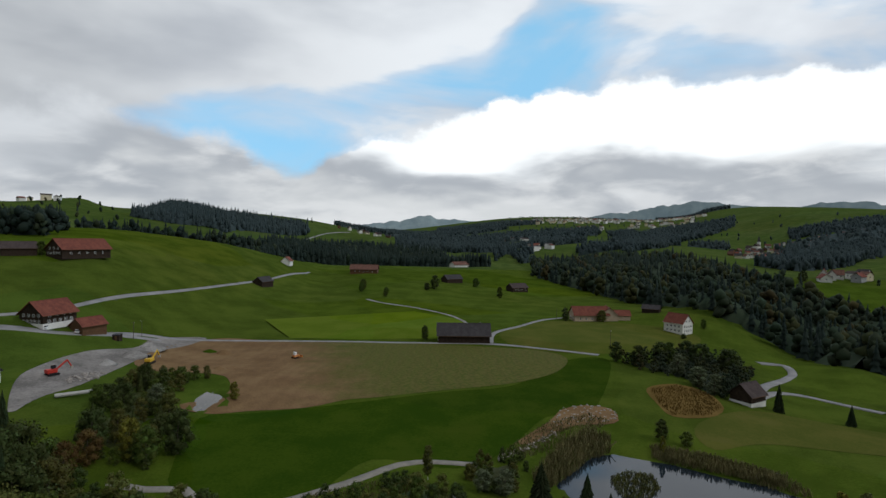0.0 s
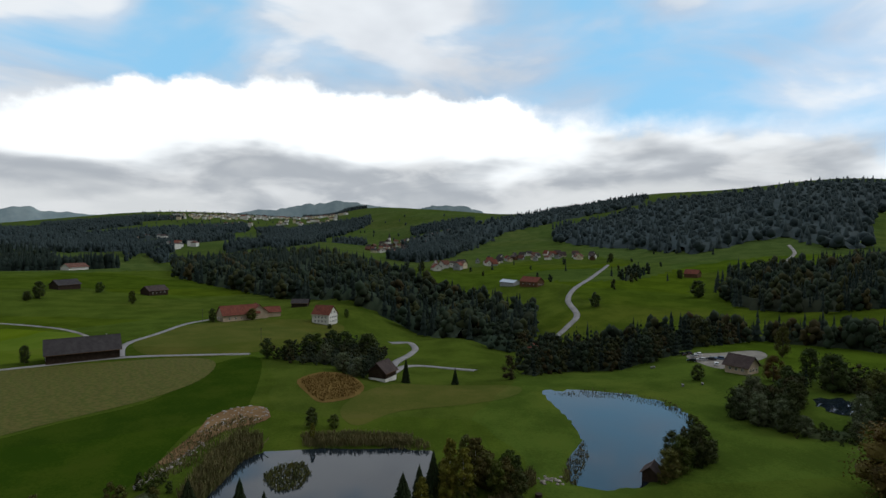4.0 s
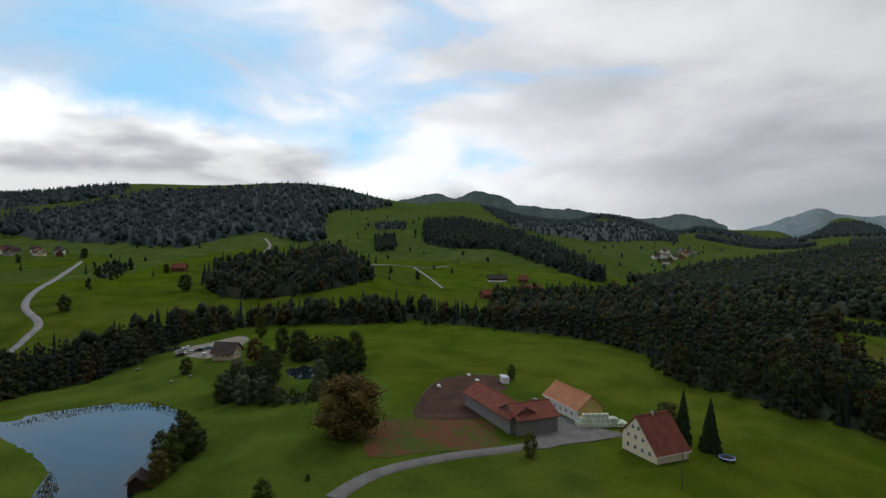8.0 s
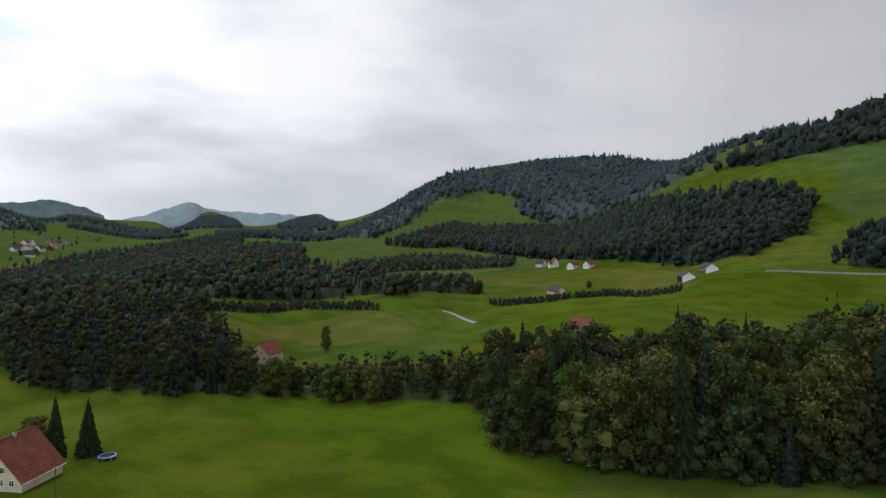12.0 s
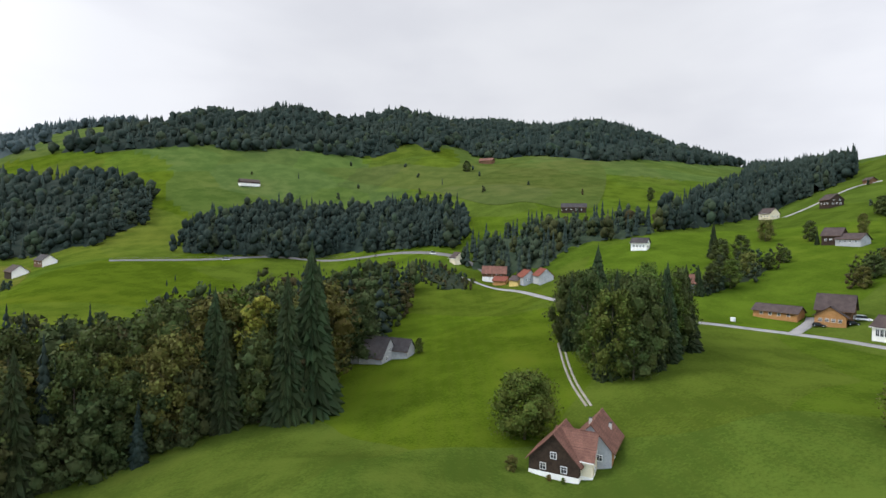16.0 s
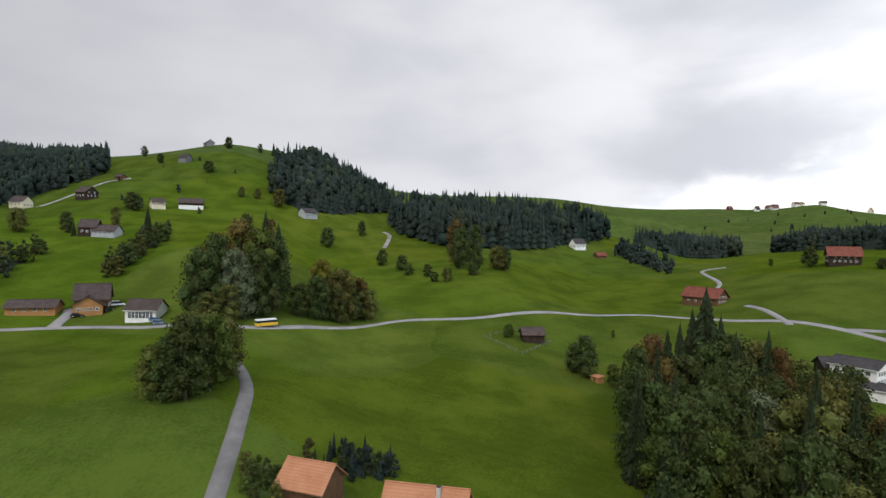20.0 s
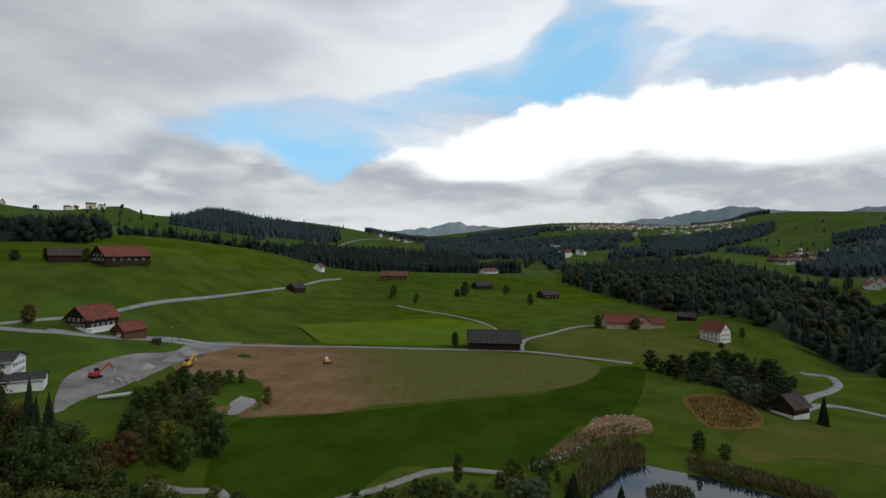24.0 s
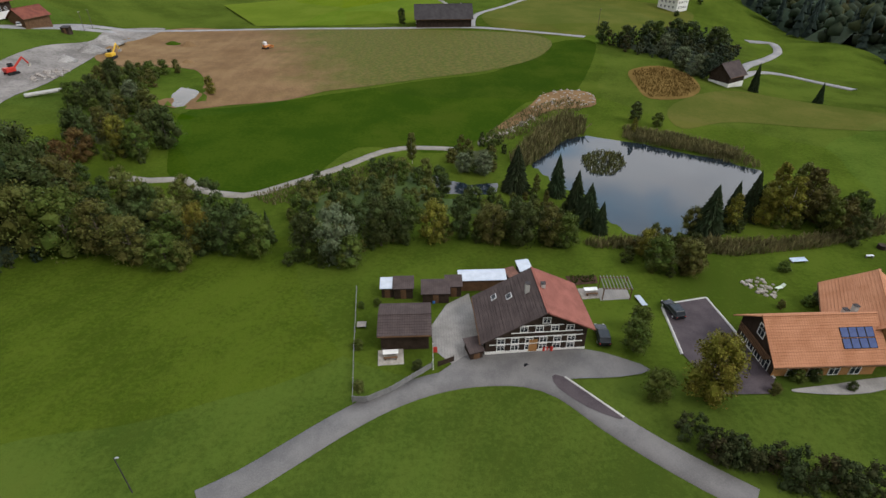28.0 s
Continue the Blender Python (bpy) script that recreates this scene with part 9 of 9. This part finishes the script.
# ---- fences, poles and garden things ----
def fence(points, gap, height, mat, label, boards=True, name="fence"):
    line = np.asarray(points, float)
    thing = new(name)
    x0, y0 = line[0]
    thing.matrix_basis = pose(x0, y0, top(x0, y0))
    z0 = top(x0, y0)
    post = boxes("post", mat, (-0.06, 0.06, -0.06, 0.06, -0.3, height + 0.08))
    spots = []
    for a, b in zip(line, line[1:]):
        n = max(1, int(np.hypot(*(b - a)) / gap))
        spots += [a + (b - a) * k / n for k in range(n)]
    spots.append(line[-1])
    for a, b in zip(spots, spots[1:]):
        za, zb = top(*a), top(*b)
        part("post", post, thing, "", pose(a[0] - x0, a[1] - y0, za - z0))
        d = np.hypot(*(b - a))
        yaw = math.degrees(math.atan2(b[1] - a[1], b[0] - a[0]))
        tilt = -math.degrees(math.atan2(zb - za, d))
        m = pose(a[0] - x0, a[1] - y0, za - z0, 0, tilt, yaw)
        if boards:
            part("board", boxes("board", mat, (0.08, d - 0.08, -0.025, 0.025, 0.12, height)), thing, "", m)
        else:
            for zz in (0.45, 0.95):
                part("rail", boxes("rail", mat, (0.0, d, -0.02, 0.02, zz * height, zz * height + 0.05)), thing, "", m)
    part("post", post, thing, "", pose(spots[-1][0] - x0, spots[-1][1] - y0, top(*spots[-1]) - z0))
    return tagged(thing, label, "fence")


fence([(-9.7, 47.3), (-7.9, 47.2), (-5.0, 48.7), (-2.1, 50.9), (0.5, 52.9)], 2.0, 1.1, TIMBER_GREY, "weathered grey board fence along the lane")
fence([(1.4, 53.1), (3.6, 54.1)], 1.4, 1.0, TIMBER_DARK, "dark wooden gate to the courtyard", name="gate")
fence([(-11.5, 71.5), (-11.0, 64.8), (-10.5, 57.0), (-9.7, 47.3)], 3.0, 1.0, TIMBER_GREY, "thin wire and post fence round the garden", False)
fence([(-208.3, 50.4), (-215.5, 65.3), (-204.8, 76.9), (-190.2, 60.6), (-208.3, 50.4)], 3.0, 1.1, TIMBER_GREY, "weathered wooden fence round the hut plot", False)
fence([(16.6, -484.3), (-23.6, -483.8), (-75.6, -488.1), (-130.0, -493.1), (-173.1, -461.7)], 5.0, 1.0, TIMBER_GREY, "roadside guard rail under the forest", False)
fence([(161.4, 15.5), (182.0, 16.3), (204.9, 11.9), (214.8, 0.0), (213.4, -12.3)], 3.0, 1.1, TIMBER_GREY, "post and rail fence round the paddock", False)
fence([(160.9, 15.5), (162.6, -3.6), (164.5, -6.7)], 3.0, 1.1, TIMBER_GREY, "post and rail fence between paddocks", False)


def pole(at, height, label, lamp=False, name="telegraph_pole"):
    thing = new(name)
    thing.matrix_basis = pose(*at, top(*at))
    part("shaft", tube("shaft", BARK if not lamp else ROOF_SLATE, 0.12 if not lamp else 0.07, height, 8, "Z", (0, 0, height / 2), 0.7), thing)
    if lamp:
        part("lamp_head", bevel_box("lamp_head", SHINGLE_GREY, (0.4, 0.2, 0.1), 0.04, (0.3, 0, height)), thing)
    else:
        part("crossarm", bevel_box("crossarm", BARK, (1.0, 0.1, 0.1), 0.02, (0, 0, height - 0.4)), thing)
        for s in (-1, 1):
            part("insulator", tube("insulator", FRAME_WHITE, 0.05, 0.18, 8, "Z", (s * 0.42, 0, height - 0.25)), thing)
    return tagged(thing, label, "pole")


pole((-32.0, 35.3), 6.0, "slim street lamp on the lawn", True, "street_lamp")
for px in ((-142.1, 254.4), (79.7, 373.6), (88.6, 281.8), (-141.8, 247.0), (119.8, -47.0), (-266.4, 161.0)):
    pole(px, 8.0, "wooden telegraph pole beside the meadow")


def flag(at):
    thing = new("flagpole")
    thing.matrix_basis = pose(*at, top(*at))
    part("shaft", tube("shaft", FRAME_WHITE, 0.05, 5.0, 8, "Z", (0, 0, 2.5), 0.7), thing)
    part("flag", profile_mesh("flag", PAINT_RED, [(0.05, 3.2), (0.3, 3.3), (0.6, 3.2), (0.6, 4.2), (0.3, 4.3), (0.05, 4.2)], 0.03, 0), thing, "red flag")
    tagged(thing, "white flagpole with a red flag at the gate", "flagpole")


flag((0.7, 52.6))


def lean_to(at, yaw, size, height, wall, roof, label, name="shed", tilt=6):
    """A small shed under a single-pitch roof."""
    thing = new(name)
    thing.matrix_basis = pose(*at, top(*at), 0, 0, yaw)
    w, d = size
    part("wall", boxes("wall", wall, (-w / 2, w / 2, -d / 2, d / 2, -0.5, height - 0.15)), thing)
    part("roof", bevel_box("roof", roof, (w + 0.5, d + 0.6, 0.1), 0.03), thing, "", pose(0, 0, height, tilt, 0, 0))
    part("door", boxes("door", TIMBER_BROWN, (-0.45, 0.45, -d / 2 - 0.05, -d / 2 + 0.02, 0, height - 0.5)), thing)
    return tagged(thing, label, "shed")


lean_to((-6.3, 70.6), 0, (1.9, 2.2), 2.2, TIMBER_DARK, ROOF_METAL, "small shed with pale metal roof")
lean_to((-3.7, 70.4), 0, (3.0, 2.6), 2.4, TIMBER_DARK, ROOF_BROWN, "dark wooden shed with brown roof")
lean_to((1.5, 69.2), 0, (4.2, 3.0), 2.3, TIMBER_DARK, ROOF_BROWN, "dark wooden shed with brown corrugated roof")
lean_to((4.5, 70.6), 0, (2.4, 2.4), 2.4, TIMBER_DARK, ROOF_BROWN, "dark wooden shed beside the courtyard")
lean_to((9.3, 72.0), 0, (7.5, 2.2), 2.5, TIMBER_BROWN, ROOF_METAL, "long wood store with pale metal roof")
lean_to((14.3, 72.8), 20, (1.6, 2.0), 2.4, TIMBER_DARK, ROOF_RUSSET, "small shed against the farmhouse")
lean_to((16.8, 74.9), 8, (1.9, 2.4), 2.4, TIMBER_DARK, ROOF_METAL, "shed with bright metal roof behind the farmhouse")
lean_to((6.5, 55.6), 14, (1.8, 2.6), 1.6, TIMBER_DARK, ROOF_BROWN, "low wooden box beside the courtyard", tilt=2)
lean_to((-143.6, 237.7), 0, (3, 2.5), 2.6, TIMBER_DARK, ROOF_SLATE, "small dark shelter by the road")
lean_to((205.9, -13.6), 10, (4.5, 2.5), 2.4, PAINT_WHITE, ROOF_METAL, "pale trailer shelter by the paddock")
lean_to((-166.0, 78.5), 20, (3.5, 2.5), 1.8, TIMBER_HONEY, ROOF_ORANGE, "small orange shelter at the wood edge")
lean_to((-74.6, -194.0), -40, (4.5, 4.0), 2.6, TIMBER_GREY, PAINT_WHITE, "carport with white roof beside the house", tilt=2)


def pergola(at, yaw):
    thing = new("pergola")
    thing.matrix_basis = pose(*at, top(*at), 0, 0, yaw)
    for x in (-2.2, 2.2):
        for y in (-1.5, 1.5):
            part("post", boxes("post", TIMBER_BROWN, (x - 0.07, x + 0.07, y - 0.07, y + 0.07, 0, 2.3)), thing)
    for y in (-1.5, 1.5):
        part("beam", boxes("beam", TIMBER_BROWN, (-2.4, 2.4, y - 0.08, y + 0.08, 2.3, 2.45)), thing)
    for k in range(9):
        x = -2.2 + 0.55 * k
        part("rafter", boxes("rafter", TIMBER_GREY, (x - 0.05, x + 0.05, -1.8, 1.8, 2.45, 2.57)), thing)
    part("terrace", boxes("terrace", PAVING, (-2.5, 2.5, -1.9, 1.6, -0.3, 0.1)), thing, "pale stone terrace")
    tagged(thing, "wooden pergola over a small stone terrace", "pergola")


pergola((30.7, 68.6), -4)


def table_set(at, yaw, label):
    thing = new("garden_table")
    thing.matrix_basis = pose(*at, top(*at), 0, 0, yaw)
    part("slab", boxes("slab", STONE, (-1.8, 1.8, -1.6, 1.4, -0.25, 0.1)), thing, "pale stone paving")
    part("tabletop", bevel_box("tabletop", FRAME_WHITE, (2.2, 0.9, 0.08), 0.02, (0, 0.2, 0.82)), thing)
    for x in (-0.9, 0.9):
        for y in (-0.1, 0.5):
            part("leg", tube("leg", CONCRETE, 0.04, 0.7, 8, "Z", (x, y, 0.45)), thing)
    part("bench", bevel_box("bench", TIMBER_BROWN, (2.0, 0.35, 0.08), 0.02, (0, -0.6, 0.5)), thing)
    part("bench_leg", boxes("bench_leg", TIMBER_BROWN, (-0.8, -0.7, -0.7, -0.5, 0.1, 0.46), (0.7, 0.8, -0.7, -0.5, 0.1, 0.46)), thing)
    tagged(thing, label, "garden table")


table_set((-5.2, 55.4), 3, "white garden table with bench on stone paving")
table_set((27.0, 69.1), 3, "pale stone garden seat behind the farmhouse")


def panel(at, yaw, w, d, tilt, mat, label, name="metal_sheet", high=0.3):
    thing = new(name)
    thing.matrix_basis = pose(*at, top(*at), 0, 0, yaw)
    part("sheet", bevel_box("sheet", mat, (w, d, 0.06), 0.02), thing, "", pose(0, 0, high, tilt, 0, 0))
    for s in (-1, 1):
        part("support", boxes("support", TIMBER_GREY, (s * w * 0.4 - 0.05, s * w * 0.4 + 0.05, -d * 0.4, d * 0.4, -0.1, high - 0.05)), thing)
    tagged(thing, label, "panel")


panel((34.4, 66.4), 98, 2.6, 1.0, 4, ROOF_METAL, "pale metal sheet lying on the grass")
panel((67.0, 77.3), 4, 3.0, 1.2, 3, ROOF_METAL, "pale covered garden bed", "garden_bed", 0.45)
panel((80.8, 78.1), 0, 1.4, 0.5, 2, PAINT_SILVER, "grey bench on the lawn", "bench", 0.45)
panel((-9.9, 62.4), 0, 1.4, 1.2, 1, STONE, "stone fountain slab in the garden", "fountain", 0.35)


def lounger(at, yaw):
    thing = new("sun_lounger")
    thing.matrix_basis = pose(*at, top(*at), 0, 0, yaw)
    green = BALE
    part("seat", bevel_box("seat", green, (1.3, 0.6, 0.08), 0.03, (0, 0, 0.35)), thing)
    part("backrest", bevel_box("backrest", green, (0.7, 0.6, 0.08), 0.03), thing, "", pose(0.9, 0, 0.55, 0, -40, 0))
    for x in (-0.5, 0.5):
        for y in (-0.25, 0.25):
            part("leg", boxes("leg", PAINT_WHITE, (x - 0.03, x + 0.03, y - 0.03, y + 0.03, 0, 0.33)), thing)
    tagged(thing, "pale green plastic sun lounger", "lounger")


lounger((58.5, 68.9), 20)
lounger((74.0, 70.8), 10)


def tub(at, r, h, mat, label, name="tub"):
    ob = new(name, tube(name, mat, r, h, 16, "Z", (0, 0, h / 2), 0.95, 0.04))
    ob.matrix_basis = pose(*at, top(*at))
    tagged(ob, label, name.replace("_", " "))


tub((85.4, 81.1), 0.8, 0.8, TIMBER_DARK, "dark round wooden tub on the lawn")
tub((13.5, 52.5), 0.45, 0.12, PAINT_BLACK, "dark round manhole cover in the asphalt", "manhole_cover")
tub((1.2, 68.0), 0.4, 0.6, BLUE_PLASTIC, "turquoise plastic rain barrel by the shed", "barrel")
for px in ((16.9, 55.5), (17.5, 55.3), (16.4, 55.4)):
    tub(px, 0.22, 0.8, PAINT_RED, "red flower pot before the farmhouse", "flower_pot")
tub((-206.2, -127.4), 1.0, 1.5, PAINT_WHITE, "white tank beside the road", "water_tank")
sheet("asphalt_patch", [(16.5, 50.1), (17.9, 50.1), (21.5, 45.5), (23.6, 43.0), (22.9, 42.7), (19.8, 44.7), (17.0, 47.9)], ASPHALT_NEW, 3, 0.16, "dark wedge of new asphalt", "road", step=1.5)
for loop in ([(37.2, 64.6), (35.6, 53.5)], [(45.3, 66.9), (45.8, 48.3)], [(37.3, 65.3), (45.3, 66.9)], [(18.2, 50.0), (23.8, 42.8)]):
    strip("kerb", loop, 0.25, CONCRETE, 0.2, "pale concrete kerb", category="kerb", step=1.0)
sheet("terrace", [(46.9, 46.4), (53.5, 47.2), (61.1, 48.3), (59.4, 46.1), (53.6, 45.3), (48.0, 45.8)], PAVING, 3, 0.1, "pale stone terrace before the timber house", "terrace")
sheet("garden_bed", [(24.1, 74.5), (29.5, 74.5), (29.1, 72.0), (24.4, 71.6)], MUD, 2, 0.12, "dug vegetable bed with plants", "garden bed", rounded=False)
reeds([(24.9, 74.4), (29.1, 74.6), (28.8, 72.4), (24.6, 71.9)], 160, 0.5, 12, "vegetable plants in the bed", LEAF["green"])


def roof_panels():
    thing = new("solar_array")
    thing.matrix_basis = pose(52.5, 53.3, -0.2)
    slope = math.degrees(math.atan2(3.52, 4.4))
    for i in range(4):
        for j in range(2):
            x = 2.6 + 1.15 * i
            y = -2.0 - 1.15 * j
            z = 7.2 + 0.30 + (y) * math.tan(math.radians(slope))
            p = part("solar_panel", bevel_box("solar_panel", SOLAR, (1.0, 1.27, 0.06), 0.015), thing, "", pose(x, y, z, slope, 0, 0))
            part("panel_frame", boxes("panel_frame", RUBBER, (-0.56, 0.56, -0.7, 0.7, -0.05, 0.015)), p)
    tagged(thing, "eight dark blue solar panels on the orange roof", "solar panels")


roof_panels()
for x, y in ((0.0, 2.6), (2.0, 4.6)):
    thing = new("skylight")
    thing.matrix_basis = pose(15.0 - 1.2 - y * 0.9, 60.2 - 1.5 + x, 0.1 + 9.2 - (y - 0.2) * 0.84 + 0.1, 0, 40 * -1, 0)
    part("frame", bevel_box("frame", PAINT_SILVER, (0.9, 1.1, 0.1), 0.02), thing)
    part("pane", boxes("pane", GLASS, (-0.35, 0.35, -0.45, 0.45, 0.04, 0.07)), thing)
    tagged(thing, "small skylight in the brown roof", "skylight")

# hay bales at the eastern farm
BALE_MESH = tube("hay_bale", BALE, 0.62, 1.2, 16, "Z", (0, 0, 0.6), 1.0, 0.1)
bx0, by0 = (157.8, -32.7)
bx1, by1 = (159.7, -46.2)
brow = random.Random(5)
for layer, (start, stop) in enumerate(((0, 12), (0.5, 9.5), (1.0, 7.0))):
    k = start
    while k <= stop:
        for deep in range(3 - layer):
            f = k / 12
            x = bx0 + (bx1 - bx0) * f + 1.28 * (deep + 0.5 * layer) + brow.uniform(-0.08, 0.08)
            y = by0 + (by1 - by0) * f + 0.3 * deep + brow.uniform(-0.08, 0.08)
            ob = new("hay_bale", BALE_MESH)
            ob.matrix_basis = pose(x, y, top(bx0, by0) + 0.05 + 1.2 * layer, 0, 0, brow.uniform(0, 90))
            tagged(ob, "pale green plastic-wrapped silage bale in a stack", "silage bale", "stacked silage bales")
        k += 1


def trampoline(at):
    thing = new("trampoline")
    thing.matrix_basis = pose(*at, top(*at))
    bm = bmesh.new()
    bmesh.ops.create_circle(bm, segments=28, radius=2.0)
    ring = bm.edges[:]
    ex = bmesh.ops.extrude_edge_only(bm, edges=ring)
    up = [v for v in ex["geom"] if isinstance(v, bmesh.types.BMVert)]
    for v in up:
        v.co = Vector((v.co.x * 0.82, v.co.y * 0.82, 0.06))
    ex = bmesh.ops.extrude_edge_only(bm, edges=[e for e in ex["geom"] if isinstance(e, bmesh.types.BMEdge) and all(v in up for v in e.verts)])
    for v in ex["geom"]:
        if isinstance(v, bmesh.types.BMVert):
            v.co.z = -0.04
    me = bpy.data.meshes.new("rim_pad")
    bm.to_mesh(me)
    bm.free()
    me.materials.append(BLUE_PLASTIC)
    part("rim_pad", me, thing, "blue padded rim", pose(0, 0, 0.8))
    part("mat", tube("mat", RUBBER, 1.66, 0.03, 28, "Z", (0, 0, 0.8)), thing, "black jumping mat")
    for k in range(6):
        a = k * math.pi / 3
        part("leg", tube("leg", PAINT_SILVER, 0.04, 0.8, 6, "Z", (1.85 * math.cos(a), 1.85 * math.sin(a), 0.4)), thing)
    tagged(thing, "round trampoline with blue rim on the meadow", "trampoline")


trampoline((138.0, -65.1))
for px in ((196.9, 11.0), (214.8, 0.0), (206.4, -3.3)):
    ob = new("feed_trough", bevel_box("feed_trough", PAINT_WHITE, (2.4, 1.0, 0.7), 0.08, (0, 0, 0.35)))
    ob.matrix_basis = pose(*px, top(*px), 0, 0, 20)
    tagged(ob, "white feed trough in the muddy paddock", "trough")
for px in ((227.3, 145.2), (200.5, 114.3), (228.1, 144.3), (206.7, 109.8)):
    panel(px, 30, 2.0, 0.9, 0, TIMBER_GREY, "weathered wooden table on the lawn", "picnic_table", 0.7)
